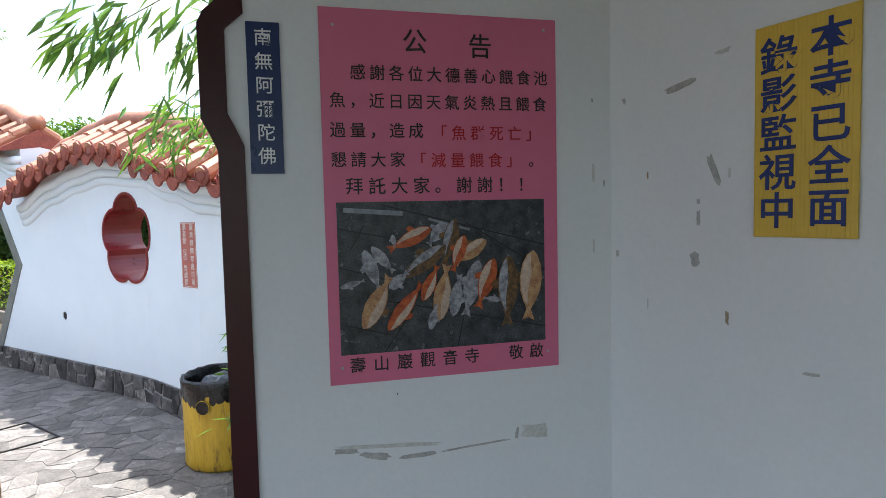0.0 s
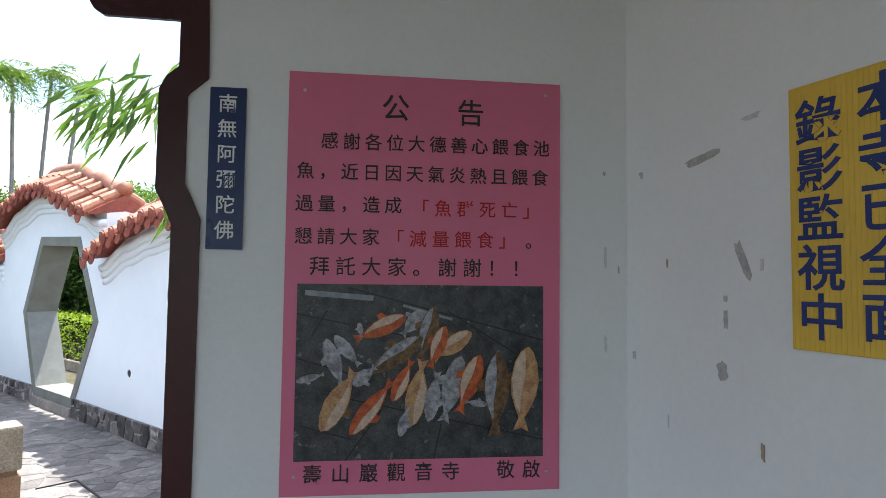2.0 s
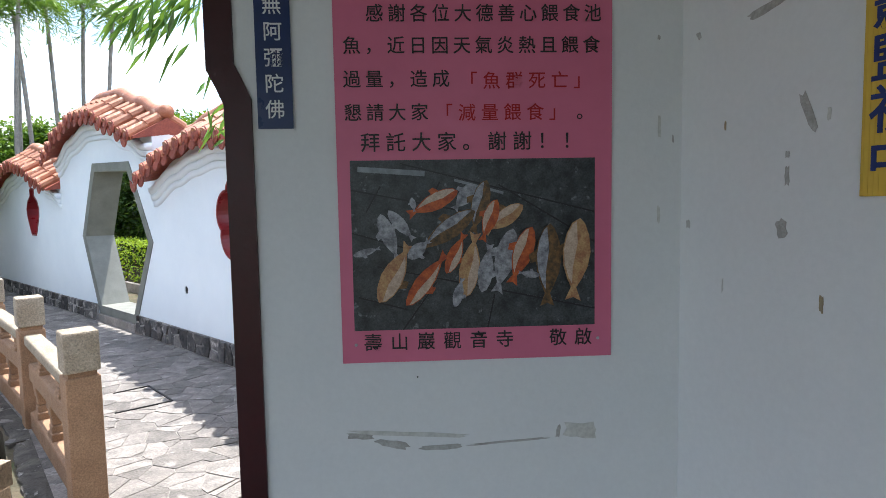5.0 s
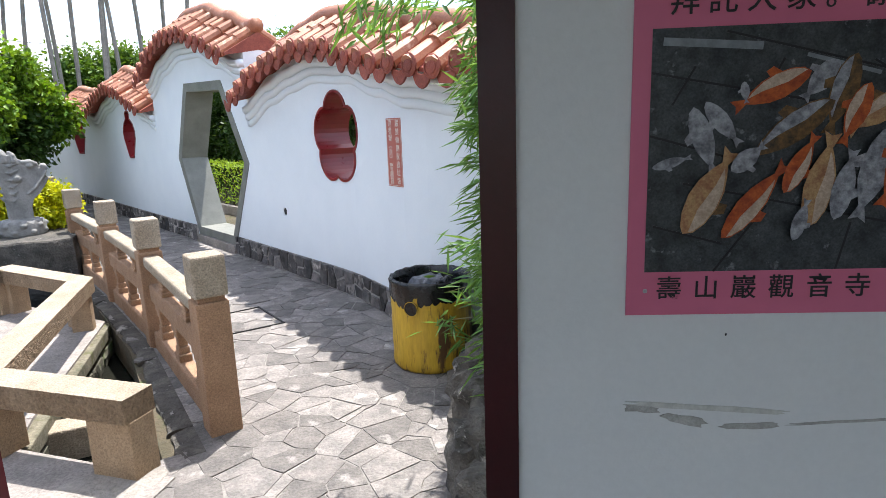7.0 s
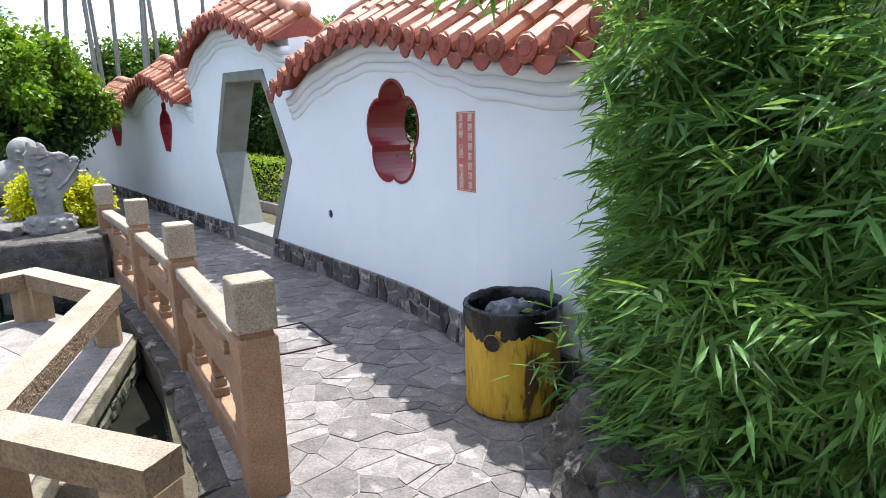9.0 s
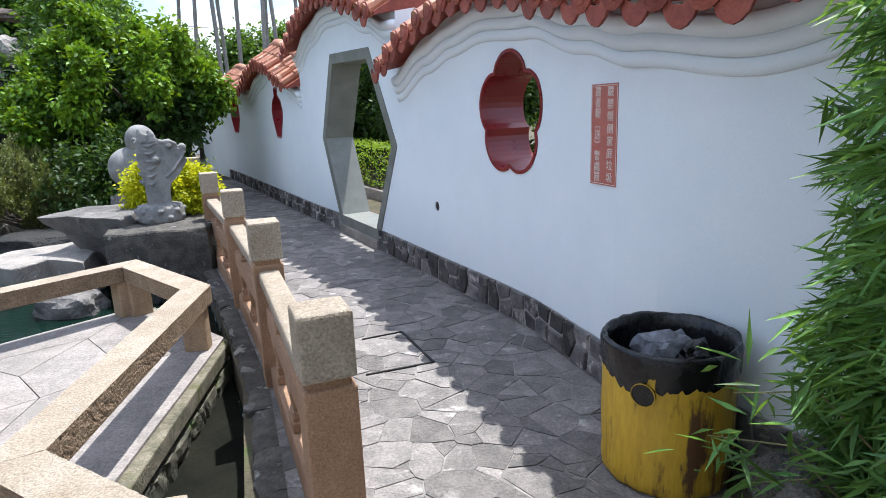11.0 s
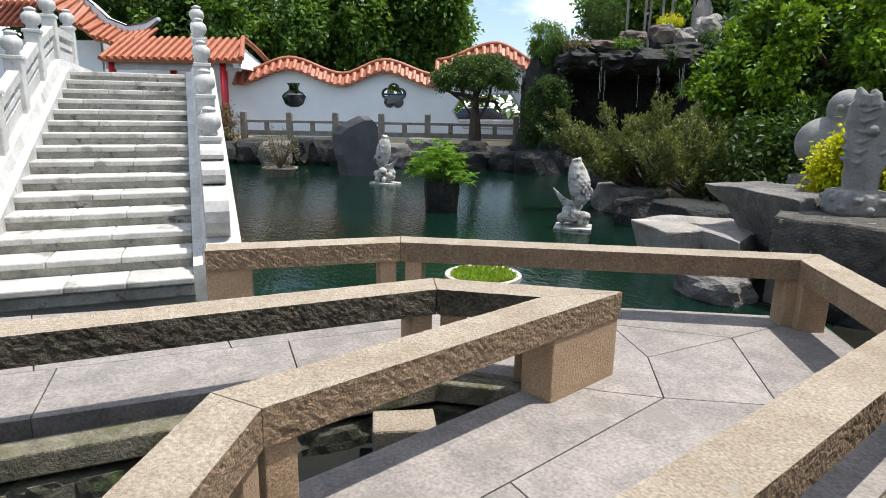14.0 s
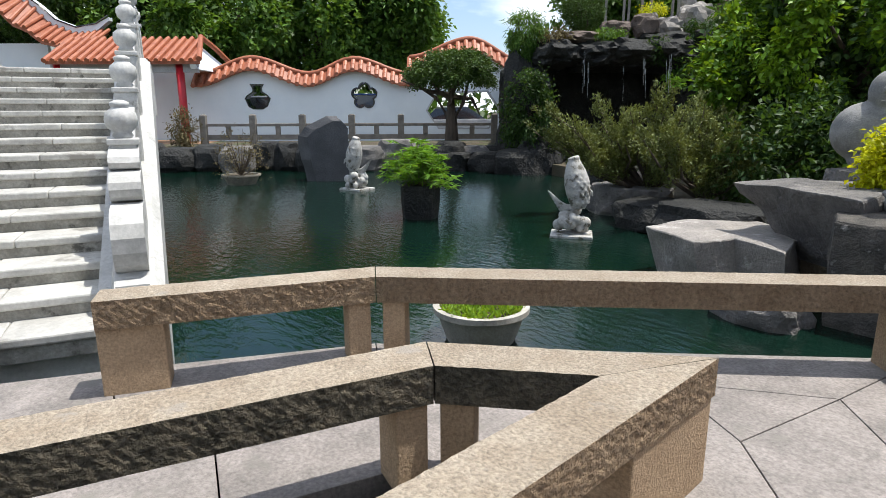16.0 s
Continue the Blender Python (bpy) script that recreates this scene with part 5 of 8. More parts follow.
def fish_statue(c, h, turn, label):
    """A carp standing head up on its tail among waves, a fanned fin at one side."""
    bm = bmesh.new()
    m = Matrix.Translation(c) @ Matrix.Rotation(radians(turn), 4, "Z")
    line = [(0.07, 0.36, 0.085), (0.075, 0.45, 0.125), (0.06, 0.56, 0.15), (0.04, 0.68, 0.155), (0.015, 0.8, 0.135), (-0.005, 0.9, 0.1), (-0.01, 0.96, 0.07), (-0.015, 0.985, 0.075), (-0.02, 1.0, 0.06)]
    tube(bm, [m @ (Vector((x, 0, z)) * h) for x, z, _ in line], [r * h for _, _, r in line], 18)
    for row in range(8):
        z = 0.44 + row * 0.05
        x, r = fcurve([(k[1], k[0]) for k in line], z), fcurve([(k[1], k[2]) for k in line], z)
        for k in range(7):
            a = radians(-100 + 33 * (k + 0.5 * (row % 2)))
            ball(bm, m @ (Vector((x + r * 0.985 * math.cos(a), r * 0.985 * math.sin(a), z)) * h), (0.017 * h, 0.017 * h, 0.026 * h), 1)
    for k in range(6):
        u = k / 5
        tube(bm, [m @ (Vector((-0.02, -0.02, 0.36)) * h), m @ (Vector((-0.12 - 0.03 * u, -0.04, 0.36 + 0.06 * u)) * h), m @ (Vector((-0.17 - 0.14 * u, -0.06, 0.34 + 0.24 * u)) * h)], [0.035 * h, 0.03 * h, 0.012 * h], 6)
    tube(bm, [m @ (Vector(p) * h) for p in ((0.15, 0.05, 0.62), (0.22, 0.07, 0.56), (0.24, 0.08, 0.5))], [0.03 * h, 0.025 * h, 0.01 * h], 6)
    r = random.Random(int(h * 100))
    for k in range(22):
        a = k * 2.4
        ball(bm, m @ (Vector((0.18 * math.cos(a) * r.uniform(0.5, 1), 0.17 * math.sin(a) * r.uniform(0.5, 1), r.uniform(0.07, 0.36))) * h), r.uniform(0.05, 0.085) * h)
    box(bm, m @ Vector((0, 0, 0.02 * h)), (0.52 * h, 0.44 * h, 0.05 * h), turn)
    ob = link_mesh("fish_statue", bm, M_STATUE_W)
    return tagged(remeshed(ob, 0.0105, 1), label, "statue")


fish_statue((-6.93, 9.87, -0.31), 1.02, 40, "white carved leaping carp on a wave base in the water")
fish_statue((*across(-1.52, 13.2).xy, -0.31), 1.08, 200, "smaller-looking white carved carp beside the standing stone")


# pots
def pot(c, r, h, material, label, rim=0.03):
    t = thing("planter_bowl", label, "planter", c)
    bm = bmesh.new()
    lathe(bm, [(r * 0.72, 0), (r * 0.85, h * 0.4), (r * 0.96, h * 0.8), (r * 1.06, h * 0.86), (r * 1.06, h), (r * 0.92, h), (r * 0.9, h * 0.85)], 32)
    part("bowl", bm, material, t, smooth=False)
    bm = bmesh.new()
    lathe(bm, [(r * 0.9, h * 0.8), (r * 0.9, h * 0.86)], 24)
    part("soil", bm, M_SOIL, t)
    return t


pot((-4.9, 6.6, -0.32), 0.32, 0.27, M_POT_PALE, "round weathered stone bowl planter on the water")
pot((*across(-4.22, 14.3).xy, -0.32), 0.4, 0.24, M_TERRACOTTA_POT, "shallow bowl planter holding a dry shrub")
tub = thing("planter_tub", "dark stone tub holding umbrella sedge in the pond", "planter", (-9.24, 9.10, -0.32))
bm = bmesh.new()
lathe(bm, [(0.27, 0), (0.30, 0.3), (0.30, 0.52), (0.26, 0.52)], 8)
part("tub", bm, M_ROCK_DARK, tub)

# ---- pavilion and temple roof on the far left ----
pav = thing("pavilion", "open pavilion with red posts and an orange tiled roof", "pavilion")


def tiled_roof(parent, x0, x1, y0, z0, y1, z1, pitch, material, name="roof", hip=0.0):
    """A slope that faces the pond, with barrel ridges running down it."""
    bm = bmesh.new()
    v = [bm.verts.new(across(x, y, z + dz)) for x, y, z in ((x0, y0, z0), (x1, y0, z0), (x1 - hip, y1, z1), (x0, y1, z1)) for dz in (0.0, -0.1)]
    for f in ((0, 2, 4, 6), (1, 7, 5, 3), (0, 1, 3, 2), (2, 3, 5, 4), (4, 5, 7, 6), (6, 7, 1, 0)):
        bm.faces.new([v[k] for k in f])
    bmesh.ops.recalc_face_normals(bm, faces=list(bm.faces))
    roof = part(name, bm, material, parent)
    k = max(1, int((x1 - x0) / pitch))
    for j in range(k + 1):
        x = x0 + (x1 - x0) * j / k
        end = 1.0 if not hip else min(1.0, (x1 - x) / hip + 0.03)
        if end < 0.2:
            continue
        bm = bmesh.new()
        tube(bm, [across(x, y0 + (y1 - y0) * u * end - 0.03, z0 + (z1 - z0) * u * end + 0.03) for u in (-0.02, 0.33, 0.34, 0.66, 0.67, 1.0)], [0.085, 0.075, 0.085, 0.075, 0.085, 0.075], 8)
        part("tile_roll", bm, material, roof)


tiled_roof(pav, -12.5, -7.5, 21.4, 2.90, 23.2, 3.78, 0.27, M_TILE_FAR, hip=0.55)
bm = bmesh.new()
tube(bm, [across(-7.5, 21.35, 2.97), across(-7.78, 22.3, 3.42), across(-8.05, 23.2, 3.86)], [0.09, 0.09, 0.09], 8)
part("hip_ridge", bm, M_TILE_FAR, pav)
bm = bmesh.new()
tube(bm, [across(-8.05, 23.2, 3.86), across(-7.8, 24.0, 3.5), across(-7.6, 24.8, 3.08)], [0.1, 0.1, 0.1], 8)
part("verge", bm, M_TILE_FAR, pav)
for x, y in ((-8.29, 21.7), (-10.6, 22.8), (-12.3, 21.7)):
    bm = bmesh.new()
    lathe(bm, [(0.13, 0), (0.13, 2.75)], 14, across(x, y, 0.1))
    part("post", bm, M_REDPOST, pav, smooth=True)
bm = bmesh.new()
box(bm, across(-10.1, 21.75, 2.7), (4.8, 0.2, 0.28), FAR_TURN)
part("beam", bm, M_GREYBLUE, pav)
bm = bmesh.new()
box(bm, across(-10.9, 24.4, 1.4), (5.6, 0.2, 3.2), FAR_TURN)
part("back_wall", bm, M_WHITE, pav)
bm = bmesh.new()
box(bm, across(-10.6, 22.6, 0.1), (6.0, 2.6, 0.3), FAR_TURN, 0.02)
part("base", bm, M_GRANITE, pav)
bm = bmesh.new()
prof = [(21.4, 2.84), (23.2, 3.74), (24.8, 2.9), (24.8, 2.7), (21.5, 2.7)]
loops = [[bm.verts.new(across(x - 0.6 * max(0.0, z - 2.84) / 0.9, y, z - 0.04)) for y, z in prof] for x in (-7.66, -7.85)]
bm.faces.new(loops[0])
bm.faces.new(loops[1][::-1])
for k in range(5):
    bm.faces.new((loops[0][k], loops[0][(k + 1) % 5], loops[1][(k + 1) % 5], loops[1][k]))
bmesh.ops.recalc_face_normals(bm, faces=list(bm.faces))
part("gable", bm, M_WHITE, pav)

temple = thing("temple", "temple building with an upswept ridge and orange tiled roof", "building")
tiled_roof(temple, -26.0, -18.6, 26.4, 4.6, 29.0, 6.6, 0.3, M_TILE_FAR)
bm = bmesh.new()
ridge = [(-20.0, 7.5), (-18.0, 6.75), (-16.7, 5.95), (-16.05, 5.45), (-15.5, 4.92), (-14.7, 4.62), (-13.85, 4.76), (-13.3, 5.08)]
rows = []
for i, (x, z) in enumerate(ridge):
    w = 0.26 if i < 6 else 0.26 - 0.09 * (i - 5)
    rows.append([bm.verts.new(across(x, 27.6 + d, z + h)) for d, h in ((-0.15, -w), (-0.15, w * 0.6), (0.15, w * 0.6), (0.15, -w))])
for r0, r1 in zip(rows, rows[1:]):
    for q in range(4):
        bm.faces.new((r0[q], r0[(q + 1) % 4], r1[(q + 1) % 4], r1[q]))
bm.faces.new(rows[0])
bm.faces.new(rows[-1])
bmesh.ops.recalc_face_normals(bm, faces=list(bm.faces))
part("ridge", bm, M_WHITE, temple, "pale plaster ridge with upturned end")
bm = bmesh.new()
tube(bm, [across(x, 27.42, z + 0.12) for x, z in ridge], [0.03] * 8, 6)
part("ridge_line", bm, M_GLASSDARK, temple)
bm = bmesh.new()
box(bm, across(-20.0, 30.0, 2.0), (8.0, 5.0, 4.2), FAR_TURN)
part("wall", bm, M_WHITE, temple)
# curved side roof that sweeps down to the upturned corner
EAVE_T = [(-19.5, 6.9), (-17.4, 5.55), (-16.2, 4.6), (-15.3, 4.02), (-14.4, 3.78), (-13.4, 3.95)]
CREST_T = [(-20.0, 7.4), (-18.0, 6.6), (-16.7, 5.8), (-15.5, 4.78), (-14.7, 4.5), (-13.4, 4.6)]
bm = bmesh.new()
rows = []
for i in range(25):
    u = i / 24
    x = -19.5 + 6.1 * u
    rows.append([bm.verts.new(across(x, d, z)) for d, z in ((26.2, fcurve(EAVE_T, x)), (27.55, fcurve(CREST_T, x)), (27.55, fcurve(CREST_T, x) - 0.12), (26.2, fcurve(EAVE_T, x) - 0.12))])
for r0, r1 in zip(rows, rows[1:]):
    for q in range(4):
        bm.faces.new((r0[q], r0[(q + 1) % 4], r1[(q + 1) % 4], r1[q]))
bmesh.ops.recalc_face_normals(bm, faces=list(bm.faces))
side_roof = part("side_roof", bm, M_TILE_FAR, temple)
for i in range(24):
    x = -19.4 + 6.0 * i / 23
    bm = bmesh.new()
    tube(bm, [across(x, 26.15 + 1.4 * u, fcurve(EAVE_T, x) + 0.04 + (fcurve(CREST_T, x) - fcurve(EAVE_T, x)) * u) for u in (0, 0.5, 1.0)], [0.085, 0.08, 0.075], 8)
    part("tile_roll", bm, M_TILE_FAR, side_roof)


# ---- parked cars beyond the walls ----
def car(at, turn, paint, label, tall=1.0):
    t = thing("car", label, "car", at, "parked cars", "", turn)
    t.scale = (1.05, 1.05, tall)
    bm = bmesh.new()
    prof = [(-2.1, 0.3), (-2.15, 0.75), (-1.5, 0.92), (1.0, 0.95), (2.0, 0.8), (2.15, 0.5), (2.05, 0.3)]
    for y in (-0.85, 0.85):
        bm.faces.new([bm.verts.new((x, y, z)) for x, z in prof])
    bm.verts.ensure_lookup_table()
    n = len(prof)
    for k in range(n):
        bm.faces.new((bm.verts[k], bm.verts[(k + 1) % n], bm.verts[n + (k + 1) % n], bm.verts[n + k]))
    bmesh.ops.recalc_face_normals(bm, faces=list(bm.faces))
    bmesh.ops.bevel(bm, geom=list(bm.edges), offset=0.06, segments=2, affect="EDGES")
    body = part("body", bm, paint, t)
    bm = bmesh.new()
    prof = [(-1.55, 0.9), (-1.1, 1.4), (0.3, 1.45), (1.05, 0.92)]
    for y, k in ((-0.78, 0.9), (0.78, 0.9)):
        bm.faces.new([bm.verts.new((x, y * (1 if z < 1 else 0.85), z)) for x, z in prof])
    bm.verts.ensure_lookup_table()
    for k in range(4):
        bm.faces.new((bm.verts[k], bm.verts[(k + 1) % 4], bm.verts[4 + (k + 1) % 4], bm.verts[4 + k]))
    bmesh.ops.recalc_face_normals(bm, faces=list(bm.faces))
    part("glazing", bm, M_GLASSDARK, t)
    bm = bmesh.new()
    box(bm, (-0.4, 0, 1.46), (1.3, 1.25, 0.05), 0, 0.02)
    part("roof_panel", bm, paint, t)
    for x in (-1.35, 1.35):
        for y in (-0.8, 0.8):
            bm = bmesh.new()
            lathe(bm, [(0.32, -0.1), (0.33, 0.0), (0.32, 0.1)], 18, m=Matrix.Translation((x, y, 0.31)) @ Matrix.Rotation(radians(90), 4, "X"))
            wheel = part("wheel", bm, M_TYRE, t)
            bm = bmesh.new()
            lathe(bm, [(0.19, -0.115), (0.19, 0.115)], 14, m=Matrix.Translation((x, y, 0.31)) @ Matrix.Rotation(radians(90), 4, "X"))
            part("rim", bm, M_GREYBLUE, wheel)
    return t


car(tuple(across(-2.3, 28.0, 0.0)), FAR_TURN + 8, M_CARBLUE, "blue parked van beyond the wall", 1.36)
car(tuple(across(-6.8, 27.5, 0.0)), FAR_TURN, M_CARWHITE, "white parked van beyond the wall", 1.3)
car(tuple(wall_map(3.6, 9.5, -0.03)), 30, M_CARBLUE, "blue parked car behind the garden wall")
car(tuple(across(1.4, 29.0, 0.0)), FAR_TURN, M_CARWHITE, "white parked car beyond the gateway")
bm = bmesh.new()
tube(bm, [across(-40 + 8 * i, 34, 7.15 + 0.006 * (i - 5) ** 2 * 4) for i in range(11)], [0.018] * 11, 5)
tagged(link_mesh("overhead_cable", bm, M_CABLE), "thin black overhead cable against the sky", "cable")


# ---- plants ----
def leaf_mesh(name, base, way, length, width, material, parent=None, label="", fold=0.15, nrm=None):
    """Many leaves in one mesh: base points, directions, lengths, widths (numpy arrays). A leaf is a folded lance of four triangles."""
    base, way = np.asarray(base), np.asarray(way)
    way = way / (np.linalg.norm(way, axis=1, keepdims=True) + 1e-9)
    n = len(base)
    r = np.random.RandomState(n)
    ref = r.normal(size=(n, 3)) * 0.6 + np.array([0, 0, 1.0])
    side = np.cross(way, ref)
    side /= np.linalg.norm(side, axis=1, keepdims=True) + 1e-9
    up = np.cross(side, way)
    L, W = np.broadcast_to(length, n)[:, None], np.broadcast_to(width, n)[:, None]
    mid = base + way * L * 0.42
    v = np.stack([base, mid + side * W * 0.5 + up * W * fold, base + way * L - up * L * 0.08, mid - side * W * 0.5 + up * W * fold], 1).reshape(-1, 3)
    k = np.arange(n)[:, None] * 4
    f = np.concatenate([k + np.array([[0, 1, 2]]), k + np.array([[0, 2, 3]])], 1).reshape(-1, 3)
    me = bpy.data.meshes.new(name)
    me.vertices.add(len(v))
    me.vertices.foreach_set("co", v.astype(np.float32).ravel())
    me.loops.add(len(f) * 3)
    me.loops.foreach_set("vertex_index", f.astype(np.int32).ravel())
    me.polygons.add(len(f))
    me.polygons.foreach_set("loop_start", np.arange(0, len(f) * 3, 3, dtype=np.int32))
    me.polygons.foreach_set("loop_total", np.full(len(f), 3, dtype=np.int32))
    me.update(calc_edges=True)
    me.materials.append(material)
    ob = new(name, me)
    if parent is not None:
        ob.parent = parent
    if label:
        tagged(ob, label)
    return ob


def clumps(r, centre, radii, count, shell=0.75, low=-1.0):
    """Clump centres in the outer part of an ellipsoid, uneven and with gaps."""
    out = []
    while len(out) < count:
        d = r.normal(size=3)
        d /= np.linalg.norm(d)
        if d[2] < low:
            continue
        k = shell + (1 - shell) * r.rand()
        if r.rand() < 0.25:
            k *= r.rand() ** 0.5
        bump = 1 + 0.22 * noise.noise(Vector(d * 2.3) + Vector(centre))
        out.append(np.array(centre) + d * np.array(radii) * k * bump)
    return np.array(out)


def crown_leaves(r, centres, per, spread, length, width, droop=0.3, centre=None):
    c = np.repeat(centres, per, axis=0)
    off = r.normal(size=c.shape) * spread
    base = c + off
    ref = c - (np.array(centre) if centre is not None else c.mean(0))
    way = ref / (np.linalg.norm(ref, axis=1, keepdims=True) + 1e-6) * 0.7 + r.normal(size=c.shape) * 0.7 + np.array([0, 0, -droop])
    n = len(base)
    return base, way, length * r.uniform(0.7, 1.3, n), width * r.uniform(0.7, 1.3, n)


def tree(name, label, foot, height, ellipsoids, material, count, per, spread, length, width, seed, trunk_r=0.15, shell=0.7, droop=0.3, low=-1.0, category="tree", group="", bark=None, limbs=7):
    t = thing(name, label, category, foot, group)
    r = np.random.RandomState(seed)
    o = np.array(foot)
    bm = bmesh.new()
    lean = r.normal(size=2) * 0.05 * height
    tube(bm, [(lean[0] * u * u, lean[1] * u * u, -0.1 + height * u) for u in (0, 0.25, 0.5, 0.75, 1.0)], [trunk_r * k for k in (1.25, 1, 0.85, 0.6, 0.3)], 9)
    for k in range(limbs):
        e = ellipsoids[k % len(ellipsoids)]
        end = np.array(e[0]) - o + r.normal(size=3) * np.array(e[1]) * 0.45
        st = np.array([lean[0] * 0.3, lean[1] * 0.3, height * r.uniform(0.4, 0.9)])
        mid = (st + end) / 2 + r.normal(size=3) * 0.12
        tube(bm, [st, mid, end], [trunk_r * 0.45, trunk_r * 0.28, trunk_r * 0.1], 6)
    part("trunk", bm, bark or M_BARK, t)
    for e in ellipsoids:
        k = max(3, int(count * e[2])) if len(e) > 2 else count
        cs = clumps(r, np.array(e[0]) - o, e[1], k, shell, low)
        b, w, L, W = crown_leaves(r, cs, per, spread, length, width, droop, np.array(e[0]) - o)
        leaf_mesh("crown", b, w, L, W, material, t)
    return t


def P3(lat, dist, z):
    return tuple(across(lat, dist, z))


# bright broad-leaved tree beside the waterfall: a dome of upright lobes with dark gaps between them
def lobes(seed, centre, radii, count, size, low=-0.15):
    r = np.random.RandomState(seed)
    out = []
    while len(out) < count:
        d = r.normal(size=3)
        d /= np.linalg.norm(d)
        if d[2] < low:
            continue
        k = r.uniform(0.6, 1.08)
        c = np.array(centre) + d * np.array(radii) * k
        s = size * r.uniform(0.6, 1.25)
        out.append((tuple(c), (s, s, s * r.uniform(1.0, 1.7)), r.uniform(0.7, 1.3)))
    return out


tree("tree", "bright green broad-leaved tree beside the rocks", (-5.8, 14.4, 0.0), 2.6,
     lobes(3, (-5.9, 14.2, 2.15), (1.75, 1.25, 1.45), 30, 0.27) + lobes(5, (-6.45, 13.8, 1.5), (0.95, 0.8, 0.8), 11, 0.24) + lobes(6, (-4.9, 14.4, 2.2), (0.7, 0.7, 0.9), 7, 0.25),
     M_LEAF_BRIGHT, 17, 42, 0.08, 0.11, 0.075, 3, 0.16, limbs=16)
# inner lobes take the dark leaf colour, so shade between lobes is painted in
tree("tree", "inner foliage of a broad-leaved tree, dark green for the shade between its lobes", (-5.6, 14.9, 0.0), 2.3,
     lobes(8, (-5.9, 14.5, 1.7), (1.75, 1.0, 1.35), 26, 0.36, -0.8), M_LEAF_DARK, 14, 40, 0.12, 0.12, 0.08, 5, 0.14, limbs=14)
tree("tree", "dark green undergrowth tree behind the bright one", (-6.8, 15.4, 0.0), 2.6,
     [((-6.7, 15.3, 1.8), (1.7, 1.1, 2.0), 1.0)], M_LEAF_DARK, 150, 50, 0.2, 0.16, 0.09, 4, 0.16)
tree("tree", "tall bright green tree over the wall's end", (-8.3, 17.0, 0.0), 4.0, [((-8.0, 17.2, 4.1), (1.1, 1.1, 1.2), 0.6), ((-7.2, 16.9, 3.4), (0.9, 0.9, 1.0), 0.5)], M_LEAF_MID, 130, 60, 0.18, 0.15, 0.085, 6, 0.2)
# shrubs low on the bank
tree("shrub", "dark green shrub under the trees", (-5.5, 12.3, 0.0), 0.6, [((-5.5, 12.3, 0.6), (1.0, 0.8, 0.75), 1.0)], M_LEAF_DARK, 80, 60, 0.12, 0.10, 0.05, 7, 0.05, category="shrub")
tree("shrub", "dark green shrub beside the path's end", (-5.4, 13.1, 0.0), 0.8, [((-5.3, 13.1, 0.7), (0.7, 0.7, 0.9), 1.0)], M_LEAF_DARK, 70, 60, 0.12, 0.10, 0.05, 8, 0.05, category="shrub")
tree("shrub", "yellow-green clipped shrub behind the dragon", (-3.3, 10.2, 0.3), 0.5, [((-3.5, 10.05, 0.82), (0.34, 0.3, 0.38), 1.0), ((-3.05, 10.12, 0.75), (0.3, 0.3, 0.36), 0.8)], M_LEAF_YELLOW, 110, 80, 0.055, 0.055, 0.034, 9, 0.03, category="shrub")


def juniper(foot, seed, tips):
    """Branches that fan out from one foot, each set with upward-pointing plumes of small needles. tips: lateral reach and height of the boughs."""
    t = thing("juniper", "spreading olive-green juniper leaning over the water", "shrub", foot)
    r = np.random.RandomState(seed)
    bases, ways = [], []
    lat, dep = np.array([FR.x, FR.y, 0.0]), np.array([FF.x, FF.y, 0.0])
    for a, h in tips:
        for q in range(5):
            end = lat * (a + r.normal() * 0.16) + dep * r.uniform(-0.65, 0.3) + np.array([0, 0, h * r.uniform(0.72, 1.06)])
            mid = end * np.array([0.55, 0.55, 0.38]) + r.normal(size=3) * 0.07
            pts = [np.zeros(3), mid * 0.5 + r.normal(size=3) * 0.03, mid, (mid + end) / 2 + r.normal(size=3) * 0.04, end]
            bm = bmesh.new()
            tube(bm, pts, [0.045, 0.035, 0.025, 0.015, 0.005], 5)
            part("branch", bm, M_BARK, t)
            d = (end - mid) / (np.linalg.norm(end - mid) + 1e-6)
            for u in r.uniform(0.0, 1.0, 13):
                p = mid + (end - mid) * u + r.normal(size=3) * 0.06
                w = d * 1.0 + np.array([0, 0, 0.3]) + r.normal(size=3) * 0.35
                w /= np.linalg.norm(w)
                L = r.uniform(0.14, 0.30)
                n = 60
                k = r.uniform(0, 1, n)[:, None]
                bases.append(p + w * L * k + r.normal(size=(n, 3)) * 0.045 * (1.15 - k))
                ways.append(w + r.normal(size=(n, 3)) * 0.55)
    b, w = np.concatenate(bases), np.concatenate(ways)
    leaf_mesh("foliage", b, w, 0.045 * r.uniform(0.6, 1.4, len(b)), 0.022, M_LEAF_JUNIPER, t)
    return t


juniper((-7.3, 12.0, 0.05), 21, ((-1.5, 1.15), (-1.05, 0.95), (-0.75, 1.25), (-0.4, 1.0), (-0.1, 1.4), (0.2, 1.2), (0.5, 1.5), (0.8, 1.1), (0.1, 0.7), (-0.8, 0.55)))
juniper((-6.35, 11.9, 0.05), 22, ((-0.6, 0.9), (-0.2, 1.2), (0.15, 0.9), (0.45, 0.75), (0.1, 0.5)))

# bonsai with an umbrella crown on the far bank
tree("bonsai_tree", "dark green umbrella-shaped bonsai tree on the far bank", P3(0.63, 18.7, 0.2), 1.75,
     [(P3(0.63, 18.7, 2.2), (1.32, 1.1, 0.7), 1.0)], M_LEAF_BONSAI, 300, 70, 0.08, 0.075, 0.05, 12, 0.2, shell=0.9, low=-0.25, limbs=9)
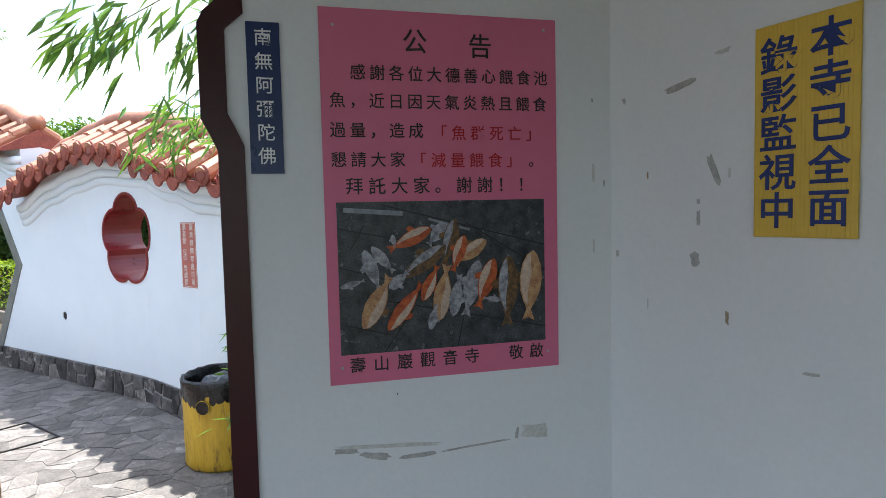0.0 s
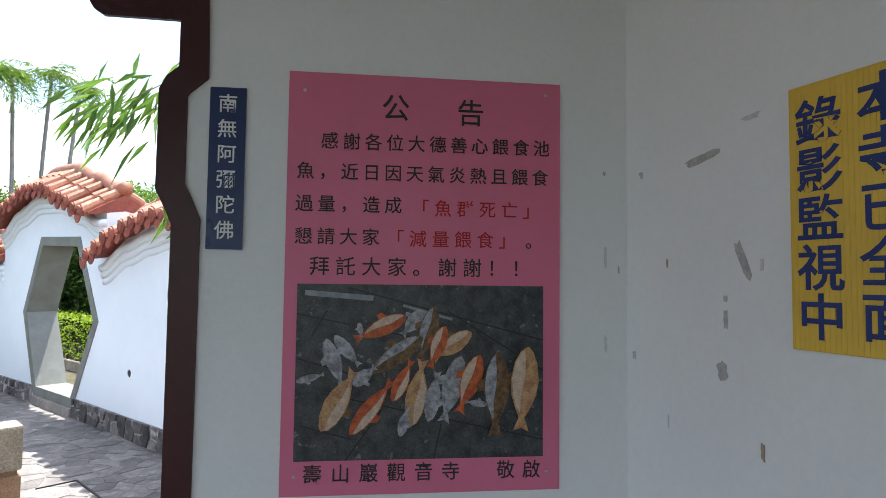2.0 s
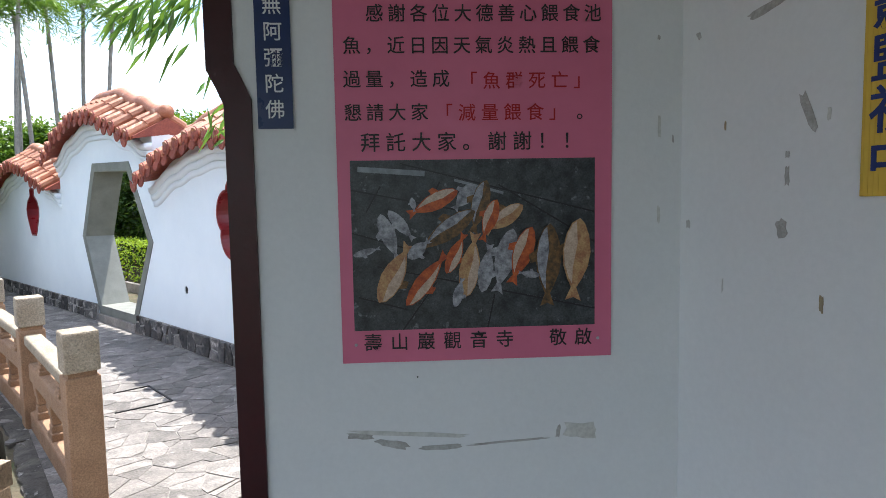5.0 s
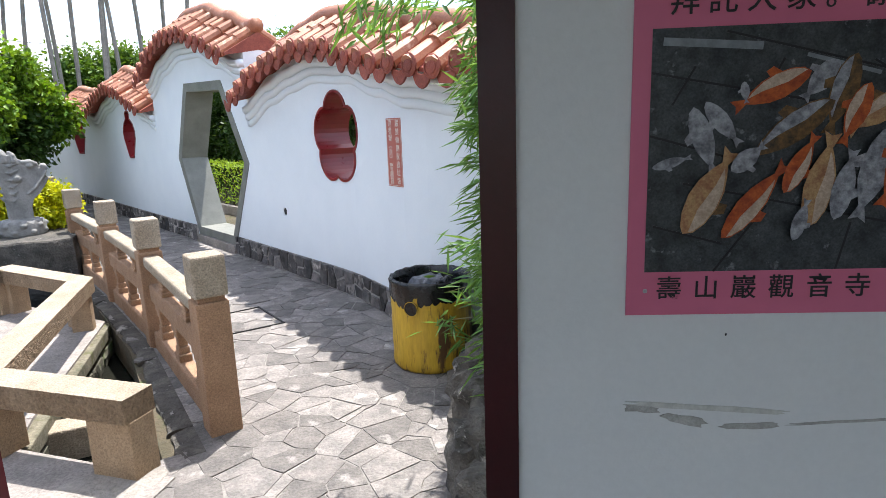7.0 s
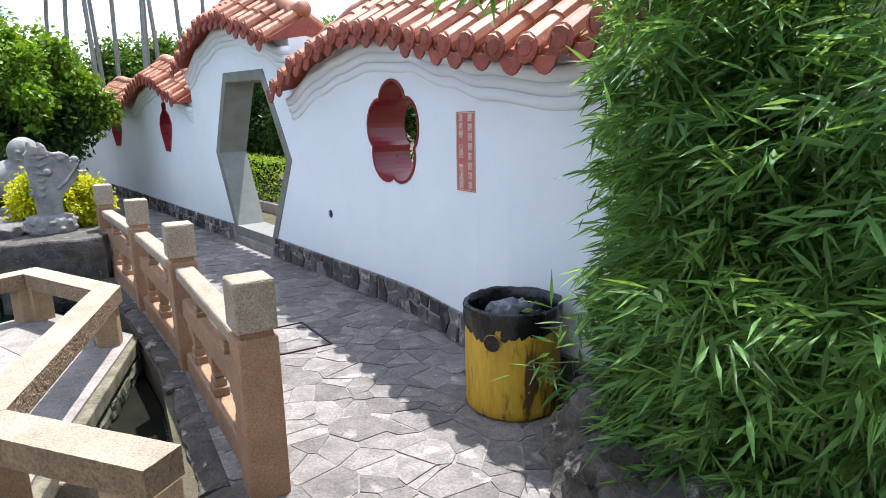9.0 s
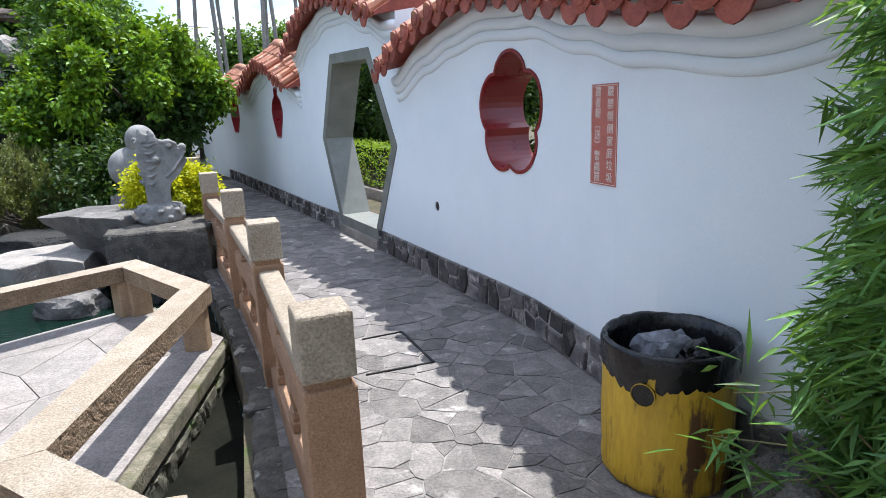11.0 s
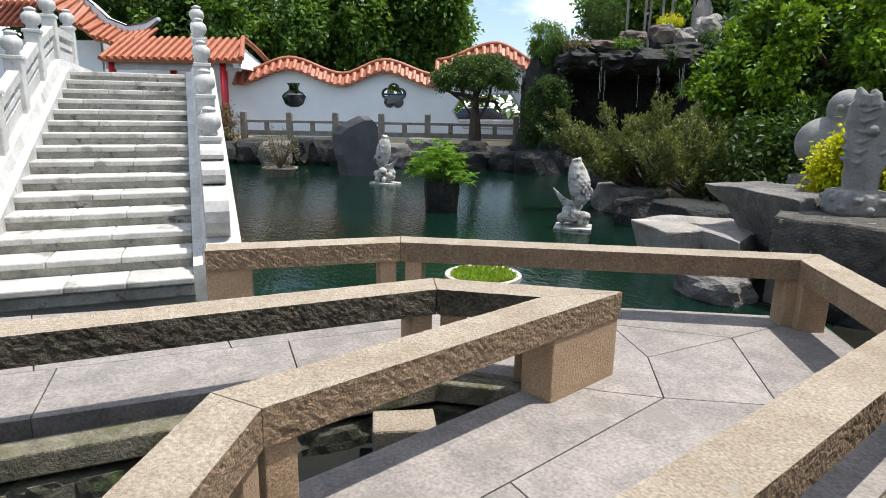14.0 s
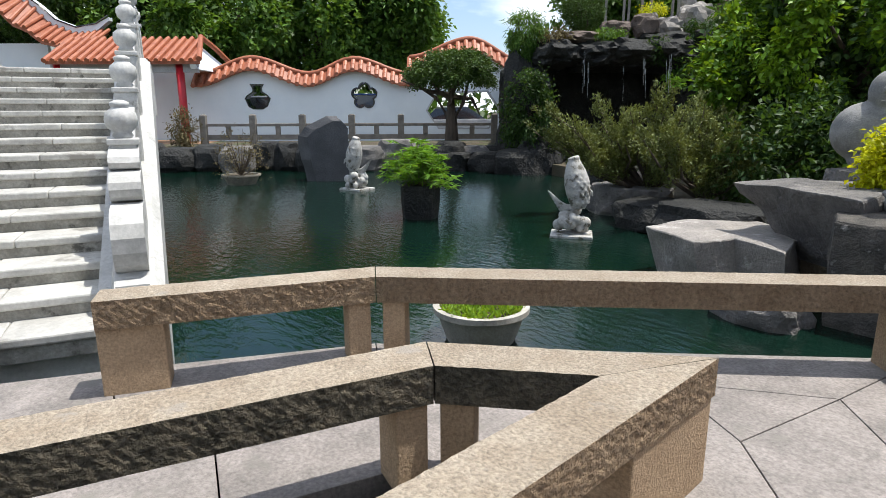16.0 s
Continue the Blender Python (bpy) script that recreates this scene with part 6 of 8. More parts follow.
# above the waterfall
tree("shrub", "weeping green shrub above the waterfall", P3(2.55, 17.4, 2.4), 1.0, [(P3(2.55, 17.4, 3.2), (0.5, 0.45, 0.6), 1.0)], M_LEAF_MID, 60, 70, 0.08, 0.18, 0.022, 14, 0.05, droop=1.2, category="shrub")
tree("topiary", "clipped round topiary bush above the waterfall", P3(4.2, 18.3, 2.9), 0.7, [(P3(4.2, 18.3, 4.0), (0.56, 0.56, 0.54), 1.0)], M_LEAF_BONSAI, 110, 60, 0.06, 0.06, 0.035, 15, 0.05, shell=0.92, category="shrub")
tree("shrub", "yellow-green shrub among the upper rocks", P3(6.2, 18.3, 3.3), 0.3, [(P3(6.2, 18.3, 3.95), (0.4, 0.3, 0.2), 1.0)], M_LEAF_YELLOW, 30, 40, 0.06, 0.05, 0.03, 16, 0.03, category="shrub")
tree("shrub", "reddish-green shrub beside the grotto", P3(2.55, 17.4, 0.0), 1.0, [(P3(2.6, 17.3, 1.3), (0.6, 0.5, 0.8), 1.0)], M_LEAF_DRY, 60, 60, 0.1, 0.09, 0.04, 17, 0.05, category="shrub")
tree("shrub", "dark creeper hanging over the grotto's side", P3(2.5, 16.6, 0.0), 1.0, [(P3(2.5, 16.5, 1.1), (0.75, 0.45, 1.3), 1.0)], M_LEAF_DARK, 110, 60, 0.1, 0.09, 0.05, 18, 0.05, droop=0.9, category="shrub")
for k, (lat, d, z) in enumerate(((6.2, 16.5, 2.0), (6.5, 16.9, 0.95), (5.6, 17.0, 2.8))):
    tree("fern", "bright green fern on the wet rock", P3(lat, d, z - 0.15), 0.1, [(P3(lat, d, z), (0.22, 0.15, 0.13), 1.0)], M_LEAF_PAPYRUS, 10, 30, 0.06, 0.12, 0.035, 30 + k, 0.01, category="fern", group="ferns", limbs=2)

# growth along the grotto's lip
for k, (lat, d, z, rx, rz, m) in enumerate(((3.2, 17.0, 3.12, 0.4, 0.14, M_LEAF_DRY), (4.6, 17.1, 3.15, 0.35, 0.13, M_LEAF_MID), (5.9, 16.9, 2.75, 0.4, 0.3, M_LEAF_DARK), (6.5, 16.9, 2.5, 0.4, 0.5, M_LEAF_MID), (7.1, 17.0, 3.3, 0.5, 0.3, M_LEAF_DARK), (7.9, 17.2, 3.7, 0.4, 0.25, M_LEAF_MID))):
    tree("shrub", "low creeping growth along the lip of the grotto", P3(lat, d, z - 0.2), 0.15, [(P3(lat, d, z), (rx, 0.35, rz), 1.0)], m, 26, 40, 0.08, 0.09, 0.04, 140 + k, 0.015, category="shrub", group="lip growth", limbs=3)

# umbrella sedge in the tub
r = np.random.RandomState(41)
stems = r.normal(size=(170, 3)) * np.array([0.22, 0.22, 0.14]) + np.array([0, 0, 0.86])
stems[:, 2] -= 0.55 * (stems[:, 0] ** 2 + stems[:, 1] ** 2)
b = np.repeat(stems, 20, 0)
a = r.uniform(0, 2 * math.pi, len(b))
w = np.stack([np.cos(a), np.sin(a), r.uniform(-0.5, 0.35, len(b))], 1)
leaf_mesh("foliage", b, w, r.uniform(0.10, 0.19, len(b)), 0.02, M_LEAF_PAPYRUS, tub, "fresh green umbrella sedge")
bm = bmesh.new()
for k in range(0, 170, 3):
    tube(bm, [(stems[k][0] * 0.4, stems[k][1] * 0.4, 0.45), tuple(stems[k])], [0.006, 0.004], 4)
part("stems", bm, M_CULM, tub)
# low growth in the stone bowl, dry twigs in the far bowl
pots = [o for o in scene.objects if o.name.startswith("planter_bowl")]
b = np.stack([r.uniform(-0.3, 0.3, 900), r.uniform(-0.3, 0.3, 900), np.full(900, 0.25)], 1)
b = b[(b[:, 0] ** 2 + b[:, 1] ** 2) < 0.085]
leaf_mesh("foliage", b, r.normal(size=b.shape) * 0.6 + np.array([0, 0, 1]), 0.06, 0.025, M_LEAF_HEDGE, pots[0], "low olive-green growth")
bm = bmesh.new()
tips = []
for k in range(26):
    e = r.normal(size=3) * np.array([0.22, 0.22, 0.25]) + np.array([0, 0, 0.85])
    tube(bm, [(0, 0, 0.2), e * np.array([0.5, 0.5, 0.6]), e], [0.015, 0.008, 0.003], 5)
    tips.append(e)
part("twigs", bm, M_BARK, pots[1])
tb = np.repeat(np.array(tips), 26, 0) + r.normal(size=(26 * 26, 3)) * 0.1
tb[:, 2] -= 0.2
leaf_mesh("foliage", tb, r.normal(size=tb.shape), 0.07, 0.025, M_LEAF_DRY, pots[1], "sparse dry leaves")
tree("shrub", "dry brown shrub by the pavilion", P3(-7.5, 19.6, 0.2), 0.5, [(P3(-7.5, 19.6, 0.75), (0.4, 0.4, 0.55), 1.0)], M_LEAF_DRY, 30, 50, 0.1, 0.1, 0.04, 44, 0.04, category="shrub")

# tall trees beyond the far wall
for k, (lat, d, z, rx, rz, m) in enumerate(((-12.6, 31, 5.6, 3.4, 3.2, M_LEAF_MID), (-8.8, 30, 6.0, 3.4, 3.4, M_LEAF_MID), (-5.2, 31, 6.4, 3.2, 3.8, M_LEAF_MID), (-1.9, 32, 6.2, 2.7, 3.6, M_LEAF_MID), (-16.5, 32, 6.5, 3.4, 3.6, M_LEAF_DARK), (-21, 34, 6.5, 3.6, 3.6, M_LEAF_DARK))):
    tree("tree", "tall leafy green tree beyond the far wall", P3(lat, d, 0), z, lobes(60 + k, P3(lat, d, z - 0.6), (rx * 0.85, rx * 0.85, rz), 36, 0.95, -0.98), m, 16, 48, 0.26, 0.28, 0.17, 60 + k, 0.28, group="trees beyond the wall", shell=0.6)
for k, (lat, d, z) in enumerate(((9.3, 26, 5.5), (12, 25, 5.5), (10.6, 27, 7.0), (7.6, 28, 5.2), (9.0, 29, 7.5))):
    tree("tree", "dark tree on the hill behind the waterfall", P3(lat, d, 2.5), z - 2.0, lobes(80 + k, P3(lat, d, z - 0.4), (2.1, 2.0, 2.2), 18, 0.65, -0.95), M_LEAF_MID, 12, 50, 0.2, 0.26, 0.15, 80 + k, 0.2, group="hill trees", shell=0.6)


# palms: tall bare trunks with small heads
def palm(foot, h, seed, lean, girth=1.0):
    t = thing("palm_tree", "tall slender palm with a pale bare trunk", "palm", foot, "palms")
    r = np.random.RandomState(seed)
    bm = bmesh.new()
    tube(bm, [(lean * u * u, 0.3 * lean * u, h * u) for u in np.linspace(0, 1, 7)], [girth * q for q in (0.13, 0.11, 0.10, 0.10, 0.095, 0.09, 0.08)], 8)
    part("trunk", bm, M_PALM, t)
    bs, ws = [], []
    top = np.array([lean, 0.3 * lean, h])
    for k in range(13):
        a, far, rise, sag = k * 2.4 + r.normal() * 0.3, r.uniform(0.9, 1.6), r.uniform(0.3, 1.5), r.uniform(0.9, 2.0)
        for u in np.linspace(0.1, 1, 22):
            p = top + np.array([math.cos(a) * far * u, math.sin(a) * far * u, rise * u - sag * u * u])
            for sg in (-1, 1):
                bs.append(p)
                ws.append(np.array([-math.sin(a) * sg, math.cos(a) * sg, -0.5]) + np.array([math.cos(a), math.sin(a), 0]) * 0.6)
    leaf_mesh("fronds", np.array(bs), np.array(ws) + r.normal(size=(len(ws), 3)) * 0.25, r.uniform(0.25, 0.5, len(ws)), 0.04, M_LEAF_MID, t)


for k, (x, y, h, ln) in enumerate(((-8.4, 25.5, 8.5, 0.5), (-7.4, 26.2, 9.2, -0.3), (-6.6, 25.0, 8.6, 0.2), (-6.0, 26.6, 9.5, 0.3), (-5.2, 25.4, 9.0, -0.4), (-9.6, 27, 8.8, 0.6), (-4.0, 27.0, 9.6, 0.3), (-3.1, 26.0, 9.0, 0.5), (-10.6, 22.6, 8.5, 0.2), (-11.6, 23.4, 9.0, -0.3), (-9.9, 21.8, 8.8, 0.3), (-7.0, 24.2, 9.0, -0.2), (-5.6, 24.4, 8.8, 0.4), (-4.6, 26.4, 9.2, -0.2))):
    palm((x, y, 0), h, k, ln, 0.75)
for k, (x, y, z) in enumerate(((-9.6, 28.5, 3.2), (-7.2, 29.5, 3.5), (-5.0, 29.0, 3.3), (-2.8, 29.5, 3.4), (-0.6, 29.0, 3.2))):
    tree("tree", "leafy green tree beyond the end of the garden wall", (x, y, 0), z, lobes(160 + k, (x, y, z), (1.5, 1.4, 1.5), 16, 0.55, -0.95), M_LEAF_MID, 12, 45, 0.2, 0.2, 0.12, 160 + k, 0.14, group="trees behind the wall")

for k, lat in enumerate((6.1, 6.8, 7.05, 7.35, 7.75, 8.6)):
    palm(P3(lat, 22.6 + 0.3 * (k % 3), 2.7), 7.0 + 0.3 * (k % 2), 30 + k, 0.15 * (k % 3 - 1), 0.45)

# behind the garden wall: hedge, shrubs and dark trees
hedge = thing("hedge", "clipped green hedge behind the garden wall", "hedge")
r = np.random.RandomState(90)
bs = []
for s in np.arange(0.0, 16.5, 0.05):
    n = 26
    d, z = r.uniform(1.9, 2.7, n), r.uniform(0.15, 1.0, n)
    edge = r.rand(n)
    z = np.where(edge < 0.4, 0.98 + r.normal(size=n) * 0.03, z)
    d = np.where((edge >= 0.4) & (edge < 0.8), 1.9 + r.normal(size=n) * 0.04, d)
    for dd, zz in zip(d, z):
        bs.append(wall_map(s + r.uniform(-0.05, 0.05), dd, zz))
ws = r.normal(size=(len(bs), 3)) * 0.7 + np.array([-0.5, -0.2, 0.6])
leaf_mesh("foliage", np.array(bs), ws, 0.06, 0.035, M_LEAF_HEDGE, hedge)
for s in np.arange(0.2, 16.5, 0.5):
    p = wall_map(s, 2.3, 0)
    bm = bmesh.new()
    tube(bm, [(p.x, p.y, -0.05), (p.x + 0.04, p.y, 0.5), (p.x, p.y, 0.85)], [0.03, 0.02, 0.01], 5)
    part("stem", bm, M_BARK, hedge)
bm = bmesh.new()
for s in np.arange(-1, 16.0, 0.5):
    a, b2 = wall_map(s, 1.72, 0), wall_map(s + 0.49, 1.72, 0)
    box(bm, ((a.x + b2.x) / 2, (a.y + b2.y) / 2, 0.06), ((b2 - a).length, 0.1, 0.2), math.degrees(math.atan2(b2.y - a.y, b2.x - a.x)))
tagged(link_mesh("kerb", bm, M_SLAB), "low stone kerb in front of the hedge", "kerb", kind="structure")
for k, (s, d, z, rx, rz, m) in enumerate(((5.2, 5.2, 2.2, 1.5, 1.9, M_LEAF_DARK), (7.5, 5.0, 2.3, 1.5, 2.0, M_LEAF_DARK), (3.2, 6.2, 2.0, 1.3, 1.6, M_LEAF_DARK), (9.8, 4.6, 2.7, 1.7, 1.5, M_LEAF_MID), (12.5, 4.5, 2.6, 1.7, 1.7, M_LEAF_MID), (10.5, 7.5, 2.4, 2.2, 2.3, M_LEAF_DARK), (15.5, 5.0, 2.6, 2.0, 2.1, M_LEAF_MID), (9.0, 4.2, 1.7, 1.3, 1.6, M_LEAF_DARK), (11.2, 4.0, 1.6, 1.3, 1.5, M_LEAF_DARK), (13.4, 4.0, 1.6, 1.3, 1.6, M_LEAF_DARK), (15.8, 3.9, 1.6, 1.3, 1.6, M_LEAF_DARK), (18.0, 3.5, 1.7, 1.4, 1.7, M_LEAF_DARK))):
    c = tuple(wall_map(s, d, z))
    tree("tree", "dark leafy tree behind the garden wall", (c[0], c[1], 0), z, lobes(100 + k, c, (rx * 0.85, rx * 0.85, rz * 0.85), 16, 0.42, -0.95), m, 11, 55, 0.14, 0.14, 0.08, 100 + k, 0.12, group="trees behind the wall")

# distant woods that close the horizon
r = np.random.RandomState(200)
bs = []
for k in range(420):
    a = r.uniform(0, 2 * math.pi)
    dist = r.uniform(52, 64)
    c = np.array([math.cos(a) * dist, math.sin(a) * dist, r.uniform(0.5, 3.2)])
    bs.append(c + r.normal(size=(70, 3)) * np.array([2.2, 2.2, 1.2]))
bs = np.concatenate(bs)
wd = leaf_mesh("woods", bs, r.normal(size=bs.shape), 0.9, 0.55, M_LEAF_DARK)
tagged(wd, "distant green woods on the horizon", "trees", kind="stuff")


# bamboo clump by the porch
def bamboo():
    t = thing("bamboo", "dense green bamboo clump with drooping lance leaves", "bamboo", (1.5, 3.5, 0.0))
    r = np.random.RandomState(7)
    bs, ws = [], []
    for k in range(90):
        x, y = r.normal() * 0.14 + 0.12, r.uniform(-0.75, 0.7)
        h = r.uniform(1.2, 3.3)
        lean = np.array([r.normal() * 0.22 - 0.12, r.normal() * 0.2])
        pts = [np.array([x + lean[0] * u ** 2.2, y + lean[1] * u ** 2.2, 0.1 + h * u * (1 - 0.06 * u)]) for u in np.linspace(0, 1, 6)]
        if k < 40 and all(q[0] + 1.5 > 0.39 * (q[1] + 2.48) + 0.3 for q in pts):
            bm = bmesh.new()
            tube(bm, pts, [0.008, 0.008, 0.007, 0.006, 0.004, 0.002], 5)
            part("culm", bm, M_CULM, t)
        for u in r.uniform(0.08, 1.0, 42):
            i = min(4, int(u * 5))
            p = pts[i] + (pts[i + 1] - pts[i]) * (u * 5 - i)
            a = r.uniform(0, 2 * math.pi)
            reach = r.uniform(0.08, 0.36)
            tw = np.array([math.cos(a), math.sin(a), 0.15]) * reach
            n = r.randint(8, 14)
            f = r.uniform(0.35, 1.0, n)[:, None]
            bs.append(p + tw * f + r.normal(size=(n, 3)) * 0.02)
            ws.append(np.array([math.cos(a) * 0.8 - 0.25, math.sin(a) * 0.8, -0.3]) + r.normal(size=(n, 3)) * 0.5)
    b, w = np.concatenate(bs), np.concatenate(ws)
    wx, wy = b[:, 0] + 1.5, b[:, 1] + 3.5
    ragged = np.array([0.16 * noise.noise(Vector((q[1] * 3, q[2] * 3, 1.0))) + 0.16 * noise.noise(Vector((q[1] * 9, q[2] * 8, 4.0))) for q in b])
    keep = (wx > np.maximum(0.39 * (wy - 1.02), 0.62) + 0.05 + 0.2 * np.clip(wy - 3.5, 0, 1) + ragged) & (wy < 4.45 + ragged) & (wx < 2.2)
    b, w = b[keep], w[keep]
    leaf_mesh("leaves", b, w, r.uniform(0.07, 0.18, len(b)), r.uniform(0.011, 0.023, len(b)), M_LEAF_BAMBOO, t)
    # arching sprays over the path
    for k, (st, end) in enumerate((((-0.3, 0.1, 2.6), (-1.05, -0.05, 2.2)), ((-0.25, 0.3, 2.5), (-0.85, 0.3, 2.25)), ((-0.1, -0.4, 3.0), (-0.92, -1.12, 2.46)), ((-0.1, -0.6, 3.1), (-1.27, -0.92, 2.47)), ((0.0, -0.3, 3.0), (-0.8, -1.2, 2.62)), ((-0.1, 0.3, 0.35), (-0.45, 0.72, 0.5)), ((-0.1, 0.3, 0.3), (-0.35, 0.68, 0.32)), ((-0.1, 0.25, 0.6), (-0.42, 0.62, 0.72)))):
        st, end = np.array(st), np.array(end)
        mid = (st + end) / 2 + np.array([0, 0, 0.15])
        bm = bmesh.new()
        tube(bm, [st, mid, end], [0.005, 0.004, 0.0015], 5)
        part("spray", bm, M_CULM, t)
        n = 60 if k < 2 else 90 if k < 5 else 24
        u = r.uniform(0.82 if 1 < k < 5 else 0.45, 1.0, n)[:, None]
        p = (1 - u) ** 2 * st + 2 * u * (1 - u) * mid + u ** 2 * end
        leaf_mesh("spray_leaves", p + r.normal(size=p.shape) * 0.06, (end - st) * 0.8 + r.normal(size=p.shape) * 0.45 + np.array([0, 0, -0.35 - (0.6 if 1 < k < 5 else 0)]), r.uniform(0.1, 0.2, n), 0.02, M_LEAF_BAMBOO, t)
    return t


bamboo()
for k, (x, y, z, s) in enumerate(((1.46, 4.28, 0.12, 0.17), (1.32, 3.9, 0.16, 0.22), (1.2, 3.5, 0.18, 0.24), (1.1, 3.1, 0.18, 0.24), (1.05, 2.7, 0.16, 0.24), (1.55, 3.6, 0.16, 0.32), (1.6, 4.1, 0.15, 0.26), (1.5, 3.0, 0.15, 0.3))):
    rock((x, y, z), (s, s * 1.15, s * 1.1), 70 + k * 3.3, M_KERB, "rough grey garden rock edging the bamboo bed", 0.5, 0.0, k * 30, "bamboo bed rocks", 4)
# rough kerb stones between path and water
def kerb_block(a, b, n, width, seed, parent):
    """One block of the kerb from a to b; n points to the water."""
    bm = bmesh.new()
    L = (b - a).length
    k = max(4, int(L / 0.05))
    prof = [(-0.02, -0.7), (-0.02, -0.004), (0.25, 0.0), (0.7, -0.006), (0.96, -0.02), (1.0, -0.06), (1.0, -0.14), (1.02, -0.24), (1.02, -0.4), (1.0, -0.7)]
    rows = []
    for i in range(k + 1):
        p = a.lerp(b, i / k)
        row = []
        for w, z in prof:
            e = 0.035 * noise.noise(Vector((p.x * 9 + seed, p.y * 9, z * 11))) if w > 0.5 else 0.0
            q = p + n * (w * width + e)
            row.append(bm.verts.new((q.x, q.y, z + 0.4 * e + 0.006)))
        rows.append(row)
    for r0, r1 in zip(rows, rows[1:]):
        for j in range(len(prof) - 1):
            bm.faces.new((r0[j], r0[j + 1], r1[j + 1], r1[j]))
    bm.faces.new(rows[0])
    bm.faces.new(rows[-1][::-1])
    bmesh.ops.recalc_face_normals(bm, faces=list(bm.faces))
    part("block", bm, M_KERB, parent)


rng = random.Random(31)
kerb = thing("pond_kerb", "rough dark stone kerb with pale lichen at the water", "kerb", kind="structure")
edge = [Vector(p) for p in ((-0.40, 3.93), (-1.06, 5.92), (-1.80, 7.62), (-2.64, 9.4))]
for p0, p1 in zip(edge, edge[1:]):
    d = (p1 - p0).normalized()
    n = Vector((-d.y, d.x))
    a, L = 0.0, (p1 - p0).length
    while a < L - 0.01:
        w = min(rng.uniform(0.35, 0.75), L - a)
        if L - a - w < 0.2:
            w = L - a
        kerb_block(p0 + d * (a + 0.004), p0 + d * (a + w - 0.004), n, 0.14, rng.random() * 50, kerb)
        a += w
rock((-0.86, 3.72, -0.06), (0.3, 0.22, 0.12), 91, M_ROCK_FLAT, "worn pale stone at the bridge's foot", 0.2, 0.6, 20)


# ---- porch signs and scars ----
def porch_m(u, z, d=0.0):
    p = porch(u, -d, z)
    return Matrix(((PD.x, 0, -PN.x, p.x), (PD.y, 0, -PN.y, p.y), (0, 1, 0, p.z), (0, 0, 0, 1)))


def side_m(u, z, d=0.0):
    p = side(u, d, z)
    return Matrix(((SIDE_DIR.x, 0, SIDE_N.x, p.x), (SIDE_DIR.y, 0, SIDE_N.y, p.y), (0, 1, 0, p.z), (0, 0, 0, 1)))


def wall_m(s, z, d=0.0):
    p, t = wall_at(s)
    q = wall_map(s, -d, z)
    return Matrix(((-t.x, 0, -t.y, q.x), (-t.y, 0, t.x, q.y), (0, 1, 0, q.z), (0, 0, 0, 1)))


def panel(name, w, h, thick, material, label, category, m, bevel=0.0):
    t = thing(name, label, category)
    t.matrix_world = m
    bm = bmesh.new()
    box(bm, (0, 0, -thick / 2), (w, h, thick), 0, bevel)
    part("board", bm, material, t)
    return t


PW, PH = 0.624, 0.936
poster = panel("notice_poster", PW, PH, 0.003, M_PINK, "pink notice poster with black writing and a photograph", "poster", porch_m(0.454, 1.892, 0.005))


def px(h, v, lift=0.0):
    return Matrix.Translation(((h - 0.5) * PW, (0.5 - v) * PH, 0.0008 + lift))


for body, h0, pitch, v, size, m in (
        ("公", 0.33, 0.08, 0.083, 0.058, M_INK), ("告", 0.607, 0.08, 0.088, 0.058, M_INK),
        ("感謝各位大德善心餵食池", 0.115, 0.0775, 0.168, 0.036, M_INK),
        ("魚，近日因天氣炎熱且餵食", 0.032, 0.0775, 0.242, 0.036, M_INK),
        ("過量，造成", 0.030, 0.079, 0.320, 0.036, M_INK), ("「魚群死亡」", 0.445, 0.085, 0.325, 0.036, M_REDINK),
        ("懇請大家", 0.030, 0.079, 0.398, 0.036, M_INK), ("「減量餵食」", 0.355, 0.085, 0.400, 0.036, M_REDINK), ("。", 0.868, 0.085, 0.400, 0.036, M_INK),
        ("拜託大家。謝謝！！", 0.085, 0.094, 0.469, 0.040, M_INK),
        ("壽山巖觀音寺", 0.078, 0.107, 0.953, 0.038, M_INK), ("敬啟", 0.765, 0.103, 0.953, 0.038, M_INK)):
    text(body, size * 1.12, m, poster, px(h0, v), pitch * PW / size * 1.055)
# the photograph: wet paving with a heap of plain coloured shapes
PX0, PX1, PV0, PV1 = 0.046, 0.937, 0.508, 0.92
bm = bmesh.new()
box(bm, (((PX0 + PX1) / 2 - 0.5) * PW, (0.5 - (PV0 + PV1) / 2) * PH, 0.0006), ((PX1 - PX0) * PW, (PV1 - PV0) * PH, 0.0012))
photo = part("photograph", bm, M_PHOTO, poster, "photograph of grey wet paving")


def ph(x, y):
    """x, y from 0 to 1 in the photograph, y down."""
    return ((PX0 + (PX1 - PX0) * x - 0.5) * PW, (0.5 - PV0 - (PV1 - PV0) * y) * PH)


def flat_line(x0, y0, x1, y1, w, m, z=0.0016):
    a, b = Vector(ph(x0, y0)), Vector(ph(x1, y1))
    bm = bmesh.new()
    box(bm, ((a.x + b.x) / 2, (a.y + b.y) / 2, z), ((b - a).length, w, 0.0005), math.degrees(math.atan2(b.y - a.y, b.x - a.x)))
    part("paving_joint", bm, m, photo)


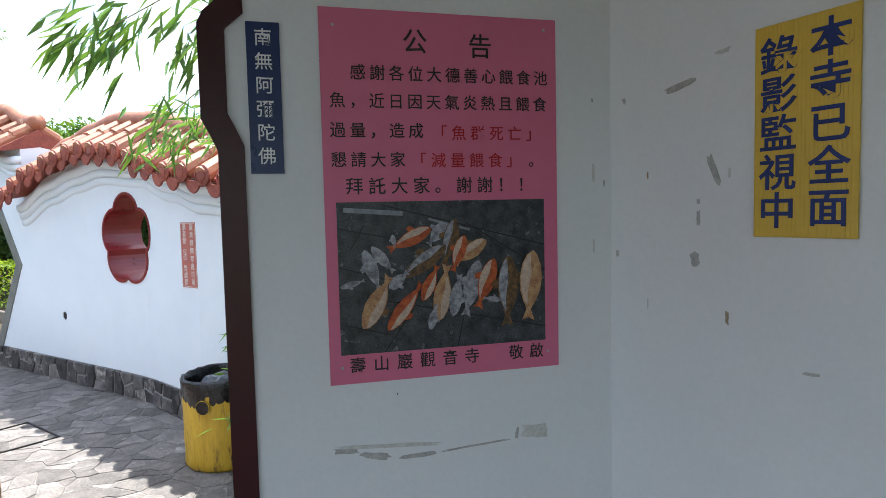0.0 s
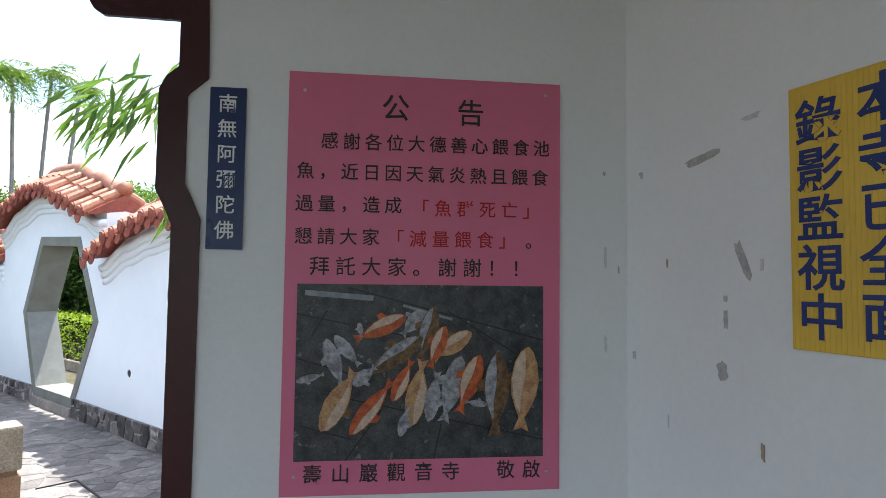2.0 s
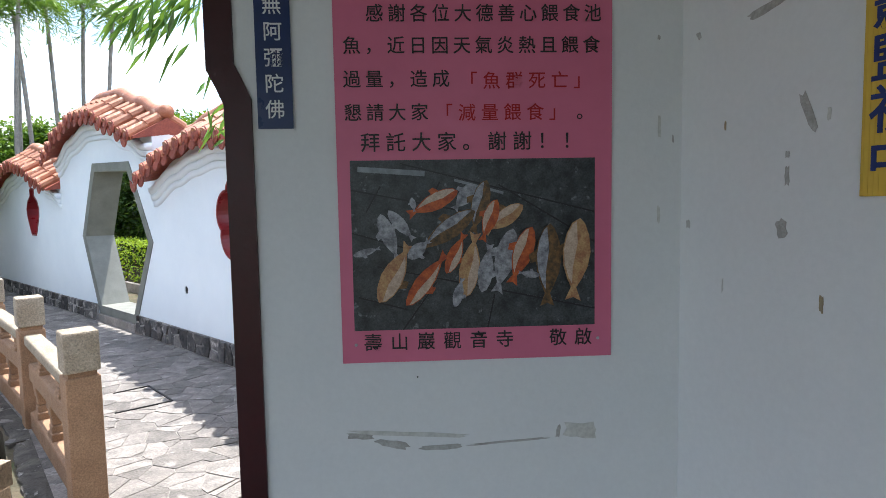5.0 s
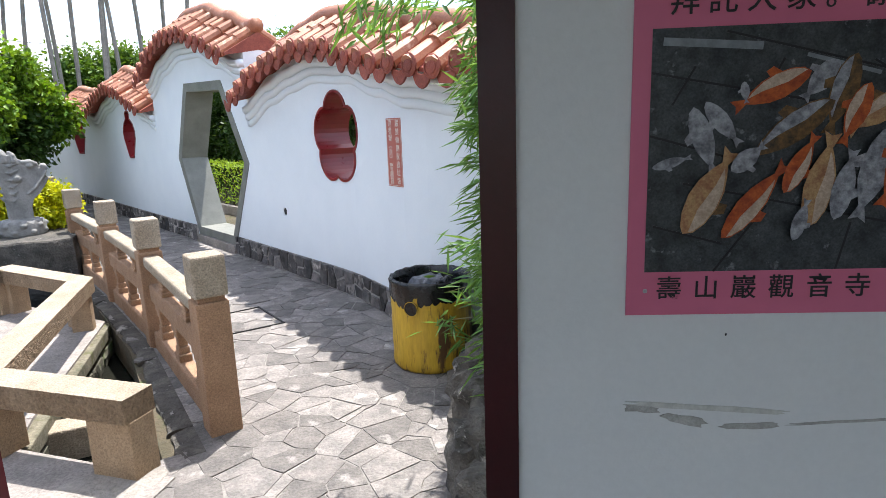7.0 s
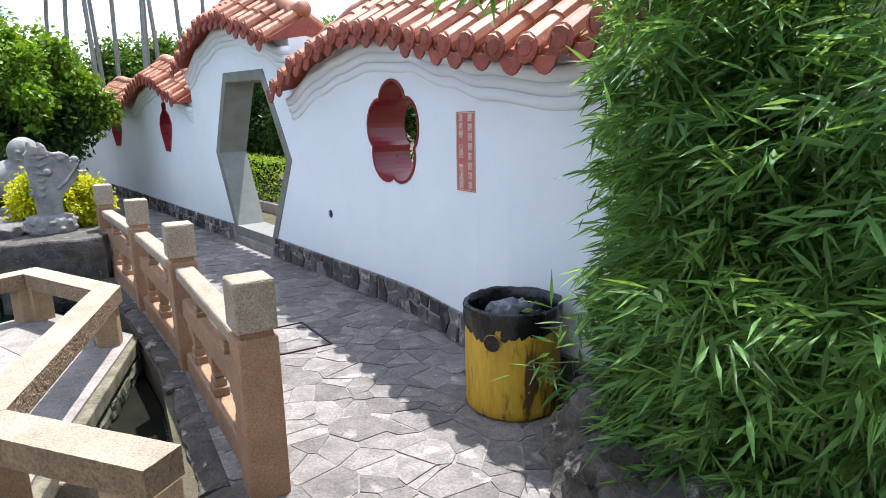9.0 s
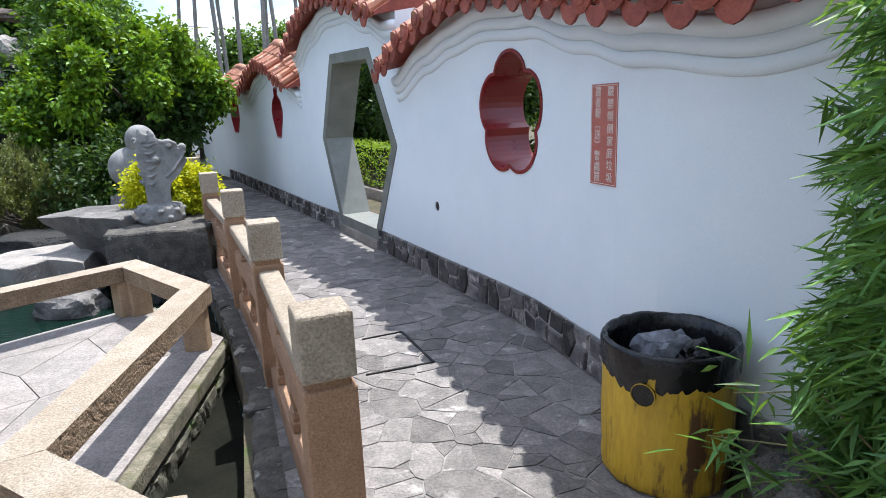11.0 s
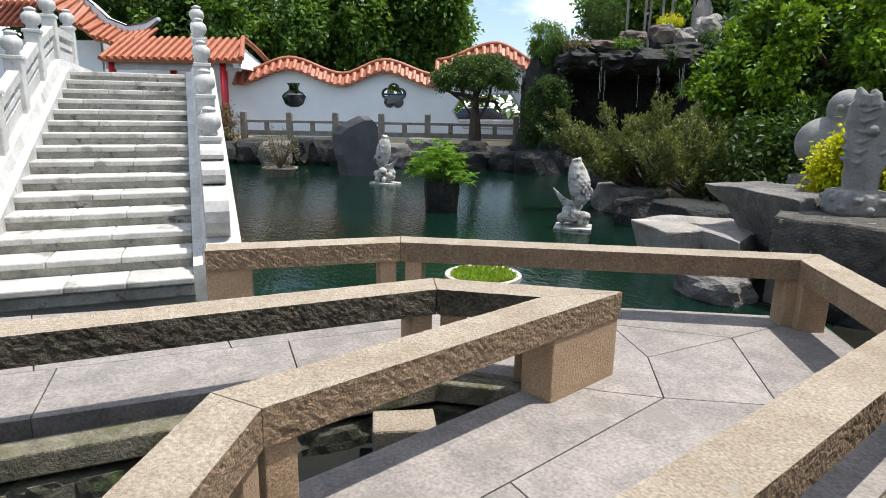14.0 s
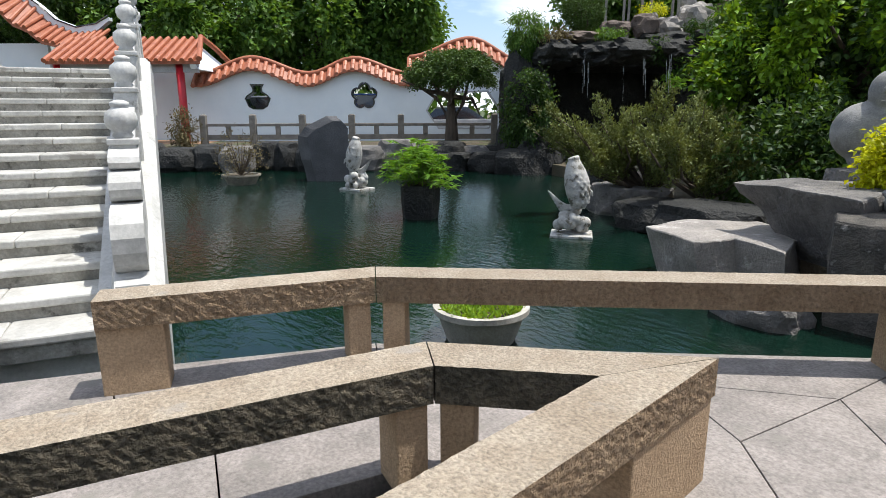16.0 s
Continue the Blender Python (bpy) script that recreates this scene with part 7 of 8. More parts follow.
for q in ((0.0, 0.17, 0.55, 0.33), (0.2, 0.02, 1.0, 0.32), (0.0, 0.42, 0.3, 0.55), (0.2, 1.0, 0.34, 0.72), (0.1, 0.62, 1.0, 0.9), (0.02, 0.8, 0.22, 0.88), (0.55, 1.0, 0.58, 0.8), (0.6, 0.15, 1.0, 0.5), (0.06, 0.3, 0.12, 0.15), (0.3, 0.3, 0.36, 0.13)):
    flat_line(*q, 0.0035, M_PHOTO_LINE)
flat_line(0.03, 0.05, 0.3, 0.08, 0.012, M_PHOTO_LIGHT)
flat_line(0.42, 0.12, 0.62, 0.2, 0.006, M_PHOTO_LIGHT)


def blob(x, y, lx, wx, turn, m, z):
    """A plain tapered flat shape with a forked end."""
    bm = bmesh.new()
    c = ph(x, y)
    mt = Matrix.Translation((c[0], c[1], z)) @ Matrix.Rotation(radians(turn), 4, "Z")
    back = [(-0.5, 0.04), (-0.44, 0.22), (-0.3, 0.4), (-0.1, 0.5), (0.08, 0.44), (0.24, 0.26), (0.34, 0.1), (0.5, 0.3), (0.46, 0.02), (0.5, -0.26), (0.34, -0.09), (0.24, -0.24), (0.08, -0.42), (-0.1, -0.48), (-0.3, -0.4), (-0.44, -0.22)]
    belly = [(-0.46, -0.08), (-0.2, 0.02), (0.1, -0.08), (0.3, -0.06), (0.22, -0.2), (0.06, -0.38), (-0.12, -0.44), (-0.3, -0.36), (-0.42, -0.2)]
    fin = [(-0.2, -0.4), (-0.12, -0.75), (-0.02, -0.7), (-0.04, -0.42)]
    for pts, mm, h in ((back, m, 0.0), (belly, M_F_GREY if m in (M_F_GREY, M_F_BROWN) else M_F_PALE, 0.00045), (fin, M_F_BROWN if m == M_F_CREAM else m, -0.00005)):
        bm = bmesh.new()
        prism(bm, [(p[0] * lx * 1.1, p[1] * wx) for p in pts], h, h + 0.0003)
        bm.transform(mt)
        part("printed_shape", bm, mm, photo)


for k, (x, y, lx, wx, turn, m) in enumerate((
        (0.33, 0.25, 0.10, 0.034, 205, M_F_ORANGE), (0.46, 0.22, 0.06, 0.03, 230, M_F_GREY), (0.52, 0.28, 0.10, 0.036, 255, M_F_BROWN), (0.38, 0.42, 0.13, 0.04, 215, M_F_BROWN), (0.62, 0.35, 0.085, 0.034, 215, M_F_CREAM),
        (0.56, 0.36, 0.08, 0.03, 250, M_F_ORANGE), (0.15, 0.45, 0.09, 0.03, 290, M_F_GREY), (0.2, 0.38, 0.07, 0.024, 310, M_F_GREY), (0.17, 0.66, 0.12, 0.044, 62, M_F_CREAM), (0.3, 0.7, 0.12, 0.034, 52, M_F_ORANGE),
        (0.42, 0.55, 0.08, 0.028, 65, M_F_ORANGE), (0.48, 0.62, 0.12, 0.04, 80, M_F_CREAM), (0.545, 0.64, 0.09, 0.03, 80, M_F_GREY), (0.62, 0.6, 0.12, 0.042, 255, M_F_GREY), (0.69, 0.57, 0.11, 0.04, 250, M_F_ORANGE),
        (0.8, 0.63, 0.15, 0.05, 268, M_F_BROWN), (0.915, 0.60, 0.15, 0.055, 265, M_F_CREAM), (0.43, 0.78, 0.055, 0.02, 75, M_F_GREY), (0.72, 0.68, 0.04, 0.014, 170, M_F_GREY), (0.06, 0.53, 0.05, 0.014, 15, M_F_GREY), (0.25, 0.26, 0.026, 0.012, 280, M_F_GREY), (0.27, 0.52, 0.05, 0.026, 40, M_F_GREY))):
    blob(x, y, lx * 1.15, wx * 1.2, turn, m, 0.0018 + 0.0006 * k)
bm = bmesh.new()
for h, v in ((0.055, 0.045), (0.945, 0.03), (0.05, 0.955), (0.95, 0.955)):
    lathe(bm, [(0.004, 0), (0.003, 0.002)], 8, ((h - 0.5) * PW, (0.5 - v) * PH, 0.0))
part("pins", bm, M_GREYBLUE, poster)

plaque = panel("prayer_plaque", 0.077, 0.358, 0.004, M_BLUE, "narrow dark blue plaque with white vertical writing", "plaque", porch_m(0.0115, 2.136, 0.006))
for i, ch in enumerate("南無阿彌陀佛"):
    text(ch, 0.043, M_WHITEINK, plaque, Matrix.Translation((0, 0.14 - i * 0.056, 0.0008)), align="CENTER")

YW, YH = 0.207, 0.446
board = panel("warning_sign", YW, YH, 0.006, M_YELLOW, "yellow ribbed plastic sign with blue vertical writing", "sign", side_m(0.527, 2.009, 0.008), 0.001)
for i, ch in enumerate("本寺已全面"):
    text(ch, 0.080, M_BLUEINK, board, Matrix.Translation((0.05, 0.165 - i * 0.083, 0.0008)), align="CENTER", bold=0.016)
for i, ch in enumerate("錄影監視中"):
    text(ch, 0.080, M_BLUEINK, board, Matrix.Translation((-0.052, 0.152 - i * 0.081, 0.0008)), align="CENTER", bold=0.016)
bm = bmesh.new()
for i in range(24):
    box(bm, (-YW / 2 + YW * (i + 0.5) / 24, 0, 0.0003), (0.0016, YH * 0.998, 0.0006))
part("ribs", bm, M_YELLOW, board)


def scar(m, w, h, turn, material, parent, seed, name="paint_scar"):
    """A torn patch with a ragged outline, set 1 mm proud."""
    r = random.Random(seed)
    bm = bmesh.new()
    n = 14
    pts = []
    for i in range(n):
        a = 2 * math.pi * i / n
        k = r.uniform(0.7, 1.1)
        sq = 1 / max(abs(math.cos(a)), abs(math.sin(a))) * 0.9
        pts.append((math.cos(a) * w / 2 * k * sq, math.sin(a) * h / 2 * k * sq))
    prism(bm, pts, 0.0, 0.0012)
    bm.transform(m @ Matrix.Rotation(radians(turn), 4, "Z"))
    return part(name, bm, material, parent)


for k, (u, z, w, h, turn, m) in enumerate(((0.226, 2.15, 0.10, 0.02, 10, M_SCAR), (0.342, 2.207, 0.045, 0.012, 5, M_TAPE), (0.05, 2.143, 0.012, 0.02, 30, M_SCAR), (0.129, 1.939, 0.006, 0.022, 0, M_TAPE_BROWN), (0.322, 1.94, 0.02, 0.10, 22, M_SCAR),
                                             (0.361, 1.93, 0.008, 0.024, 0, M_TAPE), (0.28, 1.867, 0.01, 0.014, 0, M_SCAR), (0.28, 1.826, 0.012, 0.045, 0, M_SCAR), (0.271, 1.727, 0.026, 0.045, 10, M_SCAR), (0.025, 1.729, 0.014, 0.022, 0, M_SCAR),
                                             (0.357, 1.595, 0.010, 0.034, 0, M_TAPE_BROWN), (0.129, 1.60, 0.004, 0.034, 0, M_TAPE), (0.547, 1.504, 0.04, 0.009, 2, M_SCAR))):
    scar(side_m(u, z, 0.0), w, h, turn, m, WALL_SIDE, k)
for k, (u, z, w, h, turn, m) in enumerate(((0.876, 2.153, 0.008, 0.012, 0, M_SCAR), (0.879, 1.954, 0.009, 0.055, 0, M_TAPE), (0.879, 1.75, 0.009, 0.05, 0, M_TAPE), (0.911, 1.925, 0.005, 0.02, 0, M_SCAR), (0.312, 1.386, 0.004, 0.005, 0, M_INK),
                                             (0.175, 1.25, 0.075, 0.018, -6, M_SCAR), (0.25, 1.228, 0.09, 0.02, -10, M_SCAR), (0.36, 1.216, 0.13, 0.014, 2, M_SCAR), (0.53, 1.224, 0.22, 0.006, 3, M_SCAR), (0.642, 1.245, 0.012, 0.035, -10, M_SCAR), (0.694, 1.244, 0.096, 0.044, 1, M_TAPE), (0.30, 1.25, 0.32, 0.012, -4, M_TAPE))):
    scar(porch_m(u, z, 0.0), w, h, turn, m, WALL_DOOR, 40 + k)

# red warning sign on the garden wall
rs = panel("wall_notice", 0.254, 0.58, 0.004, M_SIGNRED, "faded red vertical notice with pale writing", "sign", wall_m(0.835, 1.52, 0.008))
for i, ch in enumerate("嚴禁傾倒家庭垃圾"):
    text(ch, 0.062, M_SIGNTEXT, rs, Matrix.Translation((0.06, 0.243 - i * 0.0695, 0.0008)), align="CENTER", bold=0.006)
for i, ch in enumerate("違者報︵送︶警處罰"):
    text(ch, 0.062, M_SIGNTEXT, rs, Matrix.Translation((-0.06, 0.245 - i * 0.0615, 0.0008)), align="CENTER", bold=0.006)
bm = bmesh.new()
for sg in (-1, 1):
    box(bm, (sg * 0.12, 0, 0.0006), (0.004, 0.56, 0.0006))
    box(bm, (0, sg * 0.281, 0.0006), (0.24, 0.004, 0.0006))
part("border", bm, M_SIGNTEXT, rs)
# drain pipe end in the wall
bm = bmesh.new()
lathe(bm, [(0.048, 0), (0.048, 0.3)], 14, m=wall_m(3.42, 0.76, -0.31))
tagged(link_mesh("drain_hole", bm, M_CABLE), "black drain hole in the white wall", "drain", kind="structure")


# ---- litter bin ----
def litter_bin(c):
    t = thing("litter_bin", "battered yellow drum bin lined with a black bag", "bin", c)
    r, h, n = 0.295, 0.64, 48
    bm = bmesh.new()
    rings = []
    for rr, z in ((0.95, 0.0), (0.985, 0.015), (1.0, 0.05), (0.985, 0.1), (1.0, 0.2), (1.0, 0.3), (1.0, 0.4), (1.0, 0.5), (1.01, 0.58), (1.0, 0.62), (0.98, h), (0.95, h), (0.94, 0.5), (0.9, 0.05)):
        row = []
        for i in range(n):
            a = 2 * math.pi * i / n
            dent = 1 + 0.02 * noise.noise(Vector((math.cos(a) * 2.2, math.sin(a) * 2.2, z * 5)))
            flute = 1 + 0.010 * math.cos(a * 16)
            row.append(bm.verts.new((r * rr * dent * flute * math.cos(a), r * rr * dent * flute * math.sin(a), z)))
        rings.append(row)
    for a, b in zip(rings, rings[1:]):
        for i in range(n):
            bm.faces.new((a[i], a[(i + 1) % n], b[(i + 1) % n], b[i]))
    bm.faces.new(rings[0][::-1])
    bm.faces.new(rings[-1])
    part("drum", bm, M_BINY, t, smooth=True)
    bm = bmesh.new()
    rings = []
    for j, (rr, z) in enumerate(((1.0, 0.515), (1.03, 0.54), (1.03, 0.60), (1.04, 0.645), (1.0, 0.668), (0.94, 0.66), (0.9, 0.6), (0.86, 0.45), (0.7, 0.36), (0.3, 0.34))):
        row = []
        for i in range(n * 2):
            a = math.pi * i / n
            w = noise.noise(Vector((math.cos(a) * 5, math.sin(a) * 5, j * 0.6)))
            w2 = noise.noise(Vector((math.cos(a) * 13, math.sin(a) * 13, j * 0.4)))
            low = 0.05 * max(0, math.cos(a - 3.9)) ** 10 if j == 0 else 0.0
            row.append(bm.verts.new((r * (rr + 0.025 * w + 0.02 * w2) * math.cos(a), r * (rr + 0.025 * w + 0.02 * w2) * math.sin(a), z + 0.010 * w - low + (0.05 * w2 if j == 0 else 0))))
        rings.append(row)
    for a, b in zip(rings, rings[1:]):
        for i in range(n * 2):
            bm.faces.new((a[i], a[(i + 1) % (n * 2)], b[(i + 1) % (n * 2)], b[i]))
    bm.faces.new(rings[-1])
    part("bag", bm, M_BAG, t, "black plastic bag folded over the rim", smooth=True)
    for k, (x, y, s, m) in enumerate(((0.02, 0.06, 0.15, M_BAGGREY), (0.1, -0.05, 0.09, M_BAG), (-0.08, -0.06, 0.08, M_BAGGREY))):
        bm = bmesh.new()
        lump(bm, (x, y, 0.52), (s, s * 0.8, 0.12), k * 3.1 + 1, 0.4, 3, 2.5)
        part("rubbish", bm, m, t)
    bm = bmesh.new()
    a0 = radians(229)
    m = Matrix.Rotation(a0, 4, "Z") @ Matrix.Translation((r * 1.012, 0, 0.485)) @ Matrix.Rotation(radians(90), 4, "Y")
    lathe(bm, [(0.052, -0.004), (0.052, 0.006)], 18, m=m)
    part("hand_hole", bm, M_BAG, t, "dark round hand hole")
    bm = bmesh.new()
    for i in range(20):
        a = 2 * math.pi * i / 20
        a2 = 2 * math.pi * (i + 1) / 20
        q = [m @ Vector((k * math.cos(b), k * math.sin(b), 0.008)) for b in (a, a2) for k in (0.050, 0.0545)]
        bm.faces.new([bm.verts.new(v) for v in (q[0], q[1], q[3], q[2])])
    bmesh.ops.remove_doubles(bm, verts=list(bm.verts), dist=1e-5)
    ex = bmesh.ops.extrude_face_region(bm, geom=list(bm.faces))
    bmesh.ops.translate(bm, verts=[v for v in ex["geom"] if isinstance(v, bmesh.types.BMVert)], vec=Vector((math.cos(a0), math.sin(a0), 0)) * 0.004)
    part("hole_rim", bm, M_BINY, t)
    return t


litter_bin((1.13, 4.80, 0.004))
# access cover in the paving: a thin metal angle
bm = bmesh.new()
box(bm, (-0.087, 6.41, 0.003), (0.66, 0.014, 0.012), -68)
box(bm, (-0.19, 6.03, 0.003), (0.48, 0.014, 0.012), 19)
box(bm, (-0.36, 6.655, 0.003), (0.33, 0.008, 0.012), 23)
tagged(link_mesh("drain_cover_edge", bm, M_CABLE), "thin dark metal edge of a cover in the paving", "drain cover")


# ---- pieces: roof tiles, flagstones, plinth stones ----
def cut_cell(centre, others, start, weigh=None):
    """The cell of centre among others: a convex outline cut by the lines halfway to each neighbour, or nearer to the one of less weight."""
    poly = [Vector(p) for p in start]
    c = Vector(centre)
    for o in others:
        o = Vector(o)
        d = o - c
        if d.length < 1e-6 or d.length > 1.6:
            continue
        mid, out = (o + c) / 2, []
        if weigh:
            mid = mid + d * (weigh(c) - weigh(o)) / (2 * d.length_squared)
        for a, b in zip(poly, poly[1:] + poly[:1]):
            fa, fb = (a - mid).dot(d), (b - mid).dot(d)
            if fa <= 0:
                out.append(a)
            if fa * fb < 0:
                out.append(a.lerp(b, fa / (fa - fb)))
        poly = out
        if len(poly) < 3:
            return []
    return poly


def shrink(poly, g):
    c = sum(poly, Vector((0, 0))) / len(poly)
    q = ring_shape([tuple(p) for p in poly], -g)
    return [Vector(p) for p in q], c


def inside(p, poly):
    x, y = p
    hit = False
    for (x0, y0), (x1, y1) in zip(poly, poly[1:] + poly[:1]):
        if (y0 > y) != (y1 > y) and x < (x1 - x0) * (y - y0) / (y1 - y0) + x0:
            hit = not hit
    return hit


def tidy(poly):
    """Drop corners that lie closer than 3 cm to the one before."""
    out = []
    for p in poly:
        if not out or (p - out[-1]).length > 0.03:
            out.append(p)
    if len(out) > 2 and (out[0] - out[-1]).length < 0.03:
        out.pop()
    return out


rng = random.Random(77)
seeds = []
y = 1.9
row = 0
while y < 19.5:
    x = -7.6 + (0.11 if row % 2 else 0.0)
    while x < 1.6:
        p = (x + rng.uniform(-0.11, 0.11), y + rng.uniform(-0.10, 0.10))
        if rng.random() < 0.74:
            seeds.append(p)
        x += 0.165
    y += 0.15
    row += 1
far_bm = bmesh.new()
count = 0
for p in seeds:
    if not inside(p, PAVE):
        continue
    near = [q for q in seeds if abs(q[0] - p[0]) < 1.1 and abs(q[1] - p[1]) < 1.1 and q != p]
    cell = cut_cell(p, near, [(p[0] - 0.6, p[1] - 0.6), (p[0] + 0.6, p[1] - 0.6), (p[0] + 0.6, p[1] + 0.6), (p[0] - 0.6, p[1] + 0.6)], lambda v: 0.018 * noise.noise(Vector((v.x * 7.3, v.y * 7.3, 2.0))))
    cell = tidy(cell)
    if len(cell) < 3:
        continue
    q, c = shrink(cell, rng.uniform(0.001, 0.0045))
    q = [v + Vector((rng.uniform(-0.005, 0.005), rng.uniform(-0.005, 0.005))) for v in q]
    if sum((v - c).length for v in q) / len(q) < 0.035:
        continue
    top = rng.uniform(-0.003, 0.0015)
    if p[1] < 8.4 and count < 300:
        bm = bmesh.new()
        prism(bm, [(v.x - p[0], v.y - p[1]) for v in q], -0.02, top)
        ob = part("flagstone", bm, M_FLAG, PAVEMENT)
        ob.location = (p[0], p[1], 0)
        count += 1
    else:
        prism(far_bm, [tuple(v) for v in q], -0.02, top)
ob = part("far_flagstones", far_bm, M_FLAG_FAR, PAVEMENT)
tagged(ob, kind="stuff")

# rubble plinth along the garden wall
plinth = thing("plinth", "low plinth of dark slate rubble along the white wall", "plinth", kind="structure")
PLINTH_H = 0.27
for a, b in ((-0.6, 5.04), (6.63, 16.0)):
    bm = bmesh.new()
    k = int((b - a) / 0.3)
    rows = []
    for i in range(k + 1):
        s = a + (b - a) * i / k
        rows.append([bm.verts.new(wall_map(s, d, z)) for d, z in ((0.0, -0.02), (-0.03, -0.02), (-0.03, PLINTH_H - 0.03), (0.0, PLINTH_H - 0.012))])
    for r0, r1 in zip(rows, rows[1:]):
        for q in range(3):
            bm.faces.new((r0[q], r0[q + 1], r1[q + 1], r1[q]))
    bm.faces.new(rows[0])
    bm.faces.new(rows[-1])
    bmesh.ops.recalc_face_normals(bm, faces=list(bm.faces))
    part("mortar_bed", bm, M_PALE_MORTAR, plinth)
    pts = []
    s = a + 0.08
    while s < b:
        w = rng.uniform(0.12, 0.24)
        if rng.random() < 0.55:
            pts += [(s, rng.uniform(0.04, 0.1)), (s + rng.uniform(-0.04, 0.04), rng.uniform(0.17, 0.24))]
        else:
            pts.append((s, rng.uniform(0.1, 0.17)))
        s += w
    for p in pts:
        near = [q for q in pts if abs(q[0] - p[0]) < 0.7 and q != p]
        lo, hi = max(a, p[0] - 0.5), min(b, p[0] + 0.5)
        cell = tidy(cut_cell(p, near, [(lo, 0.0), (hi, 0.0), (hi, PLINTH_H), (lo, PLINTH_H)]))
        if len(cell) < 3:
            continue
        q, c = shrink(cell, 0.010)
        bm = bmesh.new()
        dep = rng.uniform(0.038, 0.055)
        f0 = [bm.verts.new(wall_map(v.x, -0.02, v.y)) for v in q]
        f1 = [bm.verts.new(wall_map(c.x + (v.x - c.x) * 0.93, -dep + rng.uniform(-0.005, 0.005), c.y + (v.y - c.y) * 0.93)) for v in q]
        n = len(q)
        bm.faces.new(f1)
        for k2 in range(n):
            bm.faces.new((f0[k2], f0[(k2 + 1) % n], f1[(k2 + 1) % n], f1[k2]))
        bmesh.ops.recalc_face_normals(bm, faces=list(bm.faces))
        part("stone", bm, M_PLINTH, plinth)
# threshold of the gateway
bm = bmesh.new()
slab_shape(bm, [(5.08, -0.02), (6.58, -0.02), (6.58, 0.115), (5.08, 0.115)], [], THICK + 0.1)
for v in bm.verts:
    v.co.y -= 0.05
bend(bm)
tagged(link_mesh("threshold", bm, M_SLAB), "grey stone sill of the gateway", "sill", kind="structure")

# barrel tiles over the garden wall
PITCH = 0.255
HALF = 0.22  # from the face to the ridge line


def shared_mesh(name, bm, material, smooth=True):
    me = bpy.data.meshes.new(name)
    bm.to_mesh(me)
    bm.free()
    me.materials.append(material)
    if smooth:
        me.shade_smooth()
    return me


def barrel(r0, r1, length):
    bm = bmesh.new()
    n = 10
    rings = []
    for yy, r in ((0.0, r0), (length, r1)):
        rings.append([bm.verts.new((r * math.cos(2 * math.pi * i / n), yy, r * math.sin(2 * math.pi * i / n))) for i in range(n)])
    for i in range(n):
        bm.faces.new((rings[0][i], rings[0][(i + 1) % n], rings[1][(i + 1) % n], rings[1][i]))
    bm.faces.new(rings[1][::-1])
    bm.faces.new(rings[0])
    bmesh.ops.recalc_face_normals(bm, faces=list(bm.faces))
    return bm


ME_TILE = shared_mesh("tile", barrel(0.078, 0.068, 0.30), M_TILE, False)
bm = bmesh.new()
m90 = Matrix.Rotation(radians(90), 4, "X")
lathe(bm, [(0.086, 0.0), (0.088, 0.012), (0.070, 0.02), (0.066, 0.012), (0.05, 0.014), (0.045, 0.02), (0.02, 0.024)], 16, m=m90)
ME_END = shared_mesh("tile_end", bm, M_TILE_RED, False)
bm = bmesh.new()
pts = [(-0.098, 0.045), (-0.094, -0.02), (-0.07, -0.07), (-0.035, -0.1), (0.0, -0.112), (0.035, -0.1), (0.07, -0.07), (0.094, -0.02), (0.098, 0.045), (0.05, 0.0), (0.0, -0.012), (-0.05, 0.0)]
f0 = [bm.verts.new((x, 0.0, z)) for x, z in pts]
f1 = [bm.verts.new((x, 0.018, z)) for x, z in pts]
bm.faces.new(f0)
bm.faces.new(f1[::-1])
for k in range(len(pts)):
    bm.faces.new((f0[k], f0[(k + 1) % len(pts)], f1[(k + 1) % len(pts)], f1[k]))
bmesh.ops.recalc_face_normals(bm, faces=list(bm.faces))
ME_DRIP = shared_mesh("drip_tile", bm, M_TILE_RED, False)

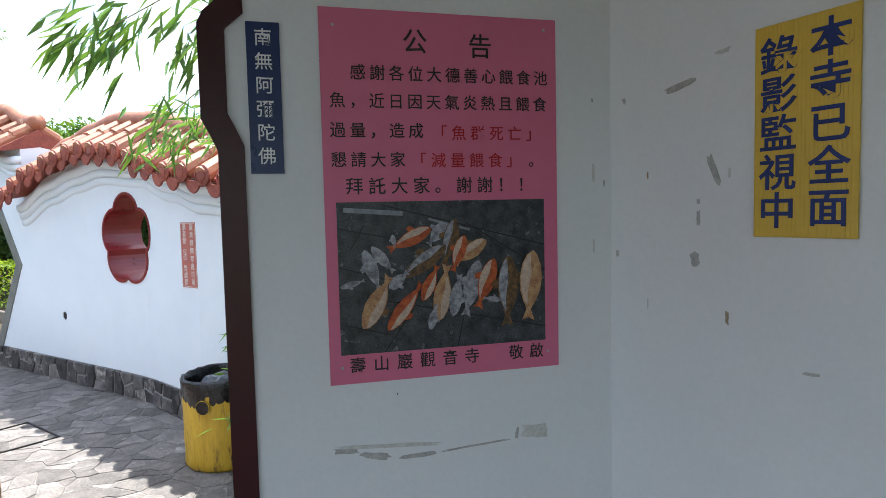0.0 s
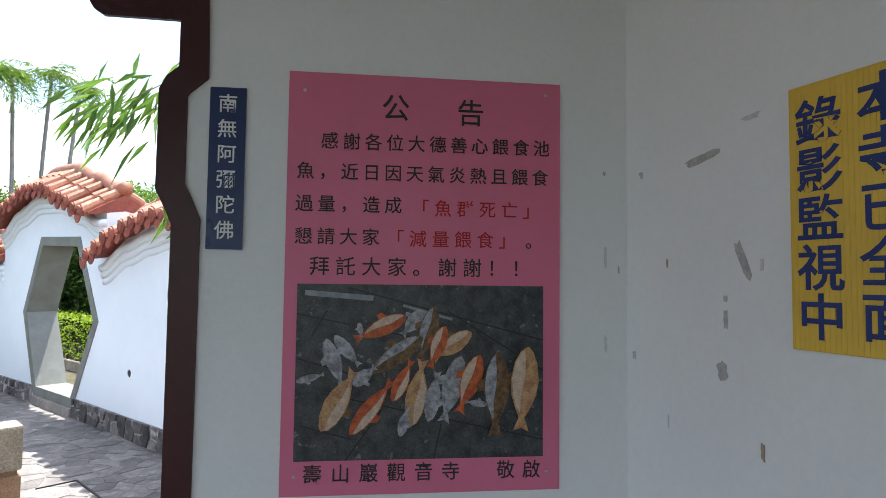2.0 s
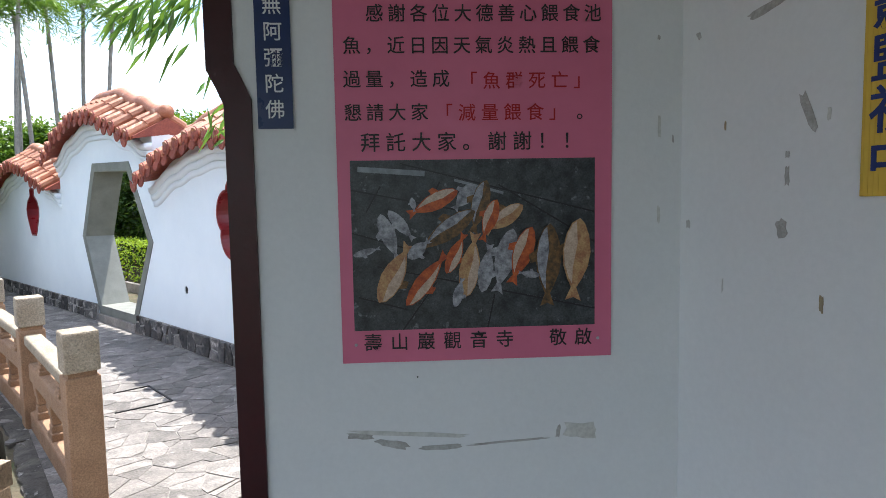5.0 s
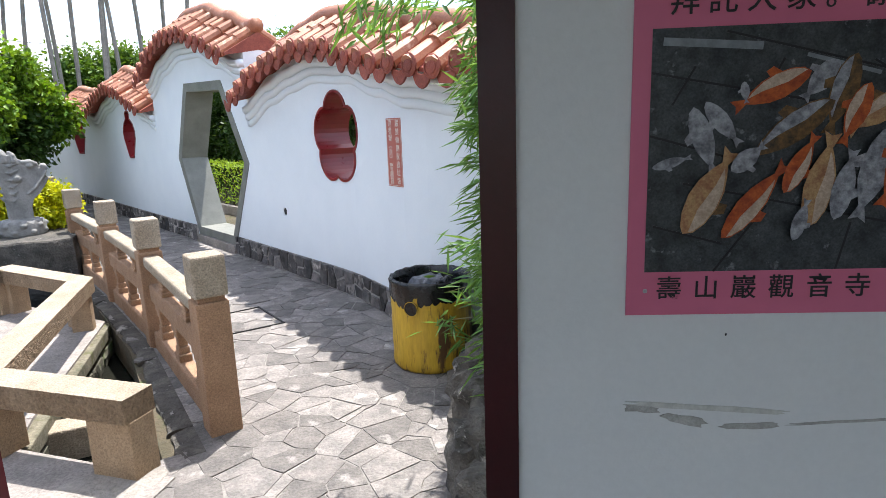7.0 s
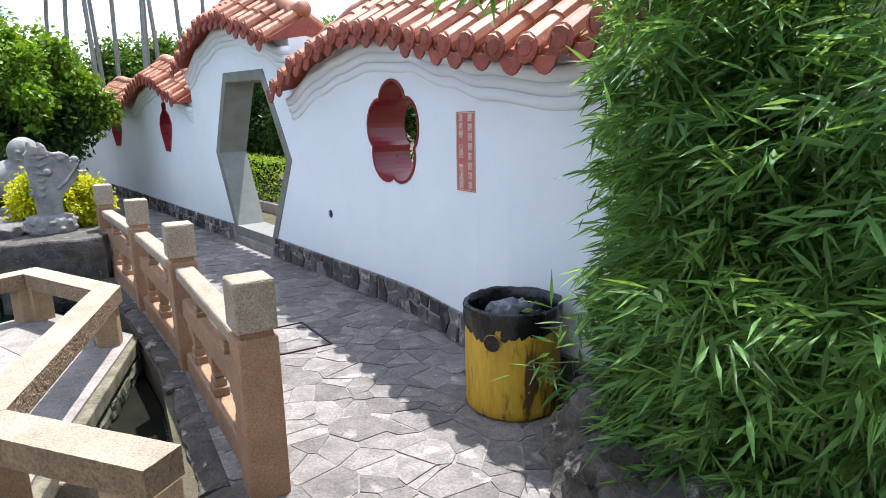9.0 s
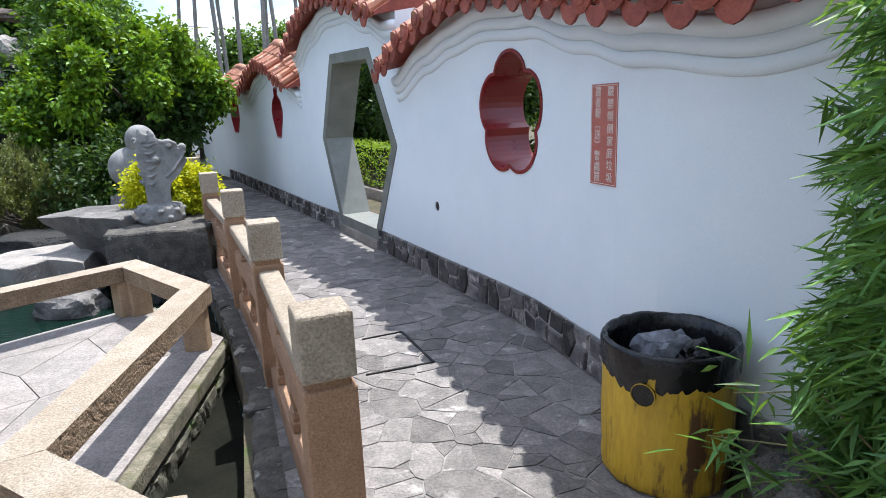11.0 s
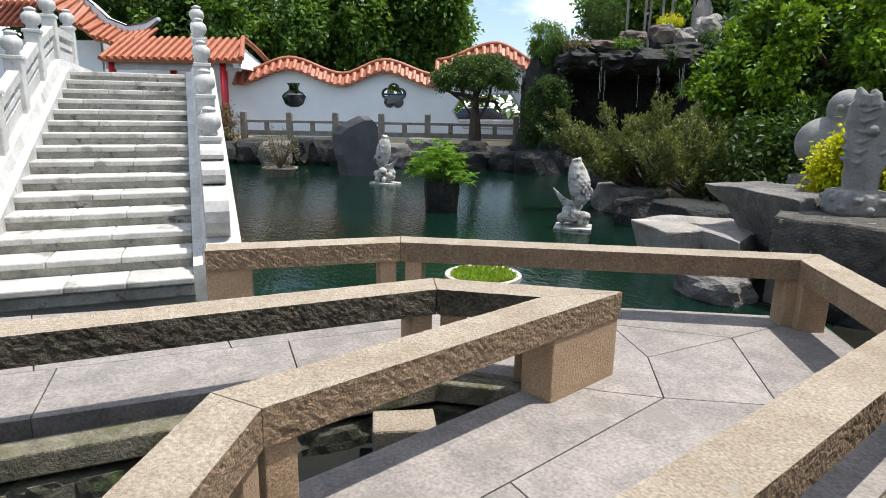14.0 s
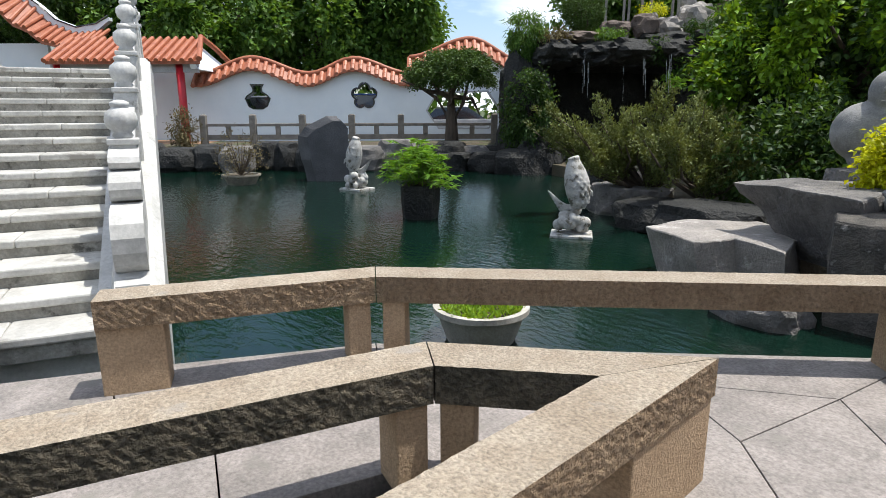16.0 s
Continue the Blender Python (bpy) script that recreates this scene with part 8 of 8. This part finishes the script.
for idx, (nm, curve, a, b) in enumerate(RUNS):
    roof = thing("roof_garden_%d" % (idx + 1), "terracotta barrel tiles over the wavy wall top", "roof tiles", kind="structure")
    k = int((b - a) / PITCH)
    slope = math.atan2(0.30, 0.50)
    for j in range(k + 1):
        s = a + (b - a) * (j + 0.5) / (k + 1)
        z = fcurve(curve, s) + 0.06
        for row in range(2):
            jig = rng.uniform(-0.008, 0.008)
            for sgn in (1, -1):
                dep = -0.27 + row * 0.24 if sgn == 1 else 2 * HALF + 0.27 - row * 0.24
                p = wall_map(s + jig, dep, z + row * 0.155)
                t = wall_at(s)[1]
                n = Vector((t.y, -t.x)) * sgn
                yv = Vector((n.x * math.cos(slope), n.y * math.cos(slope), math.sin(slope)))
                xv = Vector((n.y, -n.x, 0))
                zv = xv.cross(yv)
                ob = new("tile", ME_TILE)
                ob.parent = roof
                ob.matrix_local = Matrix(((xv.x, yv.x, zv.x, p.x), (xv.y, yv.y, zv.y, p.y), (xv.z, yv.z, zv.z, p.z), (0, 0, 0, 1)))
        for me, ds, dz, dep in ((ME_END, 0.0, 0.0, -0.272), (ME_DRIP, PITCH / 2, -0.045, -0.268)):
            p = wall_map(s + ds, dep, fcurve(curve, s + ds) + 0.06 + dz)
            t = wall_at(s + ds)[1]
            n = Vector((t.y, -t.x))
            xv = Vector((n.y, -n.x, 0))
            ob = new(me.name, me)
            ob.parent = roof
            ob.matrix_local = Matrix(((xv.x, n.x, 0, p.x), (xv.y, n.y, 0, p.y), (0, 0, 1, p.z), (0, 0, 0, 1)))
    # bed under the tiles and ridge above
    bm = bmesh.new()
    m = int((b - a) / 0.1)
    rows, crest = [], []
    for i in range(m + 1):
        s = a + (b - a) * i / m
        z = fcurve(curve, s)
        rows.append([bm.verts.new(wall_map(s, d, z + h)) for d, h in ((-0.23, 0.02), (-0.23, 0.05), (HALF, 0.32), (2 * HALF + 0.23, 0.05), (2 * HALF + 0.23, 0.02), (HALF, 0.1))])
        crest.append(wall_map(s, HALF, z + 0.40))
    for r0, r1 in zip(rows, rows[1:]):
        for q in range(6):
            bm.faces.new((r0[q], r0[(q + 1) % 6], r1[(q + 1) % 6], r1[q]))
    bm.faces.new(rows[0])
    bm.faces.new(rows[-1])
    bmesh.ops.recalc_face_normals(bm, faces=list(bm.faces))
    part("tile_bed", bm, M_TILE_RED, roof)
    bm = bmesh.new()
    tube(bm, crest, [0.095] * len(crest), 10)
    part("ridge", bm, M_TILE, roof, smooth=True)
